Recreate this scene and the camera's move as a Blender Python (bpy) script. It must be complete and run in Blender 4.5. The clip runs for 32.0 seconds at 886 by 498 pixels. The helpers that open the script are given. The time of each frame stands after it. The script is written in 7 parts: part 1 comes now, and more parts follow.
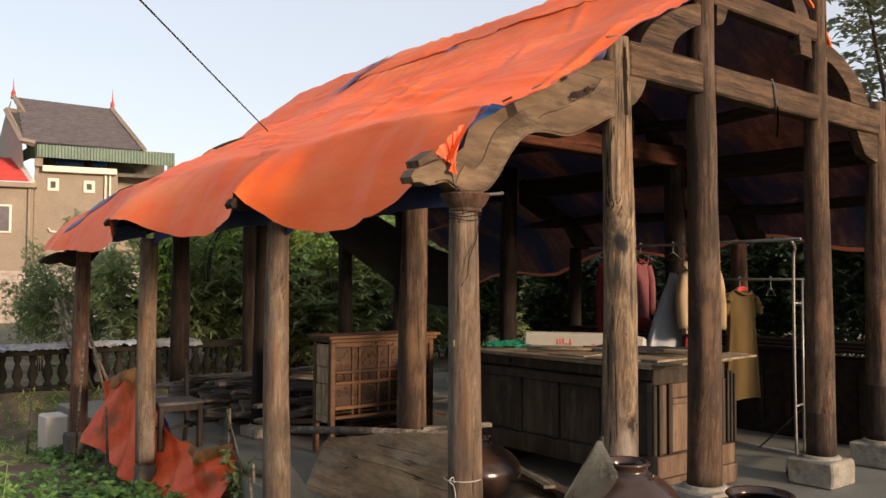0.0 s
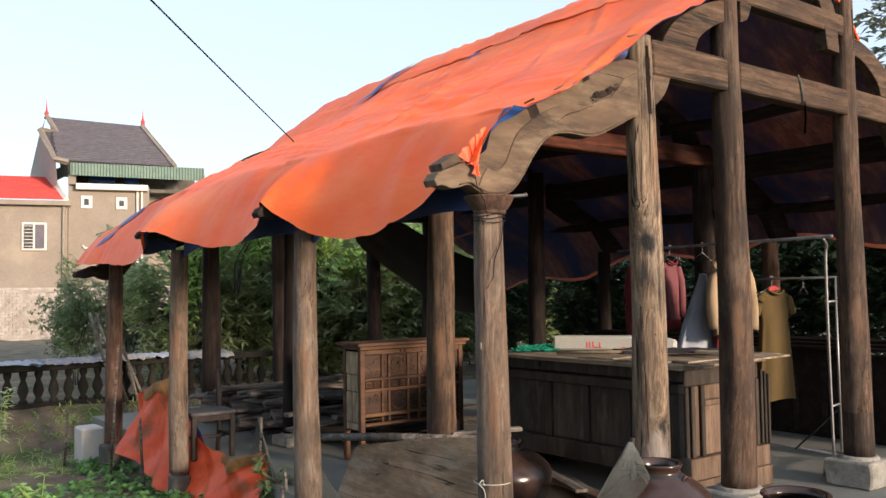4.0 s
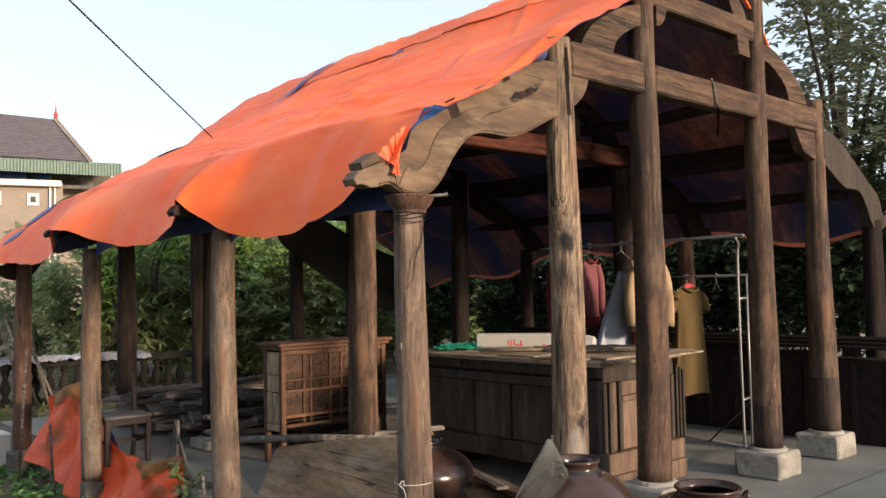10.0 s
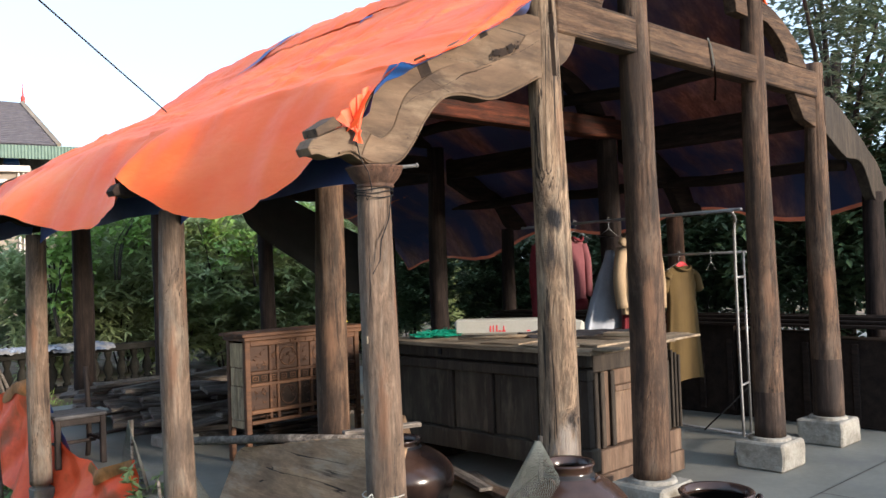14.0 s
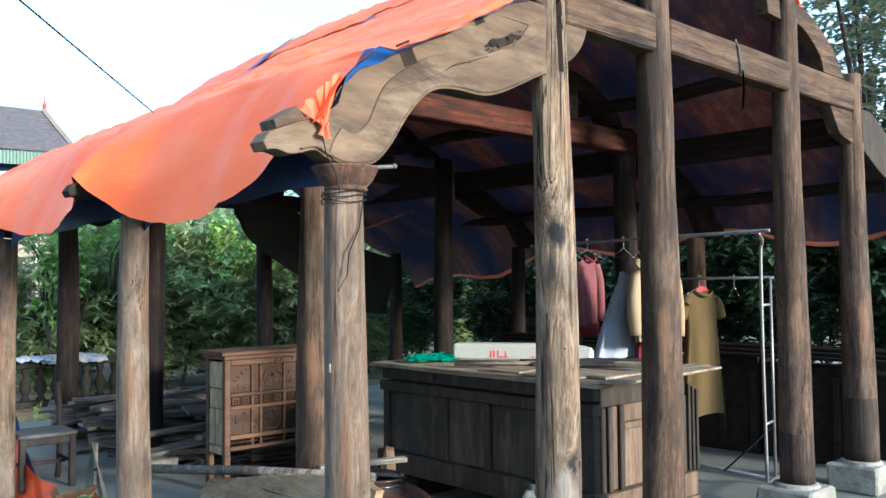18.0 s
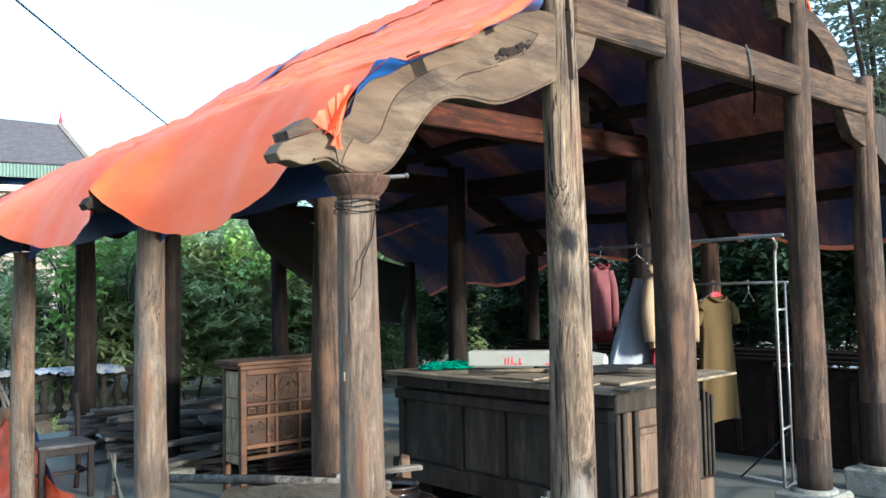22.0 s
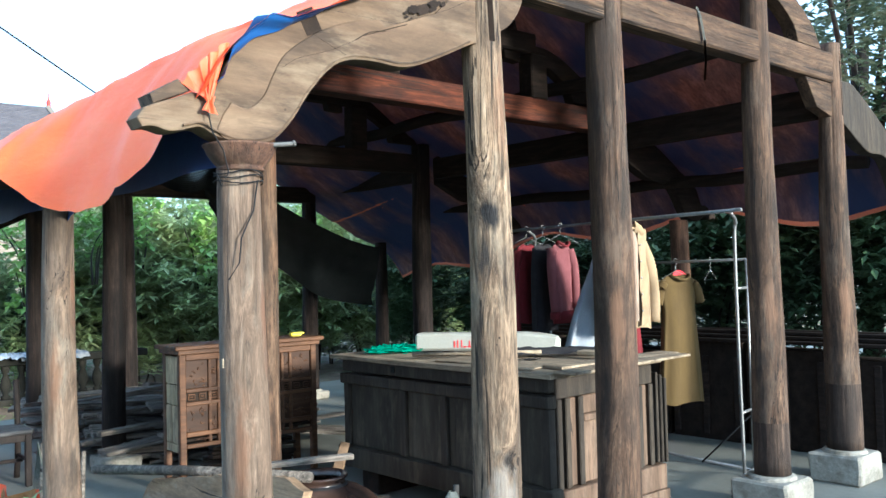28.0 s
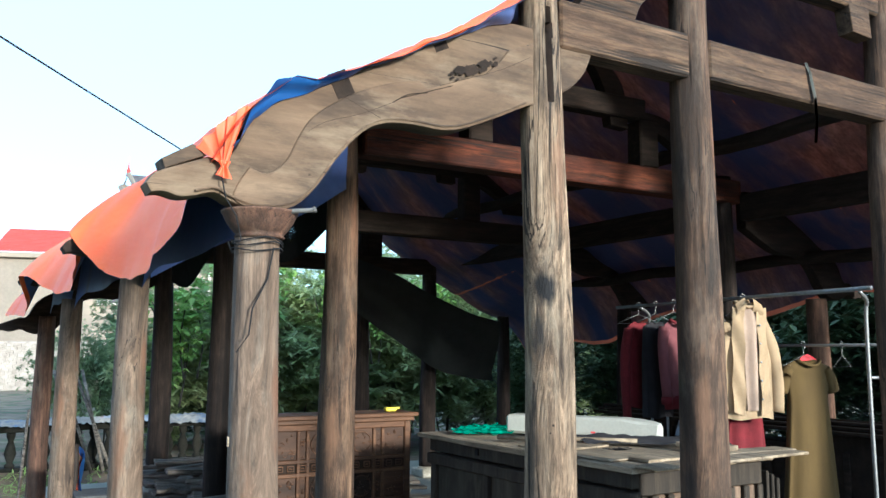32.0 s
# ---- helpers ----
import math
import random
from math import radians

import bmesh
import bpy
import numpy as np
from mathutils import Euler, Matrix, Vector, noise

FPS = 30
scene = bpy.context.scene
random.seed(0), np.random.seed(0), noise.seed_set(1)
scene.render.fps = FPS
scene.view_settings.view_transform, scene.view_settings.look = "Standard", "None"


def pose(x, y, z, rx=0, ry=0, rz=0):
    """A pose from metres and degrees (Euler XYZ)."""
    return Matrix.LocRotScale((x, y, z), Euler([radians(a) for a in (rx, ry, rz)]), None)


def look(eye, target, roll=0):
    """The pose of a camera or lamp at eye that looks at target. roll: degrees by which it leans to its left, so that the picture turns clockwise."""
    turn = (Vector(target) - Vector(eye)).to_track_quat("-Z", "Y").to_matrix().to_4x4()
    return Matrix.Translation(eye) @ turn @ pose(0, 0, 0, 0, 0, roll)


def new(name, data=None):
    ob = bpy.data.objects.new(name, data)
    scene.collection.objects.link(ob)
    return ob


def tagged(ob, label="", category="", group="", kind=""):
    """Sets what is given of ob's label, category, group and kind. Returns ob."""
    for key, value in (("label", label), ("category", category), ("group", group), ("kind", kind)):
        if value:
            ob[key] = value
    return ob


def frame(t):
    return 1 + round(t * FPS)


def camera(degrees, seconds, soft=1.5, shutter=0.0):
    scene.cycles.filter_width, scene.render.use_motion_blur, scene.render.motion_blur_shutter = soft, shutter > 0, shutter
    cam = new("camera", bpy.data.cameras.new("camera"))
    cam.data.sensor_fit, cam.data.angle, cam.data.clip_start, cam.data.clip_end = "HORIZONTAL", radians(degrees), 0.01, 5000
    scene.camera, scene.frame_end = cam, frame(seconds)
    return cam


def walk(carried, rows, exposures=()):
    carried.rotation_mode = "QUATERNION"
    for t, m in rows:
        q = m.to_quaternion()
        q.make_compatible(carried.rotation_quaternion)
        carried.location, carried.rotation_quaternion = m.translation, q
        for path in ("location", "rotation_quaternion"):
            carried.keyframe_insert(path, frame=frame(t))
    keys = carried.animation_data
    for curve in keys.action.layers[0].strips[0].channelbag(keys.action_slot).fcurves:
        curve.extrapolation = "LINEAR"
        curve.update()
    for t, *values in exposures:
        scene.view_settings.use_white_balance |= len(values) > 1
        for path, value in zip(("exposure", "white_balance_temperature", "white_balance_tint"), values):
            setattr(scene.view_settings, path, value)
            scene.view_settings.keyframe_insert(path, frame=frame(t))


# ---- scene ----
cam = camera(55.0, 32.0)
PATH = [
    (0, (-2.883, -3.458, 1.626), (-1.618, -1.912, 1.702), 0.3),
    (0.5, (-2.877, -3.458, 1.623), (-1.596, -1.922, 1.649), 0.4),
    (1, (-2.868, -3.46, 1.622), (-1.573, -1.936, 1.616), -0.0),
    (1.5, (-2.86, -3.459, 1.611), (-1.548, -1.949, 1.59), -0.6),
    (2, (-2.873, -3.477, 1.613), (-1.564, -1.965, 1.614), -0.4),
    (2.5, (-2.892, -3.475, 1.612), (-1.619, -1.933, 1.66), 0.9),
    (3, (-2.867, -3.473, 1.601), (-1.626, -1.906, 1.681), -0.1),
    (3.5, (-2.868, -3.472, 1.593), (-1.65, -1.888, 1.679), -0.8),
    (5.5, (-2.858, -3.473, 1.599), (-1.661, -1.878, 1.745), -0.9),
    (6, (-2.869, -3.47, 1.601), (-1.666, -1.881, 1.763), -0.4),
    (6.5, (-2.887, -3.479, 1.6), (-1.677, -1.896, 1.781), 0.3),
    (7, (-2.888, -3.484, 1.61), (-1.675, -1.906, 1.808), 0.2),
    (7.5, (-2.886, -3.481, 1.618), (-1.649, -1.924, 1.834), 0.2),
    (8, (-2.895, -3.497, 1.619), (-1.635, -1.961, 1.843), 0.2),
    (8.5, (-2.891, -3.511, 1.616), (-1.611, -1.989, 1.823), 0.2),
    (9, (-2.869, -3.503, 1.599), (-1.567, -1.994, 1.757), 0.6),
    (9.5, (-2.841, -3.483, 1.596), (-1.521, -1.985, 1.704), 0.6),
    (10, (-2.831, -3.476, 1.605), (-1.486, -1.999, 1.694), -1.1),
    (10.5, (-2.836, -3.477, 1.622), (-1.477, -2.011, 1.708), -1.8),
    (11, (-2.858, -3.495, 1.622), (-1.509, -2.021, 1.719), -2.4),
    (11.5, (-2.846, -3.495, 1.629), (-1.505, -2.017, 1.752), -2.9),
    (12, (-2.824, -3.475, 1.627), (-1.485, -1.995, 1.751), -3.0),
    (12.5, (-2.761, -3.388, 1.635), (-1.41, -1.918, 1.743), -2.4),
    (13, (-2.699, -3.281, 1.644), (-1.318, -1.837, 1.728), -2.0),
    (13.5, (-2.582, -3.198, 1.627), (-1.194, -1.758, 1.678), -2.3),
    (15.5, (-1.951, -2.78, 1.613), (-0.615, -1.293, 1.666), -0.5),
    (16, (-1.92, -2.779, 1.616), (-0.603, -1.275, 1.695), -0.8),
    (16.5, (-1.905, -2.78, 1.615), (-0.593, -1.274, 1.714), -0.5),
    (17, (-1.901, -2.777, 1.62), (-0.574, -1.284, 1.718), -0.3),
    (17.5, (-1.907, -2.774, 1.615), (-0.57, -1.29, 1.709), -0.4),
    (18, (-1.906, -2.782, 1.616), (-0.561, -1.304, 1.703), -0.5),
    (18.5, (-1.898, -2.794, 1.612), (-0.546, -1.322, 1.691), -0.7),
    (19, (-1.905, -2.801, 1.613), (-0.557, -1.326, 1.696), -0.7),
    (19.5, (-1.905, -2.79, 1.613), (-0.564, -1.31, 1.704), -0.4),
    (20, (-1.911, -2.799, 1.617), (-0.577, -1.312, 1.713), -0.5),
    (20.5, (-1.911, -2.798, 1.617), (-0.582, -1.307, 1.721), -0.5),
    (21, (-1.913, -2.799, 1.617), (-0.591, -1.302, 1.727), -0.6),
    (21.5, (-1.912, -2.798, 1.616), (-0.593, -1.299, 1.726), -0.8),
    (22, (-1.918, -2.806, 1.614), (-0.598, -1.307, 1.721), -1.1),
    (22.5, (-1.914, -2.809, 1.615), (-0.597, -1.307, 1.72), -1.4),
    (23, (-1.913, -2.814, 1.613), (-0.591, -1.317, 1.723), -1.5),
    (23.5, (-1.907, -2.814, 1.614), (-0.579, -1.322, 1.721), -1.5),
    (24, (-1.915, -2.807, 1.609), (-0.591, -1.309, 1.697), -0.4),
    (24.5, (-1.925, -2.81, 1.611), (-0.597, -1.316, 1.687), 0.6),
    (25, (-1.92, -2.819, 1.611), (-0.577, -1.34, 1.693), 0.8),
    (25.5, (-1.924, -2.825, 1.601), (-0.562, -1.364, 1.688), 1.4),
    (27.5, (-1.55, -2.816, 1.601), (-0.223, -1.321, 1.64), -0.9),
    (28, (-1.42, -2.85, 1.593), (-0.099, -1.349, 1.657), -1.5),
    (28.5, (-1.254, -2.787, 1.6), (0.093, -1.312, 1.711), -0.3),
    (29, (-1.127, -2.761, 1.6), (0.199, -1.273, 1.762), -0.4),
    (29.5, (-1.041, -2.765, 1.603), (0.206, -1.215, 1.806), -0.3),
    (30, (-0.949, -2.767, 1.618), (0.218, -1.159, 1.842), 0.0),
    (30.5, (-0.894, -2.819, 1.62), (0.252, -1.197, 1.859), 0.3),
    (31, (-0.86, -2.87, 1.605), (0.237, -1.214, 1.84), -0.0),
    (31.5, (-0.853, -2.867, 1.605), (0.198, -1.181, 1.831), -0.3),
    (32, (-0.882, -2.904, 1.604), (0.138, -1.201, 1.844), 0.2),
]
EXPOSURES = [(0.0, 0.35, 6900, 15), (0.5, 0.50, 6500, 15), (1.0, 0.85, 5900, 13), (2.0, 1.20, 5300, 9), (2.5, 1.02, 5400, 11), (3.5, 0.80, 5700, 11), (5.5, 0.29, 6300, 13), (9.0, 0.38, 6300, 13), (10.0, 0.68, 6200, 13), (11.0, 0.78, 5800, 13), (13.0, 0.75, 5800, 13), (15.5, 1.35, 4750, -2), (25.5, 1.35, 4750, -2), (28.0, 1.52, 4650, -4), (31.0, 1.36, 4650, -4), (32.0, 1.20, 4650, -4)]
walk(cam, [(t, look(eye, target, roll)) for t, eye, target, roll in PATH], EXPOSURES)

# ---- sky and sun ----
world = bpy.data.worlds.new("sky")
scene.world = world
world.use_nodes = True
wn, wl = world.node_tree.nodes, world.node_tree.links
sky = wn.new("ShaderNodeTexSky")
sky.sky_type = "NISHITA"
sky.sun_disc = False
sky.sun_elevation = radians(12.4)
sky.sun_rotation = radians(171.2)
sky.air_density, sky.dust_density, sky.ozone_density = 1.0, 1.5, 1.0
wn["Background"].inputs["Strength"].default_value = 0.15
haze = wn.new("ShaderNodeMix")
haze.data_type = "RGBA"
haze.inputs["Factor"].default_value = 0.5
haze.inputs["B"].default_value = (5.4, 5.7, 6.2, 1)
wl.new(sky.outputs["Color"], haze.inputs["A"])
wl.new(haze.outputs["Result"], wn["Background"].inputs["Color"])
sun = new("sun", bpy.data.lights.new("sun", "SUN"))
sun.data.energy, sun.data.angle, sun.data.color = 4.2, radians(7), (1.0, 0.76, 0.54)
sun.matrix_world = look((0.15 * 20, -0.965 * 20, 0.215 * 20), (0, 0, 0))

# ---- materials ----
MATS = {}


def material(name, colours, scale=8.0, stretch=(1, 1, 1), rough=0.8, bump=0.3, fine=60.0, metal=0.0, spots=None, trans=None, depth=0.004, grain=0.55, cracks=0.0, gloss=0.5, blotch=None):
    """A node material: a ramp of colours over stretched noise, a second fine noise, optional stains, and relief."""
    if name in MATS:
        return MATS[name]
    m = bpy.data.materials.new(name)
    m.use_nodes = True
    n, l = m.node_tree.nodes, m.node_tree.links
    bsdf = n["Principled BSDF"]
    co, info = n.new("ShaderNodeTexCoord"), n.new("ShaderNodeObjectInfo")
    shift = n.new("ShaderNodeVectorMath")
    shift.operation = "MULTIPLY_ADD"
    shift.inputs[1].default_value = (37, 53, 29)
    l.new(info.outputs["Random"], shift.inputs[0])
    l.new(co.outputs["Object"], shift.inputs[2])
    mp = n.new("ShaderNodeMapping")
    mp.inputs["Scale"].default_value = stretch
    l.new(shift.outputs[0], mp.inputs["Vector"])
    big = n.new("ShaderNodeTexNoise")
    big.inputs["Scale"].default_value, big.inputs["Detail"].default_value, big.inputs["Roughness"].default_value = scale, 6, 0.62
    if cracks:
        big.inputs["Distortion"].default_value = 0.7
    small = n.new("ShaderNodeTexNoise")
    small.inputs["Scale"].default_value, small.inputs["Detail"].default_value, small.inputs["Roughness"].default_value = fine, 8, 0.72
    l.new(mp.outputs[0], big.inputs["Vector"])
    l.new(mp.outputs[0], small.inputs["Vector"])
    ramp = n.new("ShaderNodeValToRGB")
    els = ramp.color_ramp.elements
    while len(els) < len(colours):
        els.new(0.5)
    for i, c in enumerate(colours):
        els[i].position = 0.28 + 0.44 * i / max(1, len(colours) - 1)
        els[i].color = (*c, 1)
    l.new(big.outputs["Fac"], ramp.inputs["Fac"])
    mix = n.new("ShaderNodeMix")
    mix.data_type, mix.blend_type = "RGBA", "MULTIPLY"
    mix.inputs["Factor"].default_value = grain
    grey = n.new("ShaderNodeMapRange")
    grey.inputs["From Min"].default_value, grey.inputs["From Max"].default_value = 0.3, 0.7
    grey.inputs["To Min"].default_value, grey.inputs["To Max"].default_value = 0.5, 1.3
    l.new(small.outputs["Fac"], grey.inputs["Value"])
    l.new(ramp.outputs["Color"], mix.inputs["A"])
    l.new(grey.outputs[0], mix.inputs["B"])
    out = mix.outputs["Result"]
    if spots:
        colour, size, amount = spots
        st = n.new("ShaderNodeTexNoise")
        st.inputs["Scale"].default_value, st.inputs["Detail"].default_value = size, 5
        l.new(mp.outputs[0] if stretch != (1, 1, 1) else shift.outputs[0], st.inputs["Vector"])
        rg = n.new("ShaderNodeMapRange")
        rg.inputs["From Min"].default_value, rg.inputs["From Max"].default_value = 0.62 - amount * 0.2, 0.72 - amount * 0.1
        l.new(st.outputs["Fac"], rg.inputs["Value"])
        mx = n.new("ShaderNodeMix")
        mx.data_type = "RGBA"
        mx.inputs["B"].default_value = (*colour, 1)
        l.new(rg.outputs[0], mx.inputs["Factor"])
        l.new(out, mx.inputs["A"])
        out = mx.outputs["Result"]
    if blotch:
        colour, size, most = blotch
        bt = n.new("ShaderNodeTexNoise")
        bt.inputs["Scale"].default_value, bt.inputs["Detail"].default_value, bt.inputs["Roughness"].default_value = size * 1.7, 8, 0.68
        drawn = n.new("ShaderNodeMapping")
        drawn.inputs["Scale"].default_value = tuple(k ** 0.4 for k in stretch)
        drawn.inputs["Location"].default_value = (5.3, 2.1, 8.7)
        l.new(shift.outputs[0], drawn.inputs["Vector"])
        l.new(drawn.outputs[0], bt.inputs["Vector"])
        br = n.new("ShaderNodeMapRange")
        br.inputs["From Min"].default_value, br.inputs["From Max"].default_value = 0.45, 0.6
        br.inputs["To Max"].default_value = most
        l.new(bt.outputs["Fac"], br.inputs["Value"])
        bx = n.new("ShaderNodeMix")
        bx.data_type = "RGBA"
        bx.inputs["B"].default_value = (*colour, 1)
        l.new(br.outputs[0], bx.inputs["Factor"])
        l.new(out, bx.inputs["A"])
        out = bx.outputs["Result"]
    if cracks:
        ck = n.new("ShaderNodeTexNoise")
        ck.inputs["Scale"].default_value, ck.inputs["Detail"].default_value, ck.inputs["Distortion"].default_value = scale * 0.9, 2, 0.4
        wide = n.new("ShaderNodeMapping")
        wide.inputs["Location"].default_value = (3.1, 7.7, 1.3)
        l.new(mp.outputs[0], wide.inputs["Vector"])
        l.new(wide.outputs[0], ck.inputs["Vector"])
        near = n.new("ShaderNodeMath")
        near.operation = "COMPARE"
        near.inputs[1].default_value, near.inputs[2].default_value = 0.5, 0.009 * cracks
        l.new(ck.outputs["Fac"], near.inputs[0])
        rare = n.new("ShaderNodeTexNoise")
        rare.inputs["Scale"].default_value, rare.inputs["Detail"].default_value = scale * 0.55, 2
        l.new(wide.outputs[0], rare.inputs["Vector"])
        some = n.new("ShaderNodeMapRange")
        some.inputs["From Min"].default_value, some.inputs["From Max"].default_value = 0.53, 0.6
        some.inputs["To Max"].default_value = 0.85
        l.new(rare.outputs["Fac"], some.inputs["Value"])
        both = n.new("ShaderNodeMath")
        both.operation = "MULTIPLY"
        l.new(near.outputs[0], both.inputs[0])
        l.new(some.outputs[0], both.inputs[1])
        mc = n.new("ShaderNodeMix")
        mc.data_type = "RGBA"
        mc.inputs["B"].default_value = (0.02, 0.014, 0.01, 1)
        l.new(both.outputs[0], mc.inputs["Factor"])
        l.new(out, mc.inputs["A"])
        out = mc.outputs["Result"]
    l.new(out, bsdf.inputs["Base Color"])
    bsdf.inputs["Specular IOR Level"].default_value = gloss
    bsdf.inputs["Roughness"].default_value, bsdf.inputs["Metallic"].default_value = rough, metal
    if bump:
        add = n.new("ShaderNodeMath")
        add.operation = "MULTIPLY_ADD"
        add.inputs[1].default_value = 0.5
        l.new(small.outputs["Fac"], add.inputs[0])
        l.new(big.outputs["Fac"], add.inputs[2])
        bp = n.new("ShaderNodeBump")
        bp.inputs["Strength"].default_value, bp.inputs["Distance"].default_value = bump, depth
        l.new(add.outputs[0], bp.inputs["Height"])
        l.new(bp.outputs[0], bsdf.inputs["Normal"])
    if trans:
        tr, ad = n.new("ShaderNodeBsdfTranslucent"), n.new("ShaderNodeMixShader")
        ad.inputs["Fac"].default_value = trans
        l.new(out, tr.inputs["Color"])
        l.new(bsdf.outputs[0], ad.inputs[1])
        l.new(tr.outputs[0], ad.inputs[2])
        l.new(ad.outputs[0], n["Material Output"].inputs["Surface"])
    MATS[name] = m
    return m


def wood(name, colours, along="z", tone=18.0, streak=0.75, stain=((0.03, 0.022, 0.017), 0.7), pale=None, checks=1.0, holes=0.0, rough=0.82, relief=0.006, gloss=0.35):
    """Old wood: a broad tone drawn along the grain, dark and light streaks, fine fibres, smoky stains, drying checks and worm holes."""
    if name in MATS:
        return MATS[name]
    m = bpy.data.materials.new(name)
    m.use_nodes = True
    n, l = m.node_tree.nodes, m.node_tree.links
    bsdf = n["Principled BSDF"]
    co, info = n.new("ShaderNodeTexCoord"), n.new("ShaderNodeObjectInfo")
    shift = n.new("ShaderNodeVectorMath")
    shift.operation = "MULTIPLY_ADD"
    shift.inputs[1].default_value = (37, 53, 29)
    l.new(info.outputs["Random"], shift.inputs[0])
    l.new(co.outputs["Object"], shift.inputs[2])
    first = n.new("ShaderNodeMapping")
    l.new(shift.outputs[0], first.inputs["Vector"])

    def drawn(across, lengthwise, detail, roughness, place=0.0, bend=0.0):
        mp, tex = n.new("ShaderNodeMapping"), n.new("ShaderNodeTexNoise")
        mp.inputs["Scale"].default_value = tuple(lengthwise if a == along else across for a in "xyz")
        mp.inputs["Location"].default_value = (place, place * 1.7, place * 0.6)
        tex.inputs["Scale"].default_value, tex.inputs["Detail"].default_value, tex.inputs["Roughness"].default_value = 1.0, detail, roughness
        tex.inputs["Distortion"].default_value = bend
        l.new(first.outputs[0], mp.inputs["Vector"])
        l.new(mp.outputs[0], tex.inputs["Vector"])
        return tex.outputs["Fac"]

    def spread(socket, a, b, c, d):
        r = n.new("ShaderNodeMapRange")
        r.inputs["From Min"].default_value, r.inputs["From Max"].default_value = a, b
        r.inputs["To Min"].default_value, r.inputs["To Max"].default_value = c, d
        l.new(socket, r.inputs["Value"])
        return r.outputs[0]

    def times(a, b):
        mt = n.new("ShaderNodeMath")
        mt.operation = "MULTIPLY"
        l.new(a, mt.inputs[0])
        l.new(b, mt.inputs[1])
        return mt.outputs[0]

    def blend(colour, amount, tint, kind="MIX"):
        mx = n.new("ShaderNodeMix")
        mx.data_type, mx.blend_type = "RGBA", kind
        if isinstance(amount, float):
            mx.inputs["Factor"].default_value = amount
        else:
            l.new(amount, mx.inputs["Factor"])
        l.new(colour, mx.inputs["A"])
        if isinstance(tint, tuple):
            mx.inputs["B"].default_value = (*tint, 1)
        else:
            l.new(tint, mx.inputs["B"])
        return mx.outputs["Result"]
    ramp = n.new("ShaderNodeValToRGB")
    els = ramp.color_ramp.elements
    while len(els) < len(colours):
        els.new(0.5)
    for i, c in enumerate(colours):
        els[i].position = 0.3 + 0.4 * i / max(1, len(colours) - 1)
        els[i].color = (*c, 1)
    l.new(drawn(tone, tone * 0.045, 6, 0.6, 0.0, 0.8), ramp.inputs["Fac"])
    lines = drawn(tone * 3.2, tone * 0.2, 8, 0.72, 4.0, 0.6)
    out = blend(ramp.outputs["Color"], streak, spread(lines, 0.34, 0.66, 0.3, 1.5), "MULTIPLY")
    patch = drawn(tone * 1.1, tone * 0.34, 9, 0.72, 51.0, 0.3)
    out = blend(out, 0.7, spread(patch, 0.36, 0.64, 0.5, 1.42), "MULTIPLY")
    fibre = drawn(330.0, 14.0, 3, 0.6, 9.0)
    out = blend(out, min(0.8, streak), spread(fibre, 0.3, 0.7, 0.62, 1.28), "MULTIPLY")
    smoke = spread(drawn(4.5, 1.3, 9, 0.66, 13.0), 0.47, 0.62, 0.0, stain[1])
    out = blend(out, smoke, stain[0])
    if pale:
        out = blend(out, spread(drawn(6.0, 1.7, 10, 0.7, 21.0), 0.52, 0.66, 0.0, pale[1]), pale[0])
    height = lines
    if checks:
        gap = n.new("ShaderNodeMath")
        gap.operation = "COMPARE"
        gap.inputs[1].default_value, gap.inputs[2].default_value = 0.5, 0.011 * checks
        l.new(drawn(tone * 1.5, tone * 0.035, 3, 0.5, 31.0, 0.5), gap.inputs[0])
        dark = times(gap.outputs[0], spread(drawn(9.0, 1.1, 3, 0.5, 37.0), 0.5, 0.58, 0.0, 0.9))
        out = blend(out, dark, (0.014, 0.01, 0.008))
        sunk = n.new("ShaderNodeMath")
        sunk.operation = "MULTIPLY_ADD"
        sunk.inputs[1].default_value = -1.2
        l.new(dark, sunk.inputs[0])
        l.new(lines, sunk.inputs[2])
        height = sunk.outputs[0]
    if holes:
        vo = n.new("ShaderNodeTexVoronoi")
        vo.inputs["Scale"].default_value = 16.0
        l.new(first.outputs[0], vo.inputs["Vector"])
        pit = times(spread(vo.outputs["Distance"], 0.1, 0.055, 0.0, 1.0), spread(drawn(3.0, 1.4, 2, 0.5, 43.0), 0.5, 0.56, 0.0, holes))
        out = blend(out, pit, (0.012, 0.009, 0.007))
    l.new(out, bsdf.inputs["Base Color"])
    bsdf.inputs["Roughness"].default_value, bsdf.inputs["Specular IOR Level"].default_value = rough, gloss
    bp = n.new("ShaderNodeBump")
    bp.inputs["Strength"].default_value, bp.inputs["Distance"].default_value = 1.0, relief
    l.new(height, bp.inputs["Height"])
    l.new(bp.outputs[0], bsdf.inputs["Normal"])
    MATS[name] = m
    return m


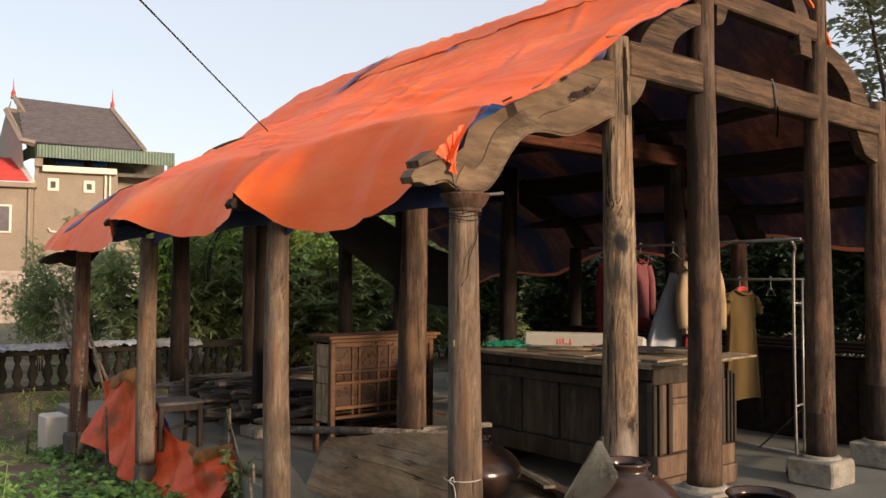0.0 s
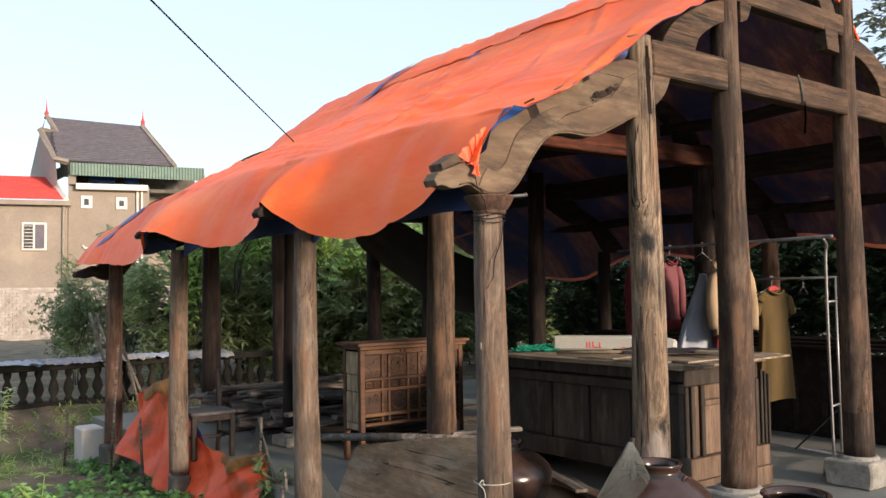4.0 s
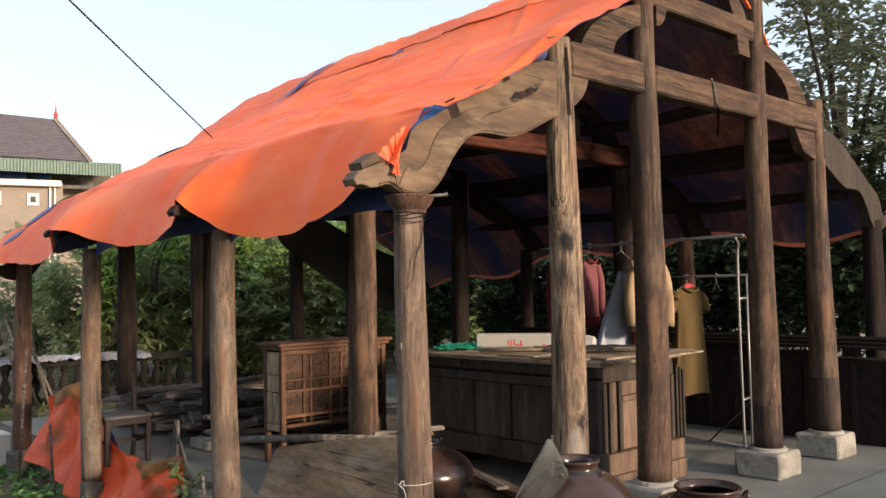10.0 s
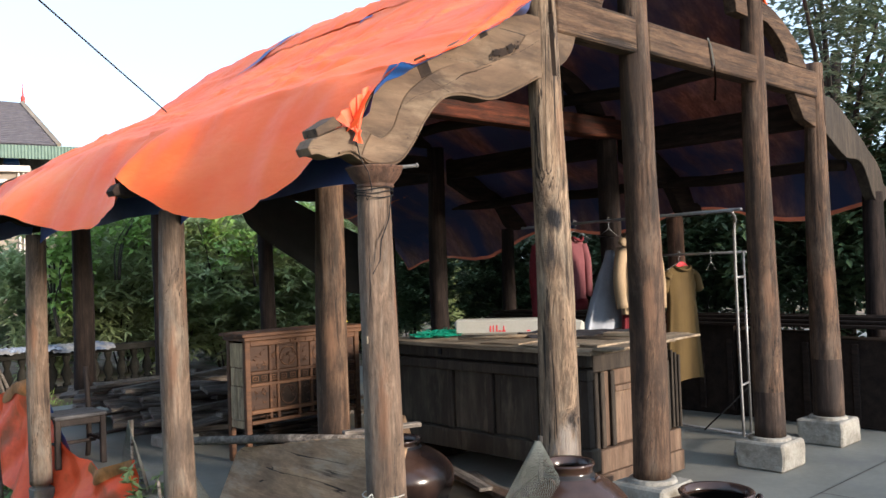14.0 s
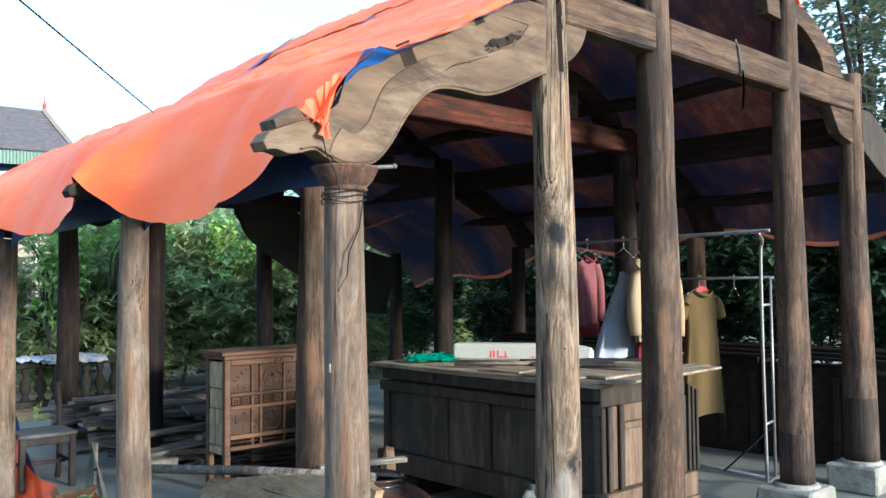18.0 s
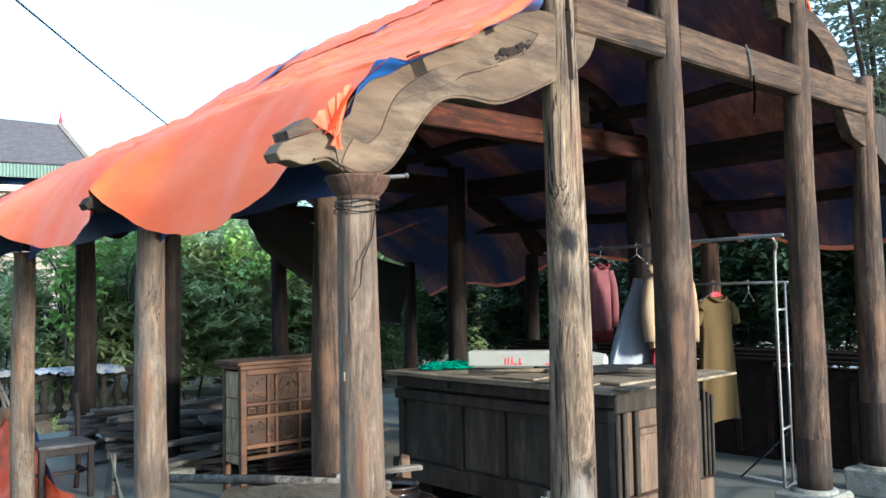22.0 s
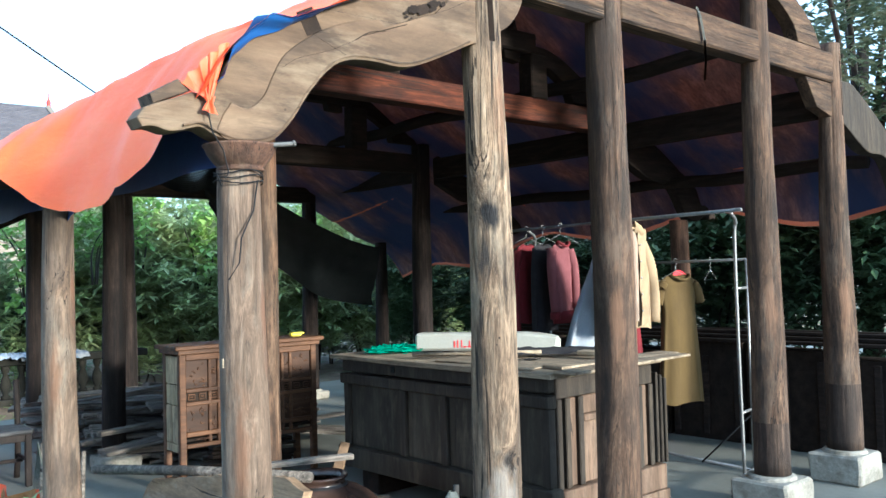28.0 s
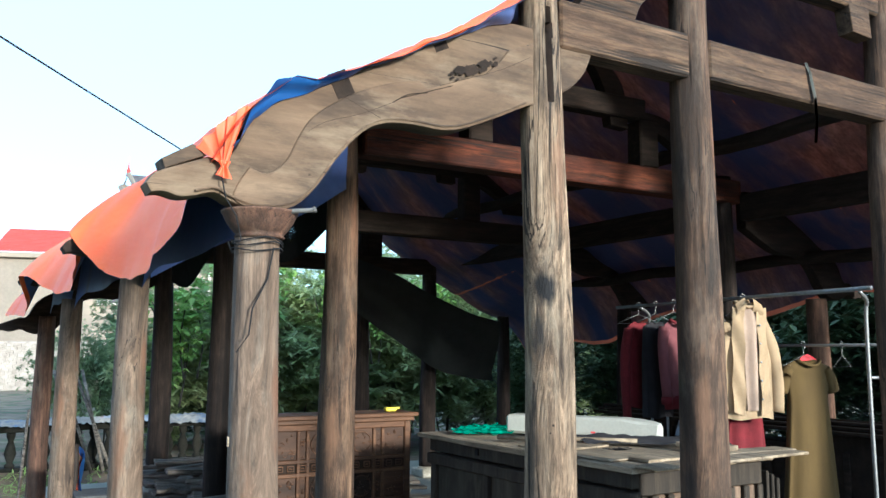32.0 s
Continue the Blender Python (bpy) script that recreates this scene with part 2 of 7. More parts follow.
wood_post = wood("weathered post wood", ((0.04663, 0.02673, 0.01556), (0.09325, 0.05457, 0.03217), (0.1499, 0.09577, 0.05913)), "z", 17, 0.85, ((0.023, 0.016, 0.012), 0.75), ((0.18, 0.14, 0.105), 0.4), 1.1, 0.6)
wood_pale = wood("pale weathered post wood", ((0.1505, 0.09633, 0.05857), (0.2821, 0.1976, 0.1262), (0.4138, 0.3149, 0.214)), "z", 19, 0.95, ((0.05, 0.036, 0.026), 0.75), ((0.36, 0.3, 0.22), 0.5), 2.4, 1.0, 0.85, 0.012)
wood_grey = wood("greyish eave post wood", ((0.0936, 0.06208, 0.041), (0.1498, 0.1031, 0.07028), (0.2059, 0.1514, 0.1077)), "z", 15, 0.6, ((0.06, 0.046, 0.038), 0.7), ((0.2, 0.175, 0.14), 0.6), 0.8, 0.8)
# dark wood of inner posts, with the roof's shade added to the colour
wood_dark = wood("dark shaded post wood", ((0.0102, 0.00825, 0.007425), (0.0221, 0.01567, 0.0132), (0.0442, 0.0297, 0.0231)), "z", 16, 0.6, ((0.005, 0.004, 0.004), 0.7), None, 0.6, 0.0, 0.85, 0.004, 0.2)
# darker wood for the lower end of two gable posts
wood_foot = wood("dark post foot wood", ((0.0297, 0.0189, 0.0143), (0.05805, 0.0378, 0.026), (0.1013, 0.0675, 0.0468)), "z", 17, 0.75, ((0.018, 0.013, 0.011), 0.7), None, 0.9)
wood_red = wood("reddish post wood", ((0.07286, 0.03696, 0.02371), (0.1325, 0.06996, 0.04368), (0.192, 0.1096, 0.07114)), "z", 15, 0.6, ((0.045, 0.028, 0.021), 0.65), ((0.19, 0.14, 0.1), 0.45), 0.7, 0.6)
def knots(mat, marks):
    """Stains and knots in old wood: each (centre, width, height, colour, most) in the post's own metres; the grain bends round them."""
    n, l = mat.node_tree.nodes, mat.node_tree.links
    bsdf = n["Principled BSDF"]
    out = bsdf.inputs["Base Color"].links[0].from_socket
    co, rough = n["Texture Coordinate"], n.new("ShaderNodeTexNoise")
    rough.inputs["Scale"].default_value, rough.inputs["Detail"].default_value = 28, 6
    drawn = n.new("ShaderNodeMapping")
    drawn.inputs["Scale"].default_value = (1, 1, 0.35)
    l.new(co.outputs["Object"], drawn.inputs["Vector"])
    l.new(drawn.outputs[0], rough.inputs["Vector"])
    bent = n["Mapping"].inputs["Vector"].links[0].from_socket
    for centre, wide, high, colour, most in marks:
        place = n.new("ShaderNodeMapping")
        place.inputs["Scale"].default_value = (1 / wide, 1 / wide, 1 / high)
        place.inputs["Location"].default_value = tuple(-c / s for c, s in zip(centre, (wide, wide, high)))
        l.new(co.outputs["Object"], place.inputs["Vector"])
        far = n.new("ShaderNodeVectorMath")
        far.operation = "LENGTH"
        l.new(place.outputs[0], far.inputs[0])
        torn = n.new("ShaderNodeMath")
        torn.operation = "MULTIPLY_ADD"
        torn.inputs[1].default_value = 1.6
        l.new(rough.outputs["Fac"], torn.inputs[0])
        l.new(far.outputs["Value"], torn.inputs[2])
        fade = n.new("ShaderNodeMapRange")
        fade.inputs["From Min"].default_value, fade.inputs["From Max"].default_value = 1.7, 1.1
        fade.inputs["To Max"].default_value = most
        l.new(torn.outputs[0], fade.inputs["Value"])
        mx = n.new("ShaderNodeMix")
        mx.data_type = "RGBA"
        mx.inputs["B"].default_value = (*colour, 1)
        l.new(fade.outputs[0], mx.inputs["Factor"])
        l.new(out, mx.inputs["A"])
        out = mx.outputs["Result"]
        swell = n.new("ShaderNodeMapRange")
        swell.interpolation_type = "SMOOTHSTEP"
        swell.inputs["From Min"].default_value, swell.inputs["From Max"].default_value = 2.6, 0.0
        swell.inputs["To Max"].default_value = 0.05
        l.new(far.outputs["Value"], swell.inputs["Value"])
        push = n.new("ShaderNodeVectorMath")
        push.operation = "ADD"
        l.new(bent, push.inputs[0])
        l.new(swell.outputs[0], push.inputs[1])
        bent = push.outputs[0]
    l.new(bent, n["Mapping"].inputs["Vector"])
    l.new(out, bsdf.inputs["Base Color"])


knots(wood_pale, (
    ((-0.085, -0.075, 1.86), 0.075, 0.13, (0.016, 0.015, 0.016), 1.0),
    ((-0.1, -0.05, 1.66), 0.05, 0.14, (0.03, 0.027, 0.026), 0.9),
    ((-0.105, -0.02, 1.25), 0.03, 0.34, (0.035, 0.028, 0.023), 0.8),
    ((-0.03, -0.11, 1.55), 0.018, 0.2, (0.03, 0.02, 0.014), 0.8),
    ((-0.06, -0.1, 0.5), 0.1, 0.3, (0.3, 0.27, 0.235), 0.75),
    ((-0.04, -0.105, 0.73), 0.035, 0.035, (0.02, 0.015, 0.012), 0.9),
    ((0.05, -0.11, 0.55), 0.05, 0.22, (0.045, 0.03, 0.021), 0.8),
    ((-0.02, -0.11, 2.35), 0.05, 0.3, (0.2, 0.115, 0.07), 0.6)))
knots(wood_grey, (
    ((-0.06, -0.08, 1.25), 0.05, 0.3, (0.17, 0.085, 0.045), 0.6),
    ((0.03, -0.09, 0.75), 0.05, 0.25, (0.035, 0.026, 0.02), 0.75),
    ((-0.09, -0.02, 0.55), 0.04, 0.3, (0.2, 0.16, 0.12), 0.6),
    ((0.06, -0.06, 1.7), 0.04, 0.2, (0.16, 0.075, 0.04), 0.6),
    ((-0.03, -0.09, 1.6), 0.02, 0.12, (0.02, 0.014, 0.01), 0.8)))
knots(wood_post, (
    ((-0.07, -0.08, 1.1), 0.05, 0.3, (0.19, 0.105, 0.06), 0.6),
    ((-0.02, -0.1, 1.75), 0.05, 0.24, (0.022, 0.016, 0.012), 0.75),
    ((0.05, -0.09, 2.4), 0.05, 0.35, (0.17, 0.085, 0.045), 0.6),
    ((-0.09, -0.02, 0.7), 0.05, 0.3, (0.025, 0.018, 0.014), 0.75),
    ((0.06, -0.08, 1.35), 0.02, 0.1, (0.015, 0.01, 0.008), 0.85)))
beam_x = wood("grey brown beam wood", ((0.04032, 0.02238, 0.01257), (0.08333, 0.0489, 0.02735), (0.1299, 0.08205, 0.04805)), "x", 13, 0.75, ((0.03, 0.019, 0.012), 0.6), ((0.15, 0.105, 0.065), 0.4), 2.2, 0.5, 0.85, 0.009)
# dark inner timbers; the shade under the tarpaulin is part of this colour
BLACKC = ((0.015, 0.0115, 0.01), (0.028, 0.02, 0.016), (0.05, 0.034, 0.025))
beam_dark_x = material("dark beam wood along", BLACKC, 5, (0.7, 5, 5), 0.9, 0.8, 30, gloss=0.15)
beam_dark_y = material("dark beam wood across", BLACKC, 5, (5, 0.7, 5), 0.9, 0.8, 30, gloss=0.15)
# redder than the other inner beams: warm light put into the colour
beam_red_x = wood("warm lit beam wood", ((0.0319, 0.00805, 0.0036), (0.0725, 0.01725, 0.0063), (0.1305, 0.0368, 0.0117)), "x", 17, 0.85, ((0.012, 0.005, 0.003), 0.7), None, 1.2)
bracket_wood = wood("carved grey bracket wood", ((0.06958, 0.04372, 0.02588), (0.1208, 0.07966, 0.04792), (0.1719, 0.1195, 0.07475)), "x", 5, 0.1, ((0.038, 0.026, 0.018), 0.85), ((0.2, 0.15, 0.098), 0.65), 0.35, 0.8, 0.85, 0.003)
stone_mat = material("rough cut stone", ((0.2132, 0.192, 0.152), (0.3444, 0.32, 0.266), (0.451, 0.424, 0.3572)), 6, (1, 1, 1), 0.95, 0.9, 45, spots=((0.16, 0.14, 0.1), 5, 0.3), depth=0.012)
concrete = material("smooth concrete floor", ((0.1539, 0.1535, 0.1285), (0.21, 0.2093, 0.1781), (0.2585, 0.2577, 0.2176)), 0.9, (1, 1, 1), 0.75, 0.25, 25, spots=((0.170, 0.166, 0.153), 1.3, 0.3), grain=0.2)
soil = material("garden soil", ((0.075, 0.054, 0.036), (0.18, 0.135, 0.09), (0.24, 0.21, 0.12)), 1.6, (1, 1, 1), 0.95, 1.0, 20, spots=((0.06, 0.085, 0.025), 1.5, 0.6), depth=0.04)
tarp_top = material("orange tarpaulin", ((0.92, 0.114, 0.018), (0.94, 0.1472, 0.028), (0.95, 0.1995, 0.05)), 2.6, (1, 0.45, 1), 0.48, 0.3, 13, spots=((0.95, 0.29, 0.1), 0.5, 0.25), depth=0.03, grain=0.04, gloss=0.15)
# red brown in this colour stands for sun glowing through the sheet
tarp_under = material("backlit tarpaulin underside", ((0.17, 0.12, 0.13), (0.3, 0.18, 0.165), (0.56, 0.36, 0.3)), 3.4, (1, 2.4, 1), 0.6, 0.9, 16, spots=((0.05, 0.08, 0.22), 0.75, 1.3), trans=0.3, depth=0.02, grain=0.9)
tarp_thin = material("thin orange tarpaulin", ((0.8, 0.22, 0.12), (0.85, 0.32, 0.2)), 2.6, (1, 0.45, 1), 0.5, 0.3, 13, trans=0.12, depth=0.03, grain=0.04, gloss=0.16)
tarp_fold = material("dark blue tarpaulin fold", ((0.0352, 0.0552, 0.161), (0.0572, 0.0874, 0.2415), (0.088, 0.1265, 0.299)), 2.0, (1, 1, 1), 0.5, 0.4, 14, spots=((0.05, 0.03, 0.035), 2.0, 0.25), depth=0.01, grain=0.3)
mustard = material("mustard dirty tarpaulin", ((0.16, 0.07, 0.02), (0.3, 0.14, 0.04), (0.45, 0.17, 0.05)), 9, (1, 1, 1), 0.8, 0.8, 30, depth=0.01)
tarp_navy = material("navy tarpaulin underside", ((0.091, 0.143, 0.377), (0.13, 0.195, 0.494), (0.195, 0.234, 0.442)), 1.2, (1, 1, 1), 0.55, 0.4, 12, spots=((0.14, 0.08, 0.08), 1.0, 0.3), trans=0.3, depth=0.01, grain=0.3)
tarp_blue = material("bright blue tarpaulin", ((0.0102, 0.048, 0.192), (0.0187, 0.08, 0.272)), 3, (1, 1, 1), 0.5, 0.4, 20, grain=0.2)
plinth_orange = material("faded and shaded orange tarpaulin", ((0.76, 0.085, 0.022), (0.86, 0.115, 0.03), (0.9, 0.17, 0.06)), 3, (1, 1, 1), 0.55, 0.4, 12, spots=((0.36, 0.09, 0.03), 2.6, 0.3), trans=0.12, grain=0.15, depth=0.02)
chest_mat = wood("dark chest panel wood", ((0.0248, 0.01894, 0.01248), (0.04547, 0.03608, 0.02413), (0.07025, 0.05953, 0.0416)), "z", 6, 0.25, ((0.018, 0.013, 0.009), 0.75), ((0.13, 0.105, 0.07), 0.6), 0.3, 0.3, 0.75, 0.002)
chair_wood = material("dark chair wood", ((0.012, 0.009, 0.008), (0.026, 0.019, 0.016), (0.045, 0.034, 0.028)), 6, (3, 3, 1), 0.75, 0.4, 40, gloss=0.3)
chest_frame = wood("dark chest frame wood", ((0.01859, 0.0132, 0.008855), (0.03717, 0.02728, 0.01851), (0.06083, 0.04664, 0.0314)), "z", 13, 0.6, ((0.016, 0.012, 0.009), 0.6), ((0.1, 0.08, 0.06), 0.35), 0.4, 0.0, 0.72, 0.002)
panel_light = wood("reddish brown panel wood", ((0.084, 0.05022, 0.02976), (0.1386, 0.08835, 0.0558), (0.189, 0.1321, 0.08835)), "z", 7, 0.5, ((0.07, 0.042, 0.027), 0.5), ((0.25, 0.175, 0.12), 0.35), 0.3, 0.0, 0.72, 0.002)
board_mat = wood("pale sawn board", ((0.204, 0.1521, 0.0972), (0.3, 0.234, 0.1566), (0.396, 0.3217, 0.2268)), "y", 11, 0.5, ((0.12, 0.09, 0.06), 0.5), None, 0.4, 0.0, 0.85, 0.002)
bench_mat = wood("carved brown bench wood", ((0.061, 0.02748, 0.01199), (0.1032, 0.04809, 0.02158), (0.1507, 0.07729, 0.03676)), "x", 9, 0.5, ((0.042, 0.021, 0.012), 0.6), None, 0.2, 0.0, 0.68, 0.002)
bench_side = wood("grey unfinished board", ((0.2949, 0.2232, 0.1325), (0.4127, 0.3228, 0.1948), (0.5209, 0.412, 0.2517)), "z", 11, 0.45, ((0.1, 0.082, 0.06), 0.55), None, 0.3)
# one near-black colour for dark wood and for the shade inside recesses
bench_dark = material("dark wood and recess shade", ((0.0128, 0.0096, 0.008), (0.0352, 0.024, 0.0176)), 6, (2, 2, 2), 0.85, 0.5, 40, gloss=0.15)
glaze = material("brown glazed stoneware", ((0.0255, 0.01425, 0.01045), (0.0442, 0.02565, 0.019), (0.068, 0.04275, 0.03325)), 3, (1, 1, 1), 0.22, 0.12, 30, grain=0.2)
glaze_in = material("dark jar inside", ((0.01, 0.008, 0.007), (0.02, 0.015, 0.012)), 3, (1, 1, 1), 0.6, 0.2, 30)
foam_mat = material("white foam", ((0.3965, 0.3911, 0.3477), (0.4406, 0.4345, 0.3872)), 5, (1, 1, 1), 0.7, 0.2, 60, grain=0.2)
red_paint = material("red printing", ((0.6, 0.05, 0.06), (0.7, 0.08, 0.08)), 8, (1, 1, 1), 0.6, 0.0)
steel = material("grey steel tube", ((0.22, 0.22, 0.22), (0.32, 0.32, 0.32)), 6, (1, 1, 1), 0.45, 0.05, 40, metal=0.6)
old_steel = material("dull old steel", ((0.08, 0.08, 0.078), (0.14, 0.138, 0.135)), 6, (1, 1, 1), 0.55, 0.1, 40, metal=0.5)
strap_mat = material("dark grey webbing", ((0.084, 0.0864, 0.077), (0.14, 0.1404, 0.126)), 9, (1, 1, 1), 0.85, 0.2, 80)
black_cloth = material("black shade cloth", ((0.008, 0.0105, 0.0105), (0.018, 0.021, 0.021)), 6, (1, 1, 1), 0.9, 0.3, 60)
net_mat = material("green grey nylon net", ((0.0868, 0.093, 0.0775), (0.1488, 0.155, 0.1333)), 6, (1, 1, 1), 0.7, 0.0)
green_net = material("bright green net", ((0.01, 0.2, 0.13), (0.02, 0.32, 0.2)), 6, (1, 1, 1), 0.6, 0.0)
wire_mat = material("dark cable", ((0.012, 0.012, 0.013), (0.024, 0.024, 0.026)), 6, (1, 1, 1), 0.85, 0.0, gloss=0.15)
leaf_a = material("dark green leaves", ((0.247, 0.3055, 0.1495), (0.416, 0.494, 0.247), (0.65, 0.728, 0.39)), 1.7, (1, 1, 1), 0.36, 0.0, 9, trans=0.4, grain=0.2)
leaf_b = material("light green leaves", ((0.197, 0.325, 0.075), (0.315, 0.475, 0.125), (0.472, 0.600, 0.175)), 2.2, (1, 1, 1), 0.45, 0.0, 9, trans=0.4, grain=0.2)
leaf_f = material("fresh weed leaves", ((0.08463, 0.1873, 0.05988), (0.1693, 0.3375, 0.09937), (0.3579, 0.5994, 0.1593)), 3.0, (1, 1, 1), 0.5, 0.0, 9, trans=0.35, grain=0.2)
leaf_e = material("dull green leaves", ((0.117, 0.169, 0.078), (0.182, 0.26, 0.12), (0.26, 0.351, 0.168)), 1.7, (1, 1, 1), 0.45, 0.0, 9, trans=0.3, grain=0.2)
# darker copy of the broad leaves; shade of overhead trees put into colour
leaf_d = material("shaded green leaves", ((0.054, 0.08925, 0.04), (0.0918, 0.1488, 0.0688), (0.153, 0.224, 0.1088)), 1.7, (1, 1, 1), 0.45, 0.0, 9, trans=0.2, grain=0.2)
leaf_c = material("broad green leaves", ((0.1001, 0.1312, 0.08393), (0.1602, 0.206, 0.1287), (0.2503, 0.2997, 0.2126)), 1.7, (1, 1, 1), 0.35, 0.0, 9, trans=0.4, grain=0.2)
bark = material("grey brown bark", ((0.020, 0.018, 0.015), (0.050, 0.043, 0.035)), 6, (3, 3, 1), 0.9, 0.8, 40)
plank_mat = wood("old grey plank", ((0.08775, 0.0756, 0.0648), (0.189, 0.162, 0.135), (0.324, 0.2808, 0.2362)), "x", 15, 0.8, ((0.035, 0.028, 0.023), 0.6), ((0.28, 0.245, 0.2), 0.4), 1.2, 0.0, 0.9, 0.008)
slab_wood = wood("wide brown slab wood", ((0.204, 0.126, 0.06864), (0.324, 0.21, 0.1188), (0.456, 0.3097, 0.1804)), "y", 6, 0.45, ((0.085, 0.06, 0.042), 0.45), ((0.42, 0.35, 0.26), 0.5), 0.7, 0.4, 0.85, 0.006)
plaster = material("beige house plaster", ((0.21, 0.178, 0.142), (0.245, 0.207, 0.166), (0.275, 0.236, 0.19)), 0.5, (1, 1, 1), 0.9, 0.2, 8, spots=((0.3, 0.25, 0.19), 0.5, 0.35), grain=0.2)
white_trim = material("white painted trim", ((0.620, 0.560, 0.490), (0.720, 0.660, 0.580)), 3, (1, 1, 1), 0.8, 0.2, grain=0.2)
roof_grey = material("grey brown roof tile", ((0.1, 0.095, 0.11), (0.16, 0.15, 0.165)), 3, (1, 1, 1), 0.8, 0.3, grain=0.3, gloss=0.15)
roof_red = material("red metal roof", ((0.42, 0.06, 0.05), (0.55, 0.09, 0.08)), 2, (1, 1, 1), 0.85, 0.2, grain=0.2, gloss=0.05)
roof_green = material("green corrugated sheet", ((0.14, 0.2, 0.165), (0.19, 0.26, 0.215)), 3, (1, 1, 1), 0.7, 0.2, gloss=0.2)
dark_glass = material("dark window opening", ((0.03, 0.035, 0.04), (0.06, 0.065, 0.07)), 3, (1, 1, 1), 0.25, 0.0)
brick_mat = material("grey old brick", ((0.22, 0.19, 0.16), (0.34, 0.3, 0.26), (0.44, 0.4, 0.35)), 3, (1, 1, 1), 0.9, 0.5, 30)
old_concrete = material("mossy old concrete", ((0.042, 0.038, 0.032), (0.091, 0.084, 0.070), (0.147, 0.136, 0.115)), 2.5, (1, 1, 1), 0.95, 0.7, 25, depth=0.01)
moss_concrete = material("dark mossy concrete", ((0.008, 0.008, 0.0065), (0.019, 0.018, 0.014), (0.038, 0.035, 0.028)), 2.5, (1, 1, 1), 0.95, 0.7, 25, depth=0.01, gloss=0.2)
# panel grounds coloured darker than the frame, as shade behind the carving
bench_carved = wood("shade darkened panel wood", ((0.028, 0.013, 0.007), (0.055, 0.026, 0.013), (0.085, 0.043, 0.022)), "x", 9, 0.5, ((0.02, 0.01, 0.006), 0.5), None, 0.0, 0.0, 0.7, 0.002)
seat_mat = wood("grey worn seat board", ((0.06, 0.058, 0.06), (0.09, 0.088, 0.09), (0.12, 0.118, 0.12)), "x", 12, 0.6, ((0.04, 0.036, 0.034), 0.6), None, 0.5)
cloth_red = material("dark red knit", ((0.1, 0.008, 0.013), (0.17, 0.013, 0.02)), 9, (1, 1, 1), 0.95, 0.5, 200)
cloth_pink = material("dusty pink knit", ((0.15, 0.0462, 0.054), (0.195, 0.0665, 0.075)), 9, (1, 1, 1), 0.95, 0.5, 200)
cloth_black = material("black cloth", ((0.012, 0.011, 0.014), (0.025, 0.023, 0.028)), 9, (1, 1, 1), 0.95, 0.4, 200)
cloth_cream = material("cream quilted cloth", ((0.3089, 0.2189, 0.1214), (0.3683, 0.265, 0.1579)), 6, (1, 1, 1), 0.85, 0.4, 60, grain=0.2)
cloth_lining = material("pale pink lining", ((0.315, 0.224, 0.165), (0.39, 0.288, 0.2175)), 6, (1, 1, 1), 0.85, 0.3, 60, grain=0.2)
cloth_white = material("white thin cloth", ((0.3034, 0.3256, 0.3757), (0.3757, 0.3978, 0.4403)), 6, (1, 1, 1), 0.85, 0.3, 60, grain=0.2)
cloth_olive = material("olive yellow jersey", ((0.06324, 0.03813, 0.00748), (0.08976, 0.0558, 0.01088)), 5, (2, 2, 0.5), 0.9, 0.3, 120, grain=0.2)
bright_red = material("bright red cloth", ((0.5, 0.03, 0.04), (0.62, 0.05, 0.06)), 9, (1, 1, 1), 0.9, 0.3, 120, grain=0.2)
cloth_pale = material("pale blue and cream cloth", ((0.1, 0.16, 0.27), (0.27, 0.26, 0.24), (0.34, 0.325, 0.31)), 6, (1, 1, 1), 0.9, 0.4, 30, spots=((0.07, 0.1, 0.17), 5.0, 0.4), grain=0.5)
cloth_dull = material("greyish cream cloth", ((0.3, 0.28, 0.25), (0.42, 0.39, 0.35)), 6, (1, 1, 1), 0.9, 0.4, 30, spots=((0.3, 0.09, 0.08), 3.0, 0.15), grain=0.4)
yellow_mat = material("yellow plastic", ((0.75, 0.6, 0.03), (0.85, 0.7, 0.05)), 6, (1, 1, 1), 0.5, 0.0)
bucket_mat = material("pale grey plastic", ((0.396, 0.3933, 0.3591), (0.468, 0.4623, 0.4221)), 4, (1, 1, 1), 0.6, 0.1, grain=0.2)

# ---- building helpers ----
PLACED = {}


def thing(name, label, category, loc=(0, 0, 0), rz=0.0, group="", kind=""):
    """A top-level thing: an Empty at its base that parents its parts."""
    ob = new(name)
    ob.matrix_basis = pose(*loc, 0, 0, rz)
    PLACED[ob] = ob.matrix_basis.copy()
    return tagged(ob, label, category, group, kind)


def smooth(me, on=True):
    me.polygons.foreach_set("use_smooth", [on] * len(me.polygons))


def mesh_of(name, bm, mat, shade=False):
    me = bpy.data.meshes.new(name)
    bm.normal_update()
    bm.to_mesh(me)
    bm.free()
    for one in mat if isinstance(mat, (list, tuple)) else (mat,):
        me.materials.append(one)
    smooth(me, shade)
    return me


def part(name, bm, mat, parent, label="", shade=False, local=False):
    """Links a bmesh, given in world places unless local, as one mesh under a thing or under a part."""
    base = PLACED[parent]
    if not local:
        bm.transform(base.inverted())
    ob = new(name, mesh_of(name, bm, mat, shade))
    ob.parent = parent
    PLACED[ob] = base
    return tagged(ob, label)


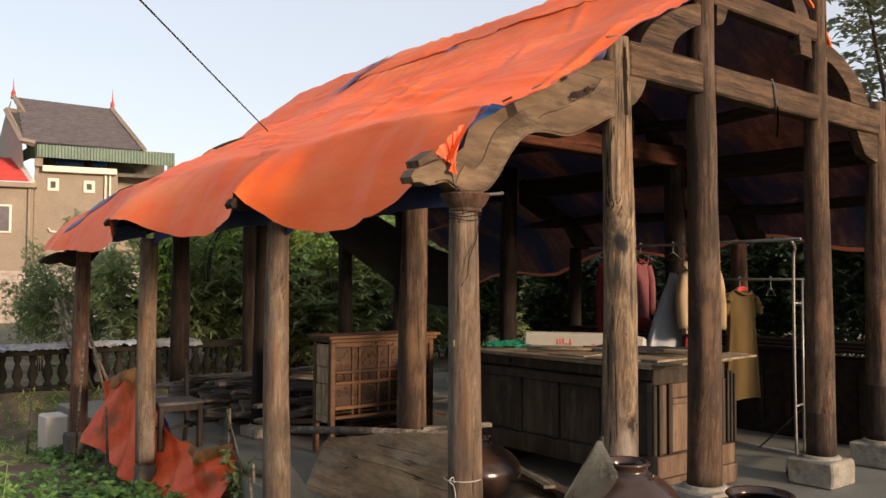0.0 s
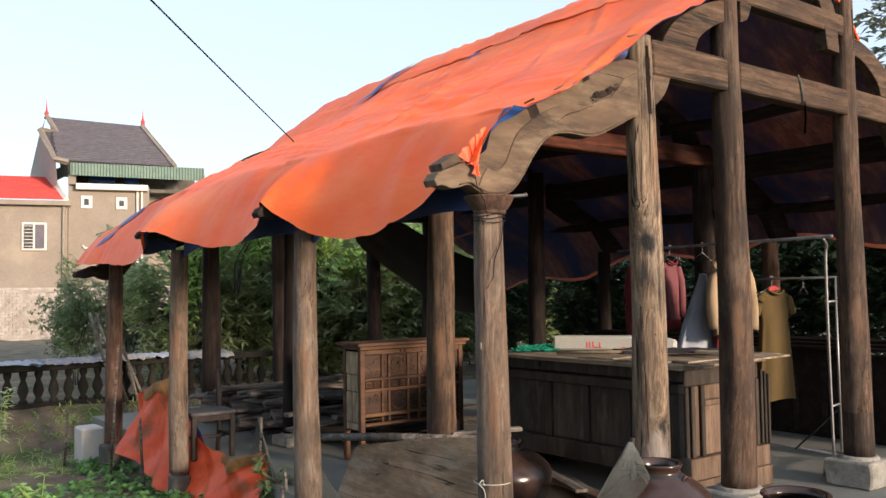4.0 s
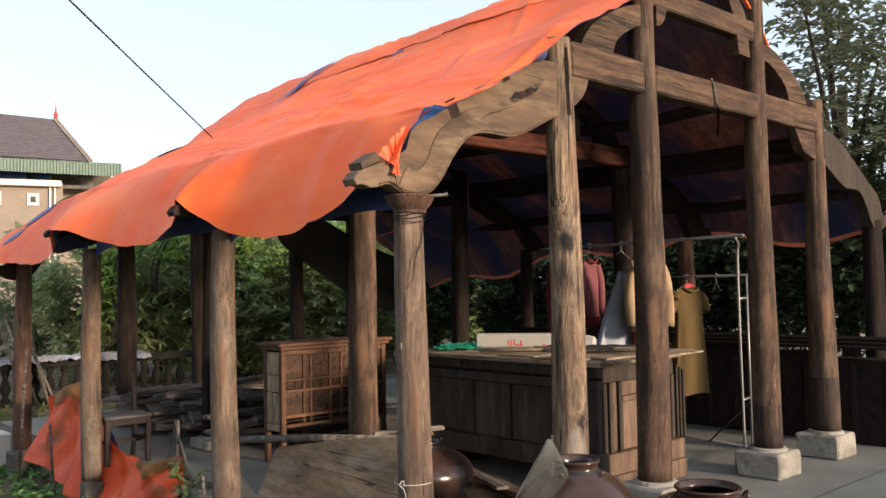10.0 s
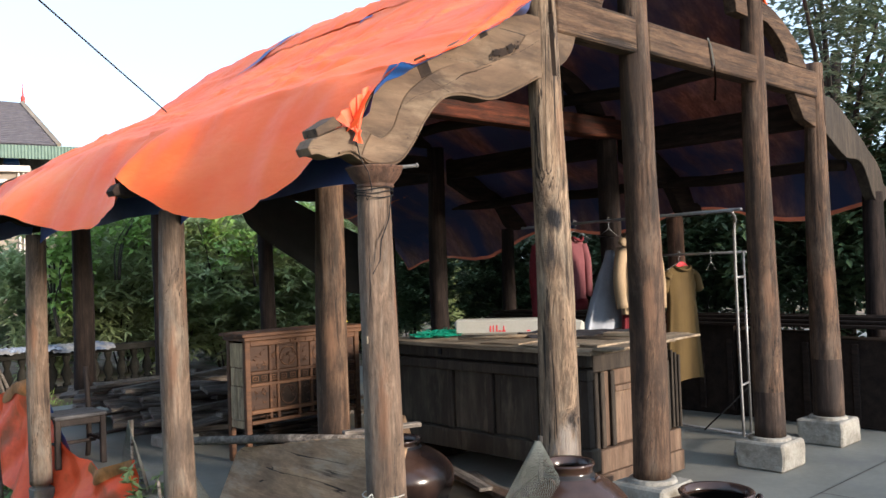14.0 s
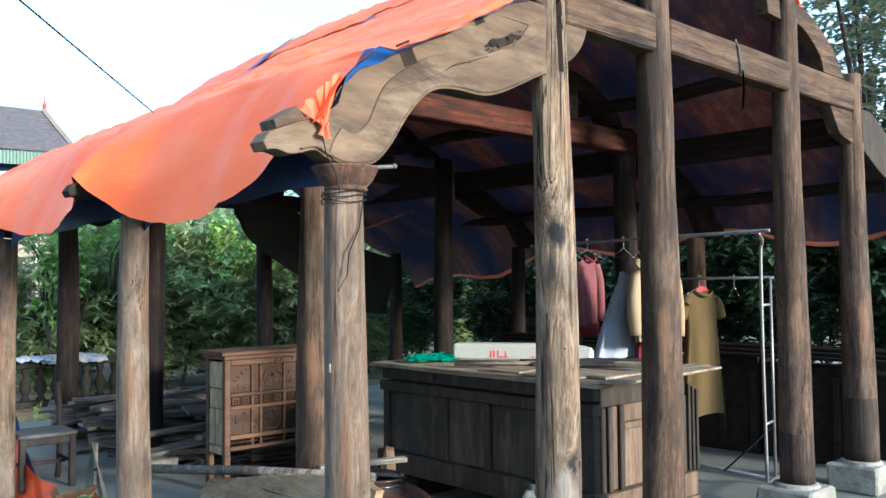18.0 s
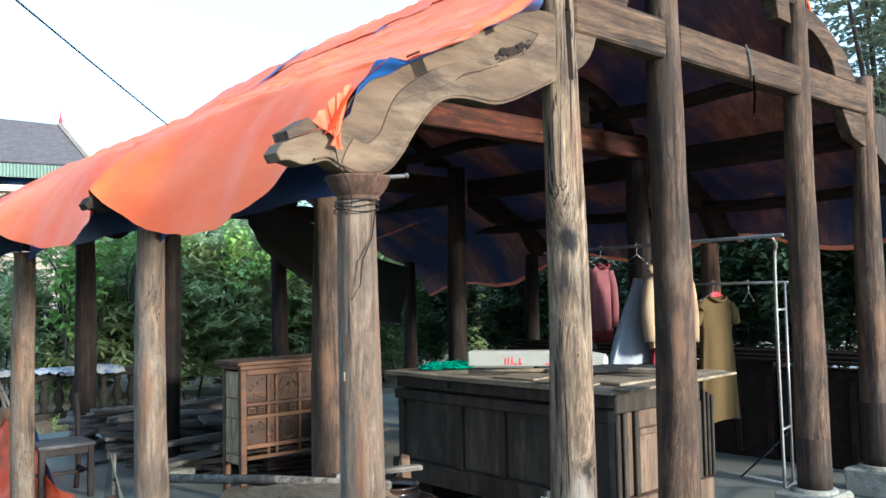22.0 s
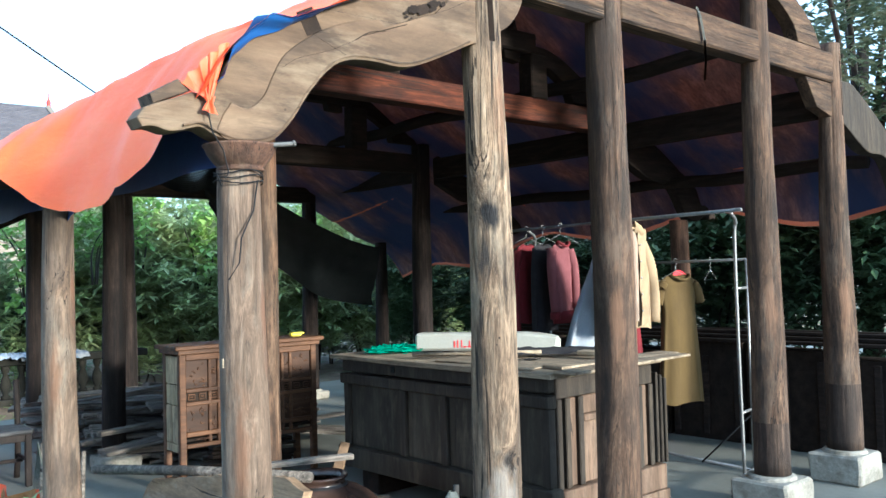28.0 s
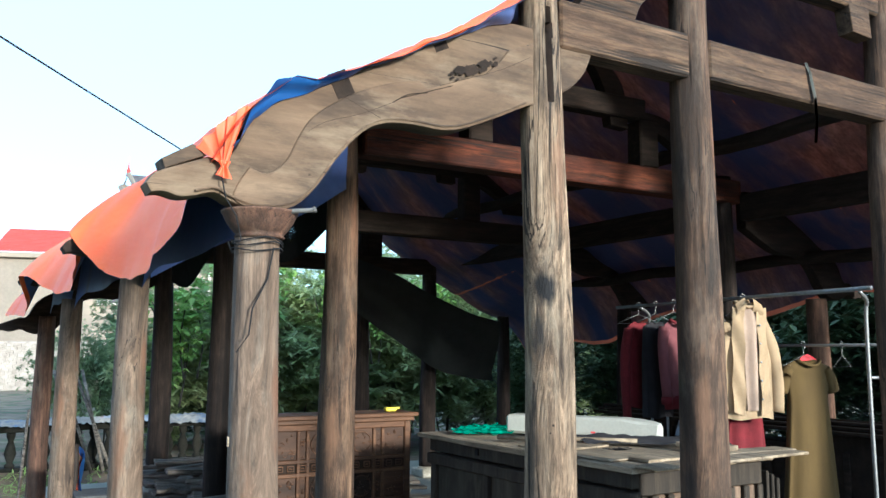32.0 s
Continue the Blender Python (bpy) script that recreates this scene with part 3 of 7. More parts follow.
def single(name, bm, mat, label, category, loc=(0, 0, 0), group="", kind="", shade=False, local=False):
    """A thing of one mesh, with its origin at loc."""
    if not local:
        bm.transform(Matrix.Translation(loc).inverted())
    ob = new(name, mesh_of(name, bm, mat, shade))
    ob.matrix_basis = Matrix.Translation(loc)
    PLACED[ob] = ob.matrix_basis.copy()
    return tagged(ob, label, category, group, kind)


def box(bm, lo, hi, bevel=0.004, m=None):
    """A box from corner to corner with bevelled edges, turned by m."""
    c = [(a + b) / 2 for a, b in zip(lo, hi)]
    s = [abs(b - a) for a, b in zip(lo, hi)]
    made = bmesh.ops.create_cube(bm, size=1.0, matrix=Matrix.Translation(c) @ Matrix.Diagonal((*s, 1)))
    vs = made["verts"]
    if bevel:
        es = {e for v in vs for e in v.link_edges}
        r = bmesh.ops.bevel(bm, geom=list(es), offset=min(bevel, min(s) * 0.3), segments=1, affect="EDGES", profile=0.5)
        vs = list({v for f in r["faces"] for v in f.verts} | {v for v in vs if v.is_valid})
    if m is not None:
        bmesh.ops.transform(bm, matrix=m, verts=vs)
    return bm


def lathe(bm, profile, seg=24, wobble=0.0, m=None, seed=0.0, bend=0.0, cap=True):
    """A turned body from (radius, height) pairs, slightly uneven."""
    rings = []
    for r, z in profile:
        ring = []
        for k in range(seg):
            a = 2 * math.pi * k / seg
            p = Vector((math.cos(a), math.sin(a), z * 1.3))
            rr = r * (1 + wobble * noise.noise(Vector((p.x * 1.5 + seed, p.y * 1.5, p.z * 1.2 + seed))))
            off = bend * math.sin(z * 1.7 + seed)
            v = Vector((rr * math.cos(a) + off, rr * math.sin(a) - off * 0.6, z))
            ring.append(bm.verts.new(m @ v if m is not None else v))
        rings.append(ring)
    for a, b in zip(rings, rings[1:]):
        for k in range(seg):
            bm.faces.new((a[k], a[(k + 1) % seg], b[(k + 1) % seg], b[k]))
    if cap:
        bm.faces.new(list(reversed(rings[0])))
        bm.faces.new(rings[-1])
    return rings


def prism(bm, outline, y0, y1, axis="y", bevel=0.012):
    """An outline in (x, z) pulled from y0 to y1 with softened edges; axis x: the outline is (y, z)."""
    def place(a, b, c):
        return (a, c, b) if axis == "y" else (c, a, b)
    front = [bm.verts.new(place(a, b, y0)) for a, b in outline]
    back = [bm.verts.new(place(a, b, y1)) for a, b in outline]
    n = len(outline)
    f0, f1 = bm.faces.new(front), bm.faces.new(list(reversed(back)))
    for i in range(n):
        bm.faces.new((front[i], back[i], back[(i + 1) % n], front[(i + 1) % n]))
    bmesh.ops.recalc_face_normals(bm, faces=bm.faces)
    if bevel:
        es = list(f0.edges) + list(f1.edges)
        bmesh.ops.bevel(bm, geom=es, offset=bevel, segments=2, affect="EDGES", profile=0.6)
    return bm


def curve_through(points, steps=6):
    """A smooth line through points of any dimension (Catmull-Rom)."""
    pts = [np.array(p, float) for p in points]
    pts = [2 * pts[0] - pts[1], *pts, 2 * pts[-1] - pts[-2]]
    out = []
    for a, b, c, d in zip(pts, pts[1:], pts[2:], pts[3:]):
        for k in range(steps):
            t = k / steps
            out.append(0.5 * (2 * b + (c - a) * t + (2 * a - 5 * b + 4 * c - d) * t * t + (3 * b - a - 3 * c + d) * t ** 3))
    return [tuple(p) for p in out] + [tuple(pts[-2])]


def tube(bm, points, radius, seg=8, taper=1.0):
    """A round rod along points."""
    pts = [Vector(p) for p in points]
    rings = []
    for i, p in enumerate(pts):
        d = (pts[min(i + 1, len(pts) - 1)] - pts[max(i - 1, 0)]).normalized()
        side = d.cross(Vector((0, 0, 1)) if abs(d.z) < 0.9 else Vector((1, 0, 0))).normalized()
        up = side.cross(d)
        r = radius * (1 + (taper - 1) * i / max(1, len(pts) - 1))
        rings.append([bm.verts.new(p + r * (math.cos(2 * math.pi * k / seg) * side + math.sin(2 * math.pi * k / seg) * up)) for k in range(seg)])
    for a, b in zip(rings, rings[1:]):
        for k in range(seg):
            bm.faces.new((a[k], b[k], b[(k + 1) % seg], a[(k + 1) % seg]))
    bm.faces.new(rings[0])
    bm.faces.new(list(reversed(rings[-1])))
    return bm


def grid(bm, fn, nu, nv, closed=False):
    """A sheet of nu by nv cells from fn(u, v), u and v from 0 to 1."""
    vs = [[bm.verts.new(fn(i / nu, j / nv)) for j in range(nv + 1)] for i in range(nu + 1)]
    for i in range(nu):
        for j in range(nv):
            bm.faces.new((vs[i][j], vs[i + 1][j], vs[i + 1][j + 1], vs[i][j + 1]))
    return vs


def wave(x, y, z, k=1.0):
    return noise.noise(Vector((x * k, y * k, z * k)))


# ---- ground and floors ----
def ground_height(x, y):
    z = -0.22 - 0.05 * max(0.0, min(4.0, y - 1.5))
    if x > 0.2:
        z = min(z, -0.3)
    if y > 8.5:
        z = -0.42 + 0.5 * min(1.0, (y - 8.5) / 1.0) * (1 if x < 4 else 0.6)
    far = max(0.0, math.hypot(x, y) - 25) / 60
    return z + 0.04 * wave(x, y, 0.3, 1.3) + 0.02 * wave(x, y, 2.3, 5) - min(0.6, far)


bm = bmesh.new()
cuts = [-400, -160, -70, -35, -20] + [-14 + 0.4 * i for i in range(80)] + [20, 28, 40, 70, 160, 400]
vs = [[bm.verts.new((x, y + 2, ground_height(x, y + 2))) for y in cuts] for x in cuts]
for i in range(len(cuts) - 1):
    for j in range(len(cuts) - 1):
        bm.faces.new((vs[i][j], vs[i + 1][j], vs[i + 1][j + 1], vs[i][j + 1]))
single("ground", bm, soil, "bare garden soil with weeds and dry leaves", "ground", kind="structure", shade=True)

bm = bmesh.new()
edge = [(0.3, 8.4), (0.3, -0.75), (1.0, -1.35), (1.7, -7.0), (16, -7.0), (16, 8.4)]
top = [bm.verts.new((x, y, 0.0)) for x, y in edge]
low = [bm.verts.new((x, y, -0.5)) for x, y in edge]
bm.faces.new(top)
for i in range(len(edge)):
    bm.faces.new((top[i], low[i], low[(i + 1) % len(edge)], top[(i + 1) % len(edge)]))
bmesh.ops.recalc_face_normals(bm, faces=bm.faces)
single("floor", bm, concrete, "pale grey concrete floor slab under the old house frame", "floor", kind="structure")

for a, b in (((4.55, 1.75), (4.95, 0.55)), ((5.3, 2.1), (6.6, -0.05)), ((2.4, -0.6), (6.4, -0.62)), ((3.4, -0.6), (3.45, -6.8))):
    bm = bmesh.new()
    d = (Vector((*b, 0)) - Vector((*a, 0))).normalized()
    n = Vector((-d.y, d.x, 0)) * 0.005
    bm.faces.new([bm.verts.new(Vector((*p, 0.004)) + q) for p, q in ((a, -n), (b, -n), (b, n), (a, n))])
    single("floor_joint", bm, old_concrete, "thin dirty joint in the concrete floor", "joint", (a[0], a[1], 0.004), kind="structure")

# unseen walls added behind and beside the camera to cut low sky fill
for name, lo, hi in (("wall_south", (-11.0, -10.4, -0.6), (11.0, -10.0, 2.1)), ("wall_west", (-10.9, -9.99, -0.6), (-10.5, 13.0, 3.2))):
    bm = bmesh.new()
    box(bm, lo, hi, 0.02)
    single(name, bm, plaster, "added unseen wall that blocks low sky light", "wall", ((lo[0] + hi[0]) / 2, (lo[1] + hi[1]) / 2, lo[2]), kind="structure")

# ---- the timber frame: posts on stones ----
YS = (0.0, 2.06, 4.67, 6.92)


def groove(bm, h, seed):
    """Drying checks: narrow upright grooves sunk into the skin of a post."""
    rg = random.Random(int(seed * 17))
    lines = [(rg.uniform(-180, 180), rg.uniform(0, h), rg.uniform(0.2, 0.8), rg.uniform(0.002, 0.006), rg.uniform(2.6, 3.2), rg.uniform(-3, 3)) for _ in range(5)]
    for v in bm.verts:
        a = math.degrees(math.atan2(v.co.y, v.co.x))
        for a0, zc, half, deep, wide, drift in lines:
            dz = abs(v.co.z - zc) / half
            if dz < 1 and abs((a - a0 - drift * (v.co.z - zc) / half + 180) % 360 - 180) < wide:
                r = math.hypot(v.co.x, v.co.y)
                k = 1 - deep * math.sqrt(1 - dz) / max(r, 0.02)
                v.co.x *= k
                v.co.y *= k


def post(name, x, y, z0, z1, r0, r1, mat, label, seed, mortises=(), group="posts of the old frame", foot=None, lean=0.0):
    """A tapered old post with an uneven skin; mortises: (angle, half angle, low, high) sunk into it."""
    bm = bmesh.new()
    n = 44
    prof = []
    for i in range(n + 1):
        t = i / n
        r = r0 + (r1 - r0) * (t ** 1.3)
        prof.append((r, (z1 - z0) * t))
    seg = 72
    lathe(bm, prof, seg, 0.07, None, seed, 0.008)
    groove(bm, z1 - z0, seed)
    for ang, half, lo, hi in mortises:
        hit = []
        for f in bm.faces:
            c = f.calc_center_median()
            a = math.degrees(math.atan2(c.y, c.x))
            if abs((a - ang + 180) % 360 - 180) < half and lo < c.z + z0 < hi and len(f.verts) == 4:
                hit.append(f)
        if hit:
            made = bmesh.ops.extrude_face_region(bm, geom=hit)
            inner = [v for v in made["geom"] if isinstance(v, bmesh.types.BMVert)]
            for v in inner:
                v.co.x *= 0.35
                v.co.y *= 0.35
            # faces of the sunk slot take the near-black colour as its shade
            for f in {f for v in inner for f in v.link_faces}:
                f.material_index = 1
            bmesh.ops.delete(bm, geom=hit, context="FACES")
    for v in bm.verts:
        v.co.x += lean * v.co.z / (z1 - z0)
    ob = new(name, mesh_of(name, bm, mat, True))
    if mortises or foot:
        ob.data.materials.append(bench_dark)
    if foot:
        ob.data.materials.append(wood_foot)
        for f in ob.data.polygons:
            if f.center.z + z0 < foot:
                f.material_index = 2
    ob.matrix_basis = pose(x, y, z0)
    PLACED[ob] = ob.matrix_basis.copy()
    return tagged(ob, label, "post", group)


def plinth(x, y, h=0.235, a=0.19, mat=None, rz=0.0, z0=0.0, label="rough cut pale stone block under a post"):
    """A rough stone block with a raised round seat."""
    bm = bmesh.new()
    box(bm, (-a, -a, 0), (a, a, h - 0.025), 0.015)
    bmesh.ops.subdivide_edges(bm, edges=[e for e in bm.edges if e.calc_length() > 0.1], cuts=4, use_grid_fill=True)
    for v in bm.verts:
        k = 0.012 * wave(v.co.x + x * 3, v.co.y + y * 3, v.co.z, 9)
        v.co.x += k
        v.co.y -= k
    lathe(bm, [(a * 0.85, h - 0.03), (a * 0.78, h - 0.005), (a * 0.7, h)], 20)
    ob = new("stone_plinth", mesh_of("stone_plinth", bm, mat or stone_mat))
    ob.matrix_basis = pose(x, y, z0, 0, 0, rz)
    return tagged(ob, label, "stone plinth", "stone plinths of the posts")


P0 = 0.235
post("wooden_post", 0.1, YS[0], -0.28, 2.02, 0.097, 0.078, wood_grey, "weathered eave post with a wire and a tied string", 1.0)
post("wooden_post", 0.08, 2.03, -0.17, 2.04, 0.1, 0.078, wood_grey, "grey weathered eave post standing on a low stone", 2.0)
post("wooden_post", 0.09, 4.61, -0.10, 2.02, 0.092, 0.08, wood_grey, "brown eave post tied on a short concrete stub", 3.0)
post("wooden_post", 0.15, 6.88, -0.12, 1.96, 0.1, 0.08, wood_red, "reddish brown eave post at the garden side", 4.0)
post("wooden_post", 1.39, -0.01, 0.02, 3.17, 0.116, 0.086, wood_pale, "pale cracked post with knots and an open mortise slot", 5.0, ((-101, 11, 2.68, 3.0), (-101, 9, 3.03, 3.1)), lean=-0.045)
post("wooden_post", 2.3, 0.0, P0, 3.62, 0.118, 0.09, wood_post, "weathered tall post of the gable frame", 6.0)
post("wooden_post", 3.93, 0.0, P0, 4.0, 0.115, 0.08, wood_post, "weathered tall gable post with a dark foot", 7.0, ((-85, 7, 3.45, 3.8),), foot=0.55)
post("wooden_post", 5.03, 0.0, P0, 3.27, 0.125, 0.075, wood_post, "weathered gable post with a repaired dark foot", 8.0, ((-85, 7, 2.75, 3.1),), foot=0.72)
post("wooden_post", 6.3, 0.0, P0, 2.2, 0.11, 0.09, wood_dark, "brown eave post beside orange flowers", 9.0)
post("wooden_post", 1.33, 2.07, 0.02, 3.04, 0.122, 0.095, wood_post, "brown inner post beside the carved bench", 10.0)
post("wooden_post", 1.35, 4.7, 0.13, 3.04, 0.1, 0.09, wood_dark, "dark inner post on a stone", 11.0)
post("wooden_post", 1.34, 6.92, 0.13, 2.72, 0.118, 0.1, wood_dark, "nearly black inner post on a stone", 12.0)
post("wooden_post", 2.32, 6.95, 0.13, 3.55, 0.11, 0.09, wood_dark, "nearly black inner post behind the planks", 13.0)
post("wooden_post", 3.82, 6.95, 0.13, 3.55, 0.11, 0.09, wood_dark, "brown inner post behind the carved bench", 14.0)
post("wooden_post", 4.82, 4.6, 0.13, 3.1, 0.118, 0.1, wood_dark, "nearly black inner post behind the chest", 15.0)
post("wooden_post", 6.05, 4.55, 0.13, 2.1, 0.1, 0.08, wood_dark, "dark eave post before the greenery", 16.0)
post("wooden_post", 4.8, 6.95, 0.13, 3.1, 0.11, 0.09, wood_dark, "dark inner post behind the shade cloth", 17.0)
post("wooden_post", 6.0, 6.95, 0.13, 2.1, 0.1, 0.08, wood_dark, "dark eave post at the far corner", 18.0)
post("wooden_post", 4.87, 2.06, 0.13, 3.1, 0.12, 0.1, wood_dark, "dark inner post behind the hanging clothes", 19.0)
post("wooden_post", 6.12, 2.06, 0.13, 2.1, 0.11, 0.09, wood_red, "reddish eave post behind the clothes rack", 20.0)
for x, y in ((2.3, 0.0), (3.93, 0.0), (5.03, 0.0), (6.3, 0.0)):
    plinth(x, y)
for x, y in ((1.35, 4.7), (1.34, 6.92), (2.32, 6.95), (3.82, 6.95), (4.82, 4.6), (6.05, 4.55), (4.8, 6.95), (6.0, 6.95), (4.87, 2.06), (6.12, 2.06)):
    plinth(x, y, 0.13, 0.17, None, 0, 0.0, "grey stone block under an inner post")
plinth(0.09, 2.04, 0.14, 0.17, old_concrete, 0, -0.31, "mossy low stone under the eave post")
plinth(0.09, 0.0, 0.12, 0.17, old_concrete, 0, -0.4, "mossy low stone under the eave post")
plinth(0.15, 6.88, 0.3, 0.14, old_concrete, 0, -0.42, "mossy concrete stub under the eave post")
plinth(0.09, 4.61, 0.32, 0.085, old_concrete, 0, -0.42, "narrow concrete stub under the eave post")

# ---- beams and brackets ----
def bar(name, lo, hi, mat, label, category="beam", bevel=0.012, group="beams of the old frame"):
    bm = bmesh.new()
    box(bm, lo, hi, bevel)
    bmesh.ops.subdivide_edges(bm, edges=[e for e in bm.edges if e.calc_length() > 0.5], cuts=6)
    for v in bm.verts:
        k = 0.006 * wave(v.co.x, v.co.y, v.co.z, 4)
        v.co += Vector((k, k, k))
    c = [(a + b) / 2 for a, b in zip(lo, hi)]
    return single(name, bm, mat, label, category, (c[0], c[1], lo[2]), group)


EAVE_UP = [(-0.31, 2.152), (-0.284, 2.19), (-0.25, 2.206), (-0.11, 2.262), (-0.05, 2.262), (-0.014, 2.304), (0.04, 2.41), (0.138, 2.495), (0.325, 2.588), (0.45, 2.665), (0.762, 2.832), (1.046, 2.965), (1.147, 2.998), (1.3, 3.0)]
EAVE_LOW = [(1.3, 2.675), (1.224, 2.64), (1.046, 2.556), (0.909, 2.5), (0.804, 2.48), (0.678, 2.484), (0.557, 2.472), (0.465, 2.424), (0.366, 2.315), (0.292, 2.207), (0.22, 2.13), (0.149, 2.101), (0.051, 2.094), (-0.027, 2.115), (-0.084, 2.14), (-0.152, 2.123), (-0.2, 2.116), (-0.253, 2.128), (-0.292, 2.122)]


def eave_bracket(y, mirror, mat, label, half=0.052):
    """The wavy bracket that runs from an inner post out over the eave post."""
    line = EAVE_UP[:4] + curve_through(EAVE_UP[4:], 3) + curve_through(EAVE_LOW, 4)
    if mirror:
        line = [(6.42 - x, z) for x, z in line]
    root = thing("eave_bracket", label, "bracket", (0.1 if not mirror else 6.3, y, 2.02), group="eave brackets")
    bm = bmesh.new()
    prism(bm, line, y - half, y + half, "y", 0.01)
    part("body", bm, mat, root)
    return root


gable_bracket = eave_bracket(-0.005, False, bracket_wood, "weathered grey carved wooden bracket with a wavy lower edge")
bm = bmesh.new()
end = curve_through([(1.42, 2.73), (1.5, 2.78), (1.57, 2.86), (1.61, 2.96), (1.6, 3.0)], 4) + [(1.42, 3.0)]
prism(bm, end, -0.055, 0.045, "y", 0.01)
part("tenon_end", bm, bracket_wood, gable_bracket)
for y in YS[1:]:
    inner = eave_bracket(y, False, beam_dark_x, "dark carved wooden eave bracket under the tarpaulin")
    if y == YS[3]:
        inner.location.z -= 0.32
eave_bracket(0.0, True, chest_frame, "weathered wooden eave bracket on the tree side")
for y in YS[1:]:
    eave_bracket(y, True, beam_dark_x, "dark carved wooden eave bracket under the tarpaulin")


def capital(x, y, z, mat, r=0.136):
    bm = bmesh.new()
    lathe(bm, [(0.082, 0), (0.09, 0.006), (0.083, 0.014), (0.091, 0.022), (r * 0.76, 0.036), (r * 0.88, 0.06), (r * 0.95, 0.082), (r, 0.09), (r * 1.01, 0.097), (r * 0.6, 0.1)], 40, 0.05)
    ob = new("post_capital", mesh_of("post_capital", bm, mat, True))
    ob.matrix_basis = pose(x, y, z)
    return tagged(ob, "flared turned wooden capital on an eave post", "capital", "capitals of the eave posts")


capital(0.1, 0.0, 1.998, wood_red)

# gable frame
for lo, hi in (((1.42, -0.07, 2.94), (2.225, 0.06, 3.165)), ((2.37, -0.065, 2.96), (3.865, 0.07, 3.165)), ((3.99, -0.06, 2.965), (4.975, 0.07, 3.185))):
    bar("tie_beam", lo, hi, beam_x, "weathered grey brown tie beam between gable posts")
bar("upper_tie_beam", (2.37, -0.05, 3.61), (3.88, 0.07, 3.775), beam_x, "weathered upper tie beam between the tall posts")


def arch(outer, inner, y, mat, label, half=0.05, mirror=None):
    line = curve_through(outer, 5) + curve_through(inner, 5)
    if mirror:
        line = [(mirror - x, z) for x, z in line]
    bm = bmesh.new()
    prism(bm, line, y - half, y + half, "y", 0.008)
    cx = sum(p[0] for p in line) / len(line)
    return single("curved_brace", bm, mat, label, "brace", (cx, y, min(p[1] for p in line)), "curved braces of the roof frame")


UP_OUT, UP_IN = [(3.0, 4.13), (3.3, 4.1), (3.5, 4.0), (3.64, 3.9), (3.74, 3.76), (3.78, 3.45)], [(3.6, 3.46), (3.54, 3.73), (3.42, 3.92), (3.28, 4.0), (3.0, 4.03)]
LO_OUT, LO_IN = [(3.95, 3.62), (4.15, 3.6), (4.38, 3.52), (4.66, 3.36), (4.8, 3.19)], [(4.45, 3.19), (4.39, 3.3), (4.26, 3.39), (4.1, 3.46), (3.95, 3.47)]
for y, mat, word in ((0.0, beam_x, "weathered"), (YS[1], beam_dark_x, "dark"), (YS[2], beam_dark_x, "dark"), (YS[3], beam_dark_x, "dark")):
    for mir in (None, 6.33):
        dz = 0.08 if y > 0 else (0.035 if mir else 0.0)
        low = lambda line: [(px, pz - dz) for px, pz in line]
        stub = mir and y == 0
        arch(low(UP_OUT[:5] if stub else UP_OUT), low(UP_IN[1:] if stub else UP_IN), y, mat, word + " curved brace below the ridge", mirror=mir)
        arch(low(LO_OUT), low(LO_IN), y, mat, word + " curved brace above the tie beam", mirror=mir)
bm = bmesh.new()
prism(bm, curve_through([(2.42, 3.46), (2.5, 3.49), (2.56, 3.6)], 4) + [(2.42, 3.61)], -0.05, 0.05, "y", 0.008)
single("brace_end", bm, beam_x, "rounded tenon end of a curved brace", "brace", (2.48, 0, 3.46))
bm = bmesh.new()
prism(bm, [(4.56, 2.96), (4.72, 2.76), (4.98, 2.7), (4.98, 2.96)], -0.04, 0.05, "y", 0.008)
single("corbel", bm, beam_x, "weathered corbel under the tie beam end", "corbel", (4.8, 0, 2.7))

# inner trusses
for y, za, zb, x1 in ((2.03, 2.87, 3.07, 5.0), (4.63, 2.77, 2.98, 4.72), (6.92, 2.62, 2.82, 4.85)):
    bar("tie_beam", (1.44, y - 0.09, za), (x1, y + 0.09, zb), beam_red_x if y < 3 else beam_dark_x, "old tie beam coloured red for the warm light on it" if y < 3 else "dark old tie beam under the tarpaulin")
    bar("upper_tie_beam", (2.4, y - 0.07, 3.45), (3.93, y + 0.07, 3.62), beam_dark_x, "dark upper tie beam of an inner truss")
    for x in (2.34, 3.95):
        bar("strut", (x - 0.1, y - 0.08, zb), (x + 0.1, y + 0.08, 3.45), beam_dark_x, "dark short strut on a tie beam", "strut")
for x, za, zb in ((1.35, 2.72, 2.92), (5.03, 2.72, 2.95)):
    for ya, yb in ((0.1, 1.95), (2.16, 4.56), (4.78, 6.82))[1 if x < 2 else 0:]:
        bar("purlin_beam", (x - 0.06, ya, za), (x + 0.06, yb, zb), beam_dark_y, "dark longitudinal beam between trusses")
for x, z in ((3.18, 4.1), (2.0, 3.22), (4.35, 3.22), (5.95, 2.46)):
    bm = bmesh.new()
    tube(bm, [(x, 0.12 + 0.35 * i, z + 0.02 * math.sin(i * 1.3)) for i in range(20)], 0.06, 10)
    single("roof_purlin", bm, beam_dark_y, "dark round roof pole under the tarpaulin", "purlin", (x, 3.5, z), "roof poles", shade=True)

# ---- the tarpaulin ----
SLOPE_X = [0.16, 0.37, 0.59, 1.09, 1.42, 1.85, 2.32, 2.79, 3.0, 3.18]
SLOPE_Z = [2.58, 2.69, 2.80, 3.08, 3.26, 3.45, 3.72, 4.06, 4.23, 4.37]
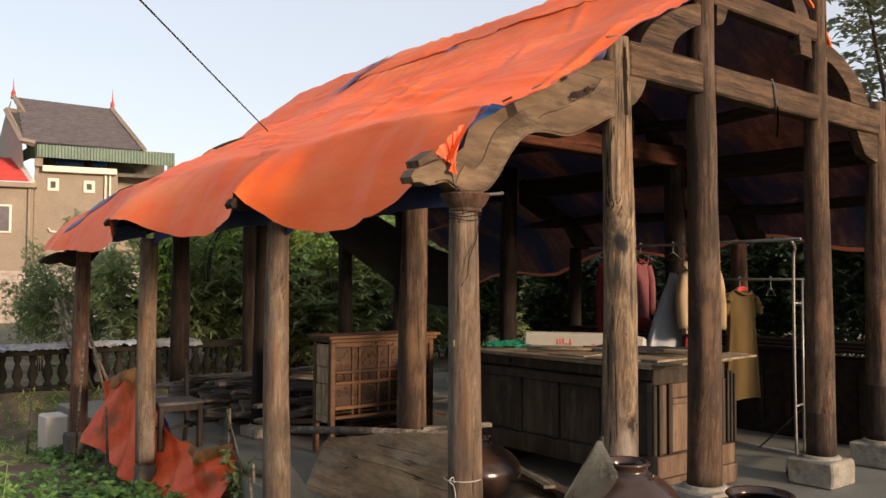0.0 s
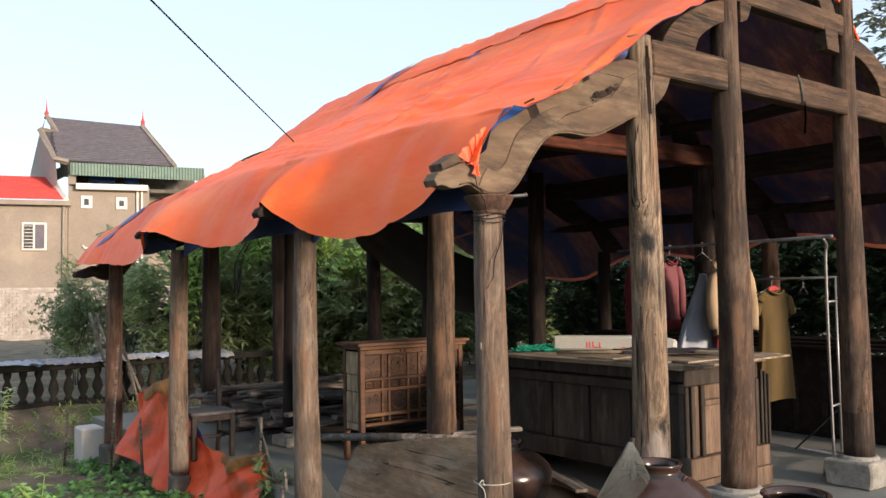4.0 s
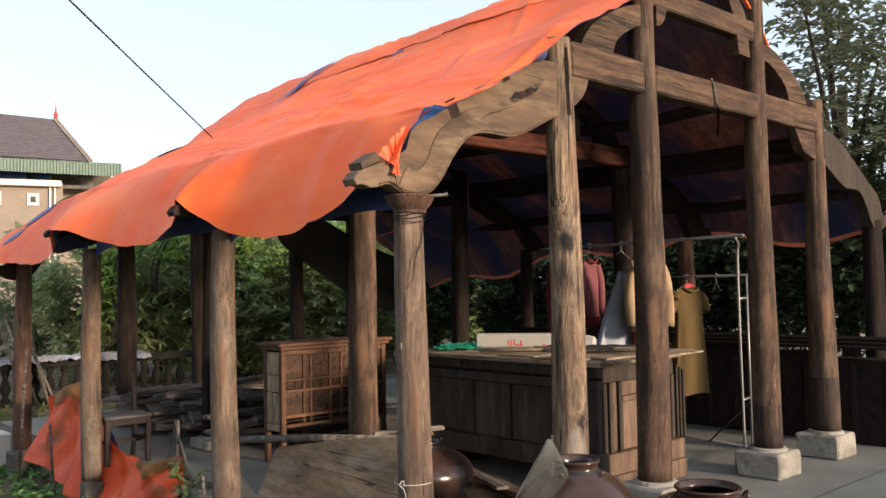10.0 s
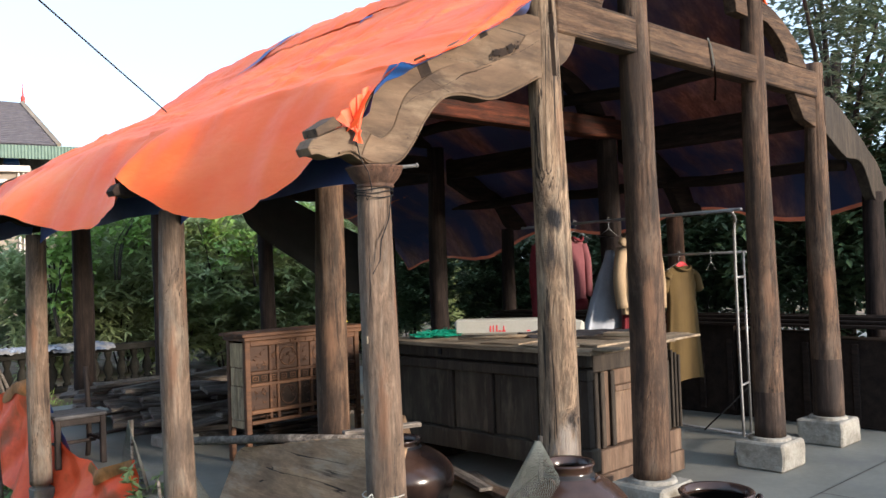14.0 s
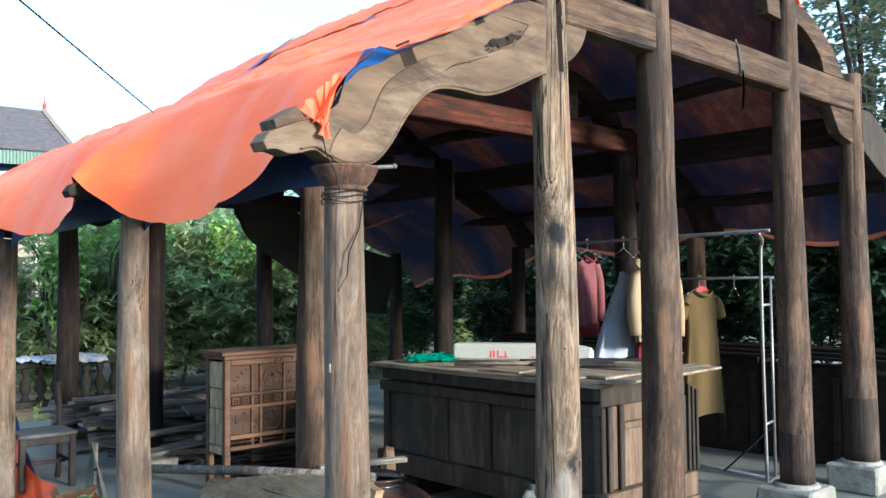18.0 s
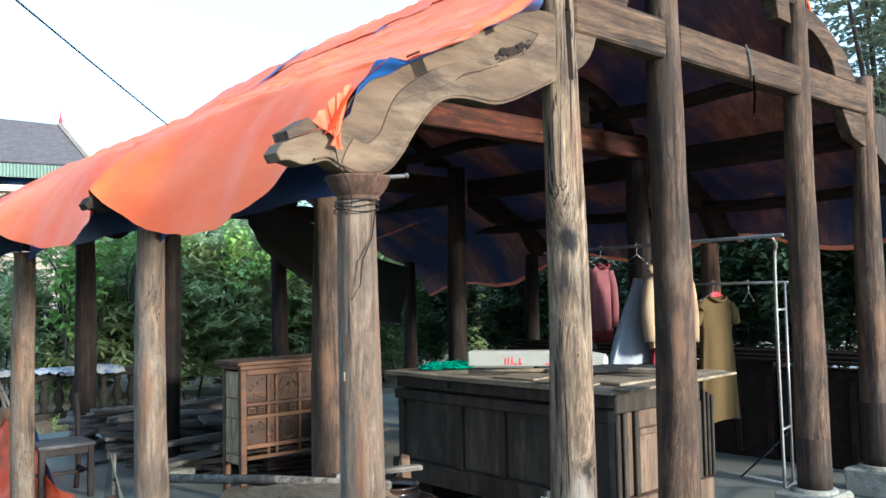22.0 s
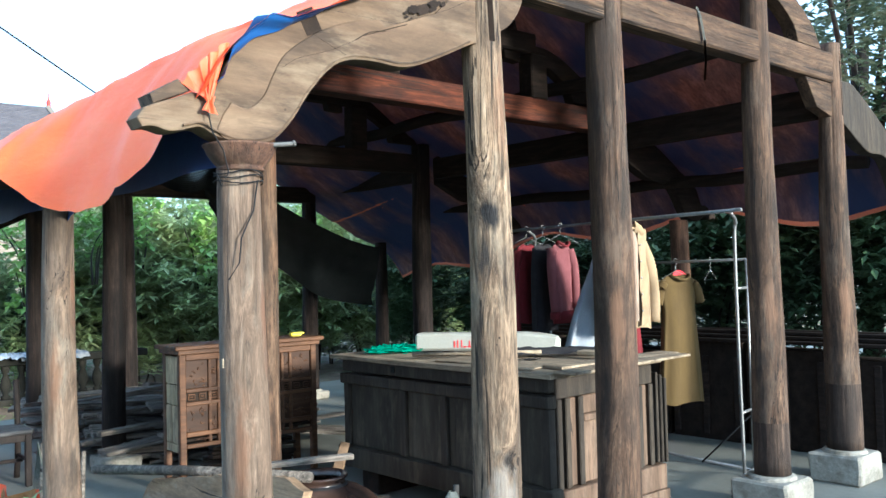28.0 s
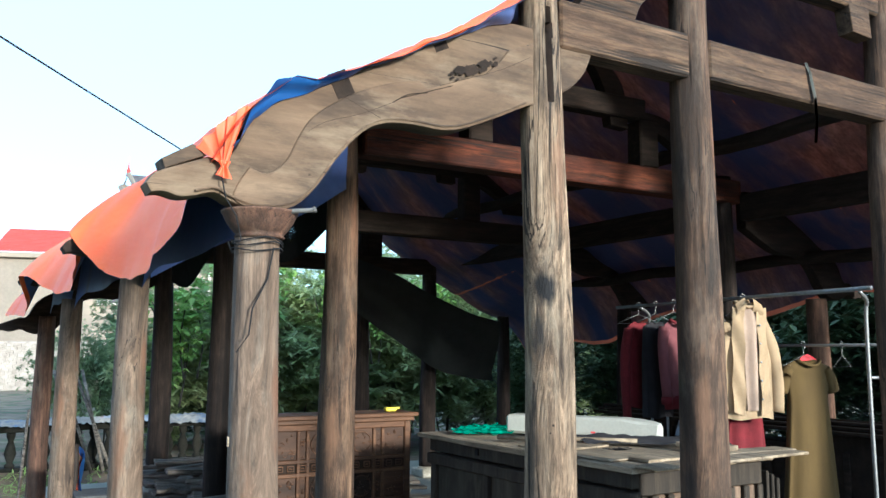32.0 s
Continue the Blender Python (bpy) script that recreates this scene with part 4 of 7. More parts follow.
HEM_Y = [-0.12, 0.18, 0.5, 0.85, 1.18, 1.55, 1.9, 2.04, 2.25, 2.7, 3.06, 3.6, 4.1, 4.5, 4.66, 5.1, 5.7, 6.3, 6.7, 7.2]
HEM_Z = [2.26, 2.13, 1.98, 1.91, 1.89, 1.96, 2.11, 2.21, 2.04, 1.93, 1.93, 2.0, 2.1, 2.15, 1.96, 1.88, 1.9, 1.95, 1.98, 2.02]
HEM_X = [-0.1, -0.11, -0.12, -0.12, -0.12, -0.16, -0.24, -0.28, -0.2, -0.16, -0.16, -0.2, -0.27, -0.31, -0.25, -0.2, -0.2, -0.22, -0.25, -0.2]


crease_rng = random.Random(17)
CREASES = []
for _ in range(34):
    a = crease_rng.choice((crease_rng.uniform(50, 85), crease_rng.uniform(-30, 20), crease_rng.uniform(95, 130)))
    CREASES.append((crease_rng.uniform(0.3, 3.0), crease_rng.uniform(0.0, 6.8), math.cos(radians(a)), math.sin(radians(a)), crease_rng.uniform(0.018, 0.05), crease_rng.uniform(0.008, 0.03), crease_rng.uniform(0.4, 1.4)))


def tarp_point(u, v, lift=0.0, side=1):
    """A point of the tarpaulin: u from hem to ridge, v from the gable to the far end."""
    lip = 0.0
    if side > 0:
        lip = max(0.0, 1 - v / 0.11) ** 1.6
        y = -0.13 + v * 7.35
    else:
        y0 = 0.14 - 0.15 * min(1.0, max(0.0, (u - 0.55) / 0.2))
        y = y0 + v * (7.22 - y0)
    hx, hz = np.interp(y, HEM_Y, HEM_X), np.interp(y, HEM_Y, HEM_Z)
    if side < 0:
        hx, hz = -0.25, 2.05 + 0.1 * math.cos((y - 2.04) * 2.7)
    if u < 0.14:
        t = u / 0.14
        a, b = np.array([hx, hz]), np.array([0.16, 2.58])
        mid = np.array([0.5 * (hx + 0.16) - 0.07, 0.5 * (hz + 2.58) + 0.02])
        p = (1 - t) ** 2 * a + 2 * t * (1 - t) * mid + t * t * b
        x, z = p
    else:
        x = 0.16 + (3.18 - 0.16) * (u - 0.14) / 0.86
        z = np.interp(x, SLOPE_X, SLOPE_Z)
    span = 0.0
    for a, b in zip(YS, YS[1:]):
        if a <= y <= b:
            span = math.sin(math.pi * (y - a) / (b - a))
    rise = min(1.0, max(0.0, (x - 0.2) / 0.6)) * max(0.0, 1 - max(0.0, x - 2.6) / 0.7)
    z -= 0.055 * span * rise
    z += -0.04 * max(0.0, (y - 4.5) / 2.7) * (1 if x > 1 else 0.3)
    if side > 0:
        z -= min(1.0, max(0.0, (y - 5.0) / 1.9)) ** 1.5 * float(np.interp(x, [-0.25, 0.16, 0.5, 1.0, 1.7, 2.6], [0.05, 0.22, 0.36, 0.36, 0.22, 0.05]))
    else:
        z -= min(1.0, max(0.0, (y - 2.5) / 4.6)) ** 1.6 * float(np.interp(x, [-0.25, 0.6, 1.6, 2.4, 3.18], [0.5, 0.62, 0.62, 0.5, 0.2]))
    k = 0.022 * wave(x, y, 0.5, 2.2) + 0.009 * wave(x + y * 0.4, y, 4.5, 6.0) + 0.012 * math.sin(3.1 * y + 2.2 * x + 2 * wave(x, y, 7, 1.1)) * rise
    for cx, w in ((0.72, 0.05), (1.72, 0.06), (2.78, 0.05)):
        d = (x - cx - 0.12 * wave(y, cx, 1.0, 0.5)) / w
        k += 0.022 * math.exp(-d * d) * (0.6 + 0.5 * wave(y, cx, 3.0, 1.2))
    fold = 1.0 - abs(2 * ((0.9 * y + 0.55 * x + 0.3 * wave(x, y, 9.0, 0.8)) % 1.0) - 1.0)
    k += 0.03 * max(0.0, fold - 0.8) * 5 * rise * max(0.0, wave(x, y, 5.0, 0.7) + 0.1)
    for cy in (0.62, 1.55, 2.48, 3.41, 4.34, 5.27, 6.2):
        d = (y - cy + 0.05 * x) / 0.022
        k += 0.013 * math.exp(-d * d) * (0.5 + abs(wave(x, cy, 2.0, 1.5)))
    if side > 0:
        for px, py, ca, sa, w, h, run in CREASES:
            across, down = (x - px) * ca + (y - py) * sa, (y - py) * ca - (x - px) * sa
            if abs(across) < 4 * w and abs(down) < run:
                k += h * math.exp(-(across / w) ** 2) * (1 - (down / run) ** 2) - 0.5 * h * math.exp(-((across - 2 * w) / (1.6 * w)) ** 2) * (1 - (down / run) ** 2)
    for cx in (0.9, 1.35, 1.9, 2.25):
        d = (x - cx) / 0.02
        k += 0.011 * math.exp(-d * d) * (0.4 + abs(wave(y, cx, 2.0, 0.9)))
    z += k + lift - lip * float(np.interp(x, [0.17, 0.26, 0.4, 0.6, 0.9, 1.15, 1.4, 2.0], [0.035, 0.085, 0.1, 0.11, 0.115, 0.075, 0.04, 0.02]))
    if u < 0.14:
        x += 0.03 * wave(y, z, 1.5, 3.0)
    return Vector((x if side > 0 else 6.37 - x, y, z))


roof_sheet = thing("tarpaulin_roof", "large wrinkled orange tarpaulin with a blue underside over the old frame", "tarpaulin", (3.2, 3.5, 2.2))
for side, word in ((1, "front_slope"), (-1, "back_slope")):
    bm = bmesh.new()
    grid(bm, lambda u, v: tarp_point(u, v, 0.03, side), 150 if side > 0 else 50, 260 if side > 0 else 90)
    part(word, bm, tarp_top if side > 0 else tarp_thin, roof_sheet, "orange upper face", True)
    bm = bmesh.new()
    grid(bm, lambda u, v: tarp_point(0.012 + 0.988 * u, 0.002 + 0.996 * v, 0.02, side), 90, 150)
    part("lining", bm, tarp_navy if side > 0 else tarp_under, roof_sheet, "dark blue lower face" if side > 0 else "blue lower face with red brown backlight in its colour", True)



def inner_fold(ya, yb):
    """The doubled blue ply that hangs straight down inside the eave, from the slope to a cord."""
    def fn(u, v):
        y = ya + (yb - ya) * u
        low = 2.03 - 0.1 * max(0.0, (u - 0.7) / 0.3) ** 2 + 0.012 * math.sin(9 * u)
        return Vector((0.1 + 0.06 * v + 0.018 * wave(y * 2, v * 2, 4) * (1 - v), y, low + (2.48 - low) * v))
    bm = bmesh.new()
    grid(bm, fn, 40, 12)
    part("inner_fold", bm, tarp_fold, roof_sheet, "dark blue inner ply hanging at the eave", True)


def hung_ply(u, v):
    """The blue ply that hangs before the second bracket, across the eave bay."""
    x = 0.13 + 1.16 * u
    low = 2.0 + 0.6 * u + 0.02 * math.sin(7 * u)
    return Vector((x, 1.9 - 0.25 * math.sin(math.pi * u) * (1 - v) + 0.03 * wave(u * 4, v * 3, 2), low + (float(np.interp(x, SLOPE_X, SLOPE_Z)) - 0.1 - low) * v))


bm = bmesh.new()
grid(bm, hung_ply, 30, 14)
part("hung_ply", bm, tarp_fold, roof_sheet, "dark blue ply hanging before a bracket", True)
for ya, yb in ((0.07, 1.98), (2.1, 4.55), (4.75, 6.2)):
    inner_fold(ya, yb)
bm = bmesh.new()
tube(bm, [tarp_point(0.02 + 0.96 * i / 60, 0.0, 0.034, -1) + Vector((0, -0.008, 0)) for i in range(61)], 0.012, 7)
part("edge_hem", bm, tarp_top, roof_sheet, "rolled orange edge", True)

# ---- things on the eave and gable ----
def hanging_fold():
    """The bunched tarpaulin corner tied to the bracket's tail with string."""
    root = thing("tied_tarpaulin_corner", "gathered orange tarpaulin corner tied to the bracket with dark string", "tarpaulin", (-0.07, -0.07, 2.25))
    bm = bmesh.new()

    def fn(u, v):
        top = Vector((-0.15, -0.05, 2.29)).lerp(Vector((0.03, -0.075, 2.46)), v)
        top.z += 0.02 * math.sin(math.pi * v)
        low = Vector((-0.075 + 0.022 * v, -0.085, 2.235))
        p = top.lerp(low, u ** 0.8)
        w = (1 - 0.6 * u) * (0.35 + 0.65 * min(1.0, u * 3))
        return p + Vector((0.006 * math.sin(31 * v), -0.02 * math.sin(math.pi * v) * (1 - u) - 0.009 * math.sin(24 * v + 1.5 * u) * w, 0.006 * math.sin(17 * v) * (1 - u)))
    grid(bm, fn, 16, 48)
    # duller orange than the roof sheet: the corner's shade is in the colour
    part("bunched_cloth", bm, plinth_orange, root, "", True)
    bm = bmesh.new()

    def tail(u, v):
        w = 0.011 + 0.014 * abs(2 * u - 0.75)
        return Vector((-0.064 + (v - 0.5) * 2 * w, -0.09 - 0.008 * math.sin(9 * v), 2.245 - 0.05 * u - 0.012 * v * u))
    grid(bm, tail, 8, 12)
    part("knot", bm, plinth_orange, root, "", True)
    bm = bmesh.new()
    tube(bm, [(-0.07, -0.085, 2.2), (-0.055, -0.09, 2.12), (-0.02, -0.1, 2.06), (0.0, -0.1, 1.98), (-0.03, -0.1, 1.93), (-0.045, -0.1, 1.97)], 0.0026, 6)
    part("string", bm, wire_mat, root, "dark string")
    return root


hanging_fold()
bm = bmesh.new()
for i, z in enumerate((1.955, 1.975, 1.99)):
    tube(bm, [(0.09 + 0.09 * math.cos(a / 16 * 2 * math.pi), 0.09 * math.sin(a / 16 * 2 * math.pi), z + 0.008 * math.sin(a + i)) for a in range(17)], 0.0026, 6)
tube(bm, [(0.12, -0.088, 1.96), (0.1, -0.09, 1.85), (0.05, -0.09, 1.75), (0.04, -0.09, 1.66), (0.0, -0.085, 1.6)], 0.0028, 6)
single("binding_wire", bm, wire_mat, "dark wire wound round the top of the eave post", "wire", (0.09, 0, 1.96))
bm = bmesh.new()
tube(bm, [(0.09 + 0.1 * math.cos(a / 16 * 2 * math.pi), 0.1 * math.sin(a / 16 * 2 * math.pi), 0.585) for a in range(17)], 0.0026, 6)
tube(bm, curve_through([(-0.02, -0.06, 0.585), (-0.04, -0.075, 0.62), (-0.06, -0.07, 0.6), (-0.03, -0.07, 0.57), (-0.02, -0.075, 0.5), (-0.015, -0.07, 0.42)], 4), 0.0026, 6)
single("pale_string", bm, foam_mat, "pale string tied round the eave post with a loop", "string", (0.09, 0, 0.585))
bm = bmesh.new()
box(bm, (-0.004, -0.034, 1.285), (0.002, -0.024, 1.318), 0.001)
single("paper_tag", bm, board_mat, "small pale paper tag stuck on the eave post", "tag", (0.0, -0.03, 1.27))
bm = bmesh.new()
tube(bm, [(0.12, -0.1, 2.085), (0.25, -0.12, 2.1)], 0.009, 10)
tube(bm, [(0.25, -0.12, 2.1), (0.259, -0.122, 2.104)], 0.012, 10)
single("metal_pin", bm, old_steel, "short grey metal rod lying on the capital", "rod", (0.18, -0.11, 2.085))
bm = bmesh.new()
prism(bm, [(-0.262, 2.24), (-0.16, 2.303), (-0.113, 2.268), (-0.25, 2.207)], -0.05, 0.06, "y", 0.006)
part("tail_block", bm, bracket_wood, gable_bracket)
# flat dark plates on the face stand for the shade in two notches
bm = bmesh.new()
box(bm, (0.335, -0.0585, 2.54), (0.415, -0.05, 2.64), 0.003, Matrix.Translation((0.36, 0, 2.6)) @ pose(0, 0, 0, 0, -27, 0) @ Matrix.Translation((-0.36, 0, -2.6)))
part("notch", bm, bench_dark, gable_bracket, "cut notch with its shade painted dark")
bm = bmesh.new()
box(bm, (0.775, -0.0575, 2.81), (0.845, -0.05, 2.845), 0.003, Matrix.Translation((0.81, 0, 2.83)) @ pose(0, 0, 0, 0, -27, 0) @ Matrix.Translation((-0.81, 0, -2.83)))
part("notch", bm, bench_dark, gable_bracket, "cut notch with its shade painted dark")
# carved groove and lower moulding of the bracket, cracks
bm = bmesh.new()
tube(bm, curve_through([(p[0], -0.067, p[1] + 0.016) for p in EAVE_LOW[1:16]], 4), 0.005, 6)
part("moulding", bm, bracket_wood, gable_bracket)
bm = bmesh.new()
for line, w in (([(0.382, 2.55), (0.54, 2.489)], 0.0009), ([(0.25, 2.40), (0.32, 2.445), (0.46, 2.495), (0.59, 2.559)], 0.0007), ([(0.62, 2.58), (0.7, 2.61), (0.78, 2.64), (0.86, 2.67)], 0.0018), ([(0.8, 2.66), (0.95, 2.72), (1.1, 2.78), (1.25, 2.86)], 0.0008), ([(0.59, 2.559), (0.658, 2.601), (0.745, 2.622)], 0.002)):
    bm = bmesh.new()
    tube(bm, curve_through([(px, -0.0655, pz) for px, pz in line], 4), w, 5)
    part("crack", bm, bench_dark, gable_bracket, "dark drying crack")
# the raised lower layer of the bracket, with the carved S as its upper edge
S_LINE = [(0.034, 2.241), (0.102, 2.226), (0.166, 2.279), (0.202, 2.352), (0.253, 2.441), (0.336, 2.512), (0.461, 2.587), (0.592, 2.64), (0.711, 2.667)]
S_END = [(0.745, 2.641), (0.85, 2.68), (0.947, 2.722), (1.023, 2.749), (1.09, 2.81), (1.144, 2.874), (1.27, 2.93)]
bm = bmesh.new()
prism(bm, curve_through(S_LINE, 4) + S_END + curve_through([(1.27, 2.655)] + EAVE_LOW[1:13] + [(-0.02, 2.125), (0.0, 2.19)], 4), -0.0655, -0.05, "y", 0.008)
part("raised_layer", bm, bracket_wood, gable_bracket)
rot = random.Random(23)
bm = bmesh.new()
for k in range(26):
    along = rot.gauss(0.0, 0.055)
    cx, cz = 0.95 + along, 2.755 + 0.5 * along + rot.gauss(0.0, 0.013)
    r = rot.uniform(0.006, 0.024) * (1 if abs(along) < 0.06 else 0.6)
    ring = [(cx + 1.5 * r * math.cos(a * 0.52) * rot.uniform(0.5, 1.2), cz + r * (math.sin(a * 0.52) + 0.5 * math.cos(a * 0.52)) * rot.uniform(0.5, 1.2)) for a in range(12)]
    f = bm.faces.new([bm.verts.new((px, -0.0672 - 0.0001 * k, pz)) for px, pz in ring])
    f.normal_update()
    if f.normal.y > 0:
        f.normal_flip()
part("rotten_hollow", bm, bench_dark, gable_bracket, "dark rotten patch")
# strap and hook on the tie beam
bm = bmesh.new()


def strap_fn(u, v):
    s = u * 1.0
    pts = [(3.13, 0.08, 3.175), (3.13, -0.06, 3.18), (3.14, -0.078, 3.12), (3.165, -0.085, 2.98), (3.17, -0.085, 2.85), (3.15, -0.085, 2.73)]
    k = min(len(pts) - 2, int(s * (len(pts) - 1)))
    t = s * (len(pts) - 1) - k
    p = Vector(pts[k]).lerp(Vector(pts[k + 1]), t)
    return p + Vector((0.013 * (v - 0.5) * 2, 0, 0.004 * v))


grid(bm, strap_fn, 20, 2)
bmesh.ops.solidify(bm, geom=bm.faces[:], thickness=0.003)
single("hanging_strap", bm, strap_mat, "dark grey strap hanging over the tie beam", "strap", (3.15, -0.08, 2.73))

# blue strips that show past the orange sheet
bm = bmesh.new()
UPX, UPZ = [p[0] for p in EAVE_UP[4:]], [p[1] for p in EAVE_UP[4:]]


def blue_edge(u, v, x0, x1):
    x = x0 + (x1 - x0) * u
    low = float(np.interp(x, [-0.02, 0.03] + UPX[3:], [2.3, 2.413] + UPZ[3:])) - 0.004
    top = float(np.interp(x, [-0.02, 0.01, 0.105, 0.204, 0.353, 0.594, 0.951, 1.128], [2.31, 2.43, 2.55, 2.58, 2.655, 2.755, 2.92, 3.03]))
    if x > 0.17:
        top = tarp_point(0.14 + 0.86 * (x - 0.16) / 3.02, 0.0, 0.03).z + 0.004
    t = v + 0.12 * math.sin(10 * x + 3 * v) * v * (1 - v)
    return Vector((x + 0.008 * math.sin(35 * x), -0.066 - 0.06 * t - 0.012 * math.sin(23 * x + 4 * v) * math.sin(math.pi * v), low + (top - low) * t))


grid(bm, lambda u, v: blue_edge(u, v, -0.03, 0.36), 30, 8)
single("blue_tarpaulin_strip", bm, tarp_blue, "crumpled bright blue tarpaulin edge along the bracket", "tarpaulin", (0.2, -0.15, 2.4), shade=True)
bm = bmesh.new()
grid(bm, lambda u, v: blue_edge(u, v, 0.36, 1.14), 40, 8)
single("blue_tarpaulin_strip", bm, tarp_fold, "thin dark blue tarpaulin edge above the bracket", "tarpaulin", (0.75, -0.15, 2.6), shade=True)
bm = bmesh.new()
grid(bm, lambda u, v: tarp_point(0.8 + 0.2 * u, 0.715 + 0.022 * v - 0.03 * u, 0.05 + 0.02 * math.sin(3 * u)), 12, 3)
single("blue_tarpaulin_flap", bm, tarp_blue, "narrow blue flap on the tarpaulin near the ridge", "tarpaulin", (2.9, 5.2, 4.2), shade=True)
bm = bmesh.new()
grid(bm, lambda u, v: tarp_point(0.05 + 0.1 * u + 0.03 * v, 0.92 - 0.15 * u, 0.045), 24, 3)
single("blue_tarpaulin_flap", bm, tarp_blue, "blue tarpaulin edge at the far end of the roof", "tarpaulin", (0.5, 6.8, 2.6), shade=True)

# lapped seam near the ridge with dark slits under its edge
bm = bmesh.new()
grid(bm, lambda u, v: tarp_point(0.14 + 0.86 * ((2.72 + 0.16 * (1 - u) + 0.05 * math.sin(13 * u) + 0.3 * v - 0.16) / 3.02), 0.05 + 0.72 * u, 0.038 + 0.016 * (1 - v) * (0.6 + 0.5 * math.sin(21 * u))), 120, 8)
single("lapped_seam", bm, tarp_top, "folded orange seam of the tarpaulin below the ridge", "tarpaulin", (2.9, 2.6, 4.1), shade=True)
for a, b in ((0.12, 0.17), (0.3, 0.325), (0.46, 0.485)):
    bm = bmesh.new()
    grid(bm, lambda u, v: tarp_point(0.14 + 0.86 * ((2.72 + 0.16 * (1 - (a + (b - a) * u - 0.05) / 0.72) - 0.185 + 0.03 * v) / 3.02), a + (b - a) * u, 0.046), 10, 2)
    single("blue_tarpaulin_flap", bm, tarp_navy, "narrow dark blue slit along the tarpaulin seam", "tarpaulin", (2.8, 7.2 * a, 4.0), "blue flaps on the tarpaulin", shade=True)

# the cable that ends on the roof
bm = bmesh.new()
A0, A1 = Vector((1.28, 4.42, 3.12)), Vector((-5.2, -3.04, 3.8))
tube(bm, [A0.lerp(A1, i / 14) + Vector((0, 0, -0.02 * math.sin(math.pi * i / 14))) for i in range(15)], 0.006, 6)
single("cable", bm, wire_mat, "thin dark cable running away from the tarpaulin roof", "cable", A0)

# black shade cloth inside, and a strip of net under the eave
bm = bmesh.new()


SHADE_TOP = curve_through([(2.2, 3.15), (3.0, 2.98), (3.85, 2.72), (4.25, 2.59), (4.75, 2.34), (5.27, 2.12), (5.85, 1.99)], 5)
SHADE_LOW = curve_through([(2.2, 2.95), (3.0, 2.75), (3.28, 2.5), (3.43, 2.23), (3.8, 1.95), (4.15, 1.74), (4.75, 1.39), (5.27, 1.27), (5.85, 1.2)], 5)


def shade_fn(u, v):
    x = 3.25 + 2.5 * u
    top = float(np.interp(x, [p[0] for p in SHADE_TOP], [p[1] for p in SHADE_TOP]))
    low = float(np.interp(x, [p[0] for p in SHADE_LOW], [p[1] for p in SHADE_LOW]))
    z = top + (low - top) * v
    return Vector((x + 0.03 * wave(u * 3, v * 3, 1), 6.72 + 0.1 * math.sin(5 * u + 3 * v) + 0.05 * wave(u * 4, v * 4, 3), z))


grid(bm, shade_fn, 36, 18)
single("shade_cloth", bm, black_cloth, "black shade cloth hanging in a sagging triangle at the back", "shade cloth", (4.0, 6.7, 1.2), shade=True)


def net_sheet(name, fn, nu, nv, mat, label, category, loc, r=0.0022):
    """A knotted net: crossing threads over a sheet, each a thin strip."""
    V, F = [], []

    def strip(pts):
        for a, b in zip(pts, pts[1:]):
            d = (b - a).normalized() if (b - a).length > 1e-6 else Vector((1, 0, 0))
            s = d.cross(Vector((0.66, 0.75, 0.1))).normalized() * r
            k = len(V)
            V.extend([a - s - Vector(loc), a + s - Vector(loc), b + s - Vector(loc), b - s - Vector(loc)])
            F.append((k, k + 1, k + 2, k + 3))
    P = [[fn(i / nu, j / nv) for j in range(nv + 1)] for i in range(nu + 1)]
    for c in range(-nv, nu + 1):
        run = [P[c + j][j] for j in range(nv + 1) if 0 <= c + j <= nu]
        strip(run)
        run = [P[c + j][nv - j] for j in range(nv + 1) if 0 <= c + j <= nu]
        strip(run)
    me = bpy.data.meshes.new(name)
    me.from_pydata(V, [], F)
    me.materials.append(mat)
    ob = new(name, me)
    ob.matrix_basis = Matrix.Translation(loc)
    return tagged(ob, label, category)


net_sheet("eave_net", lambda u, v: Vector((1.3 + 0.05 * wave(u * 4, v * 3, 2), 2.2 + 4.2 * u, 2.76 - (0.35 + 0.16 * math.sin(9 * u)) * v)), 150, 16, wire_mat, "dark knotted net hanging from the inner beam", "net", (1.3, 4.3, 2.4), 0.005)

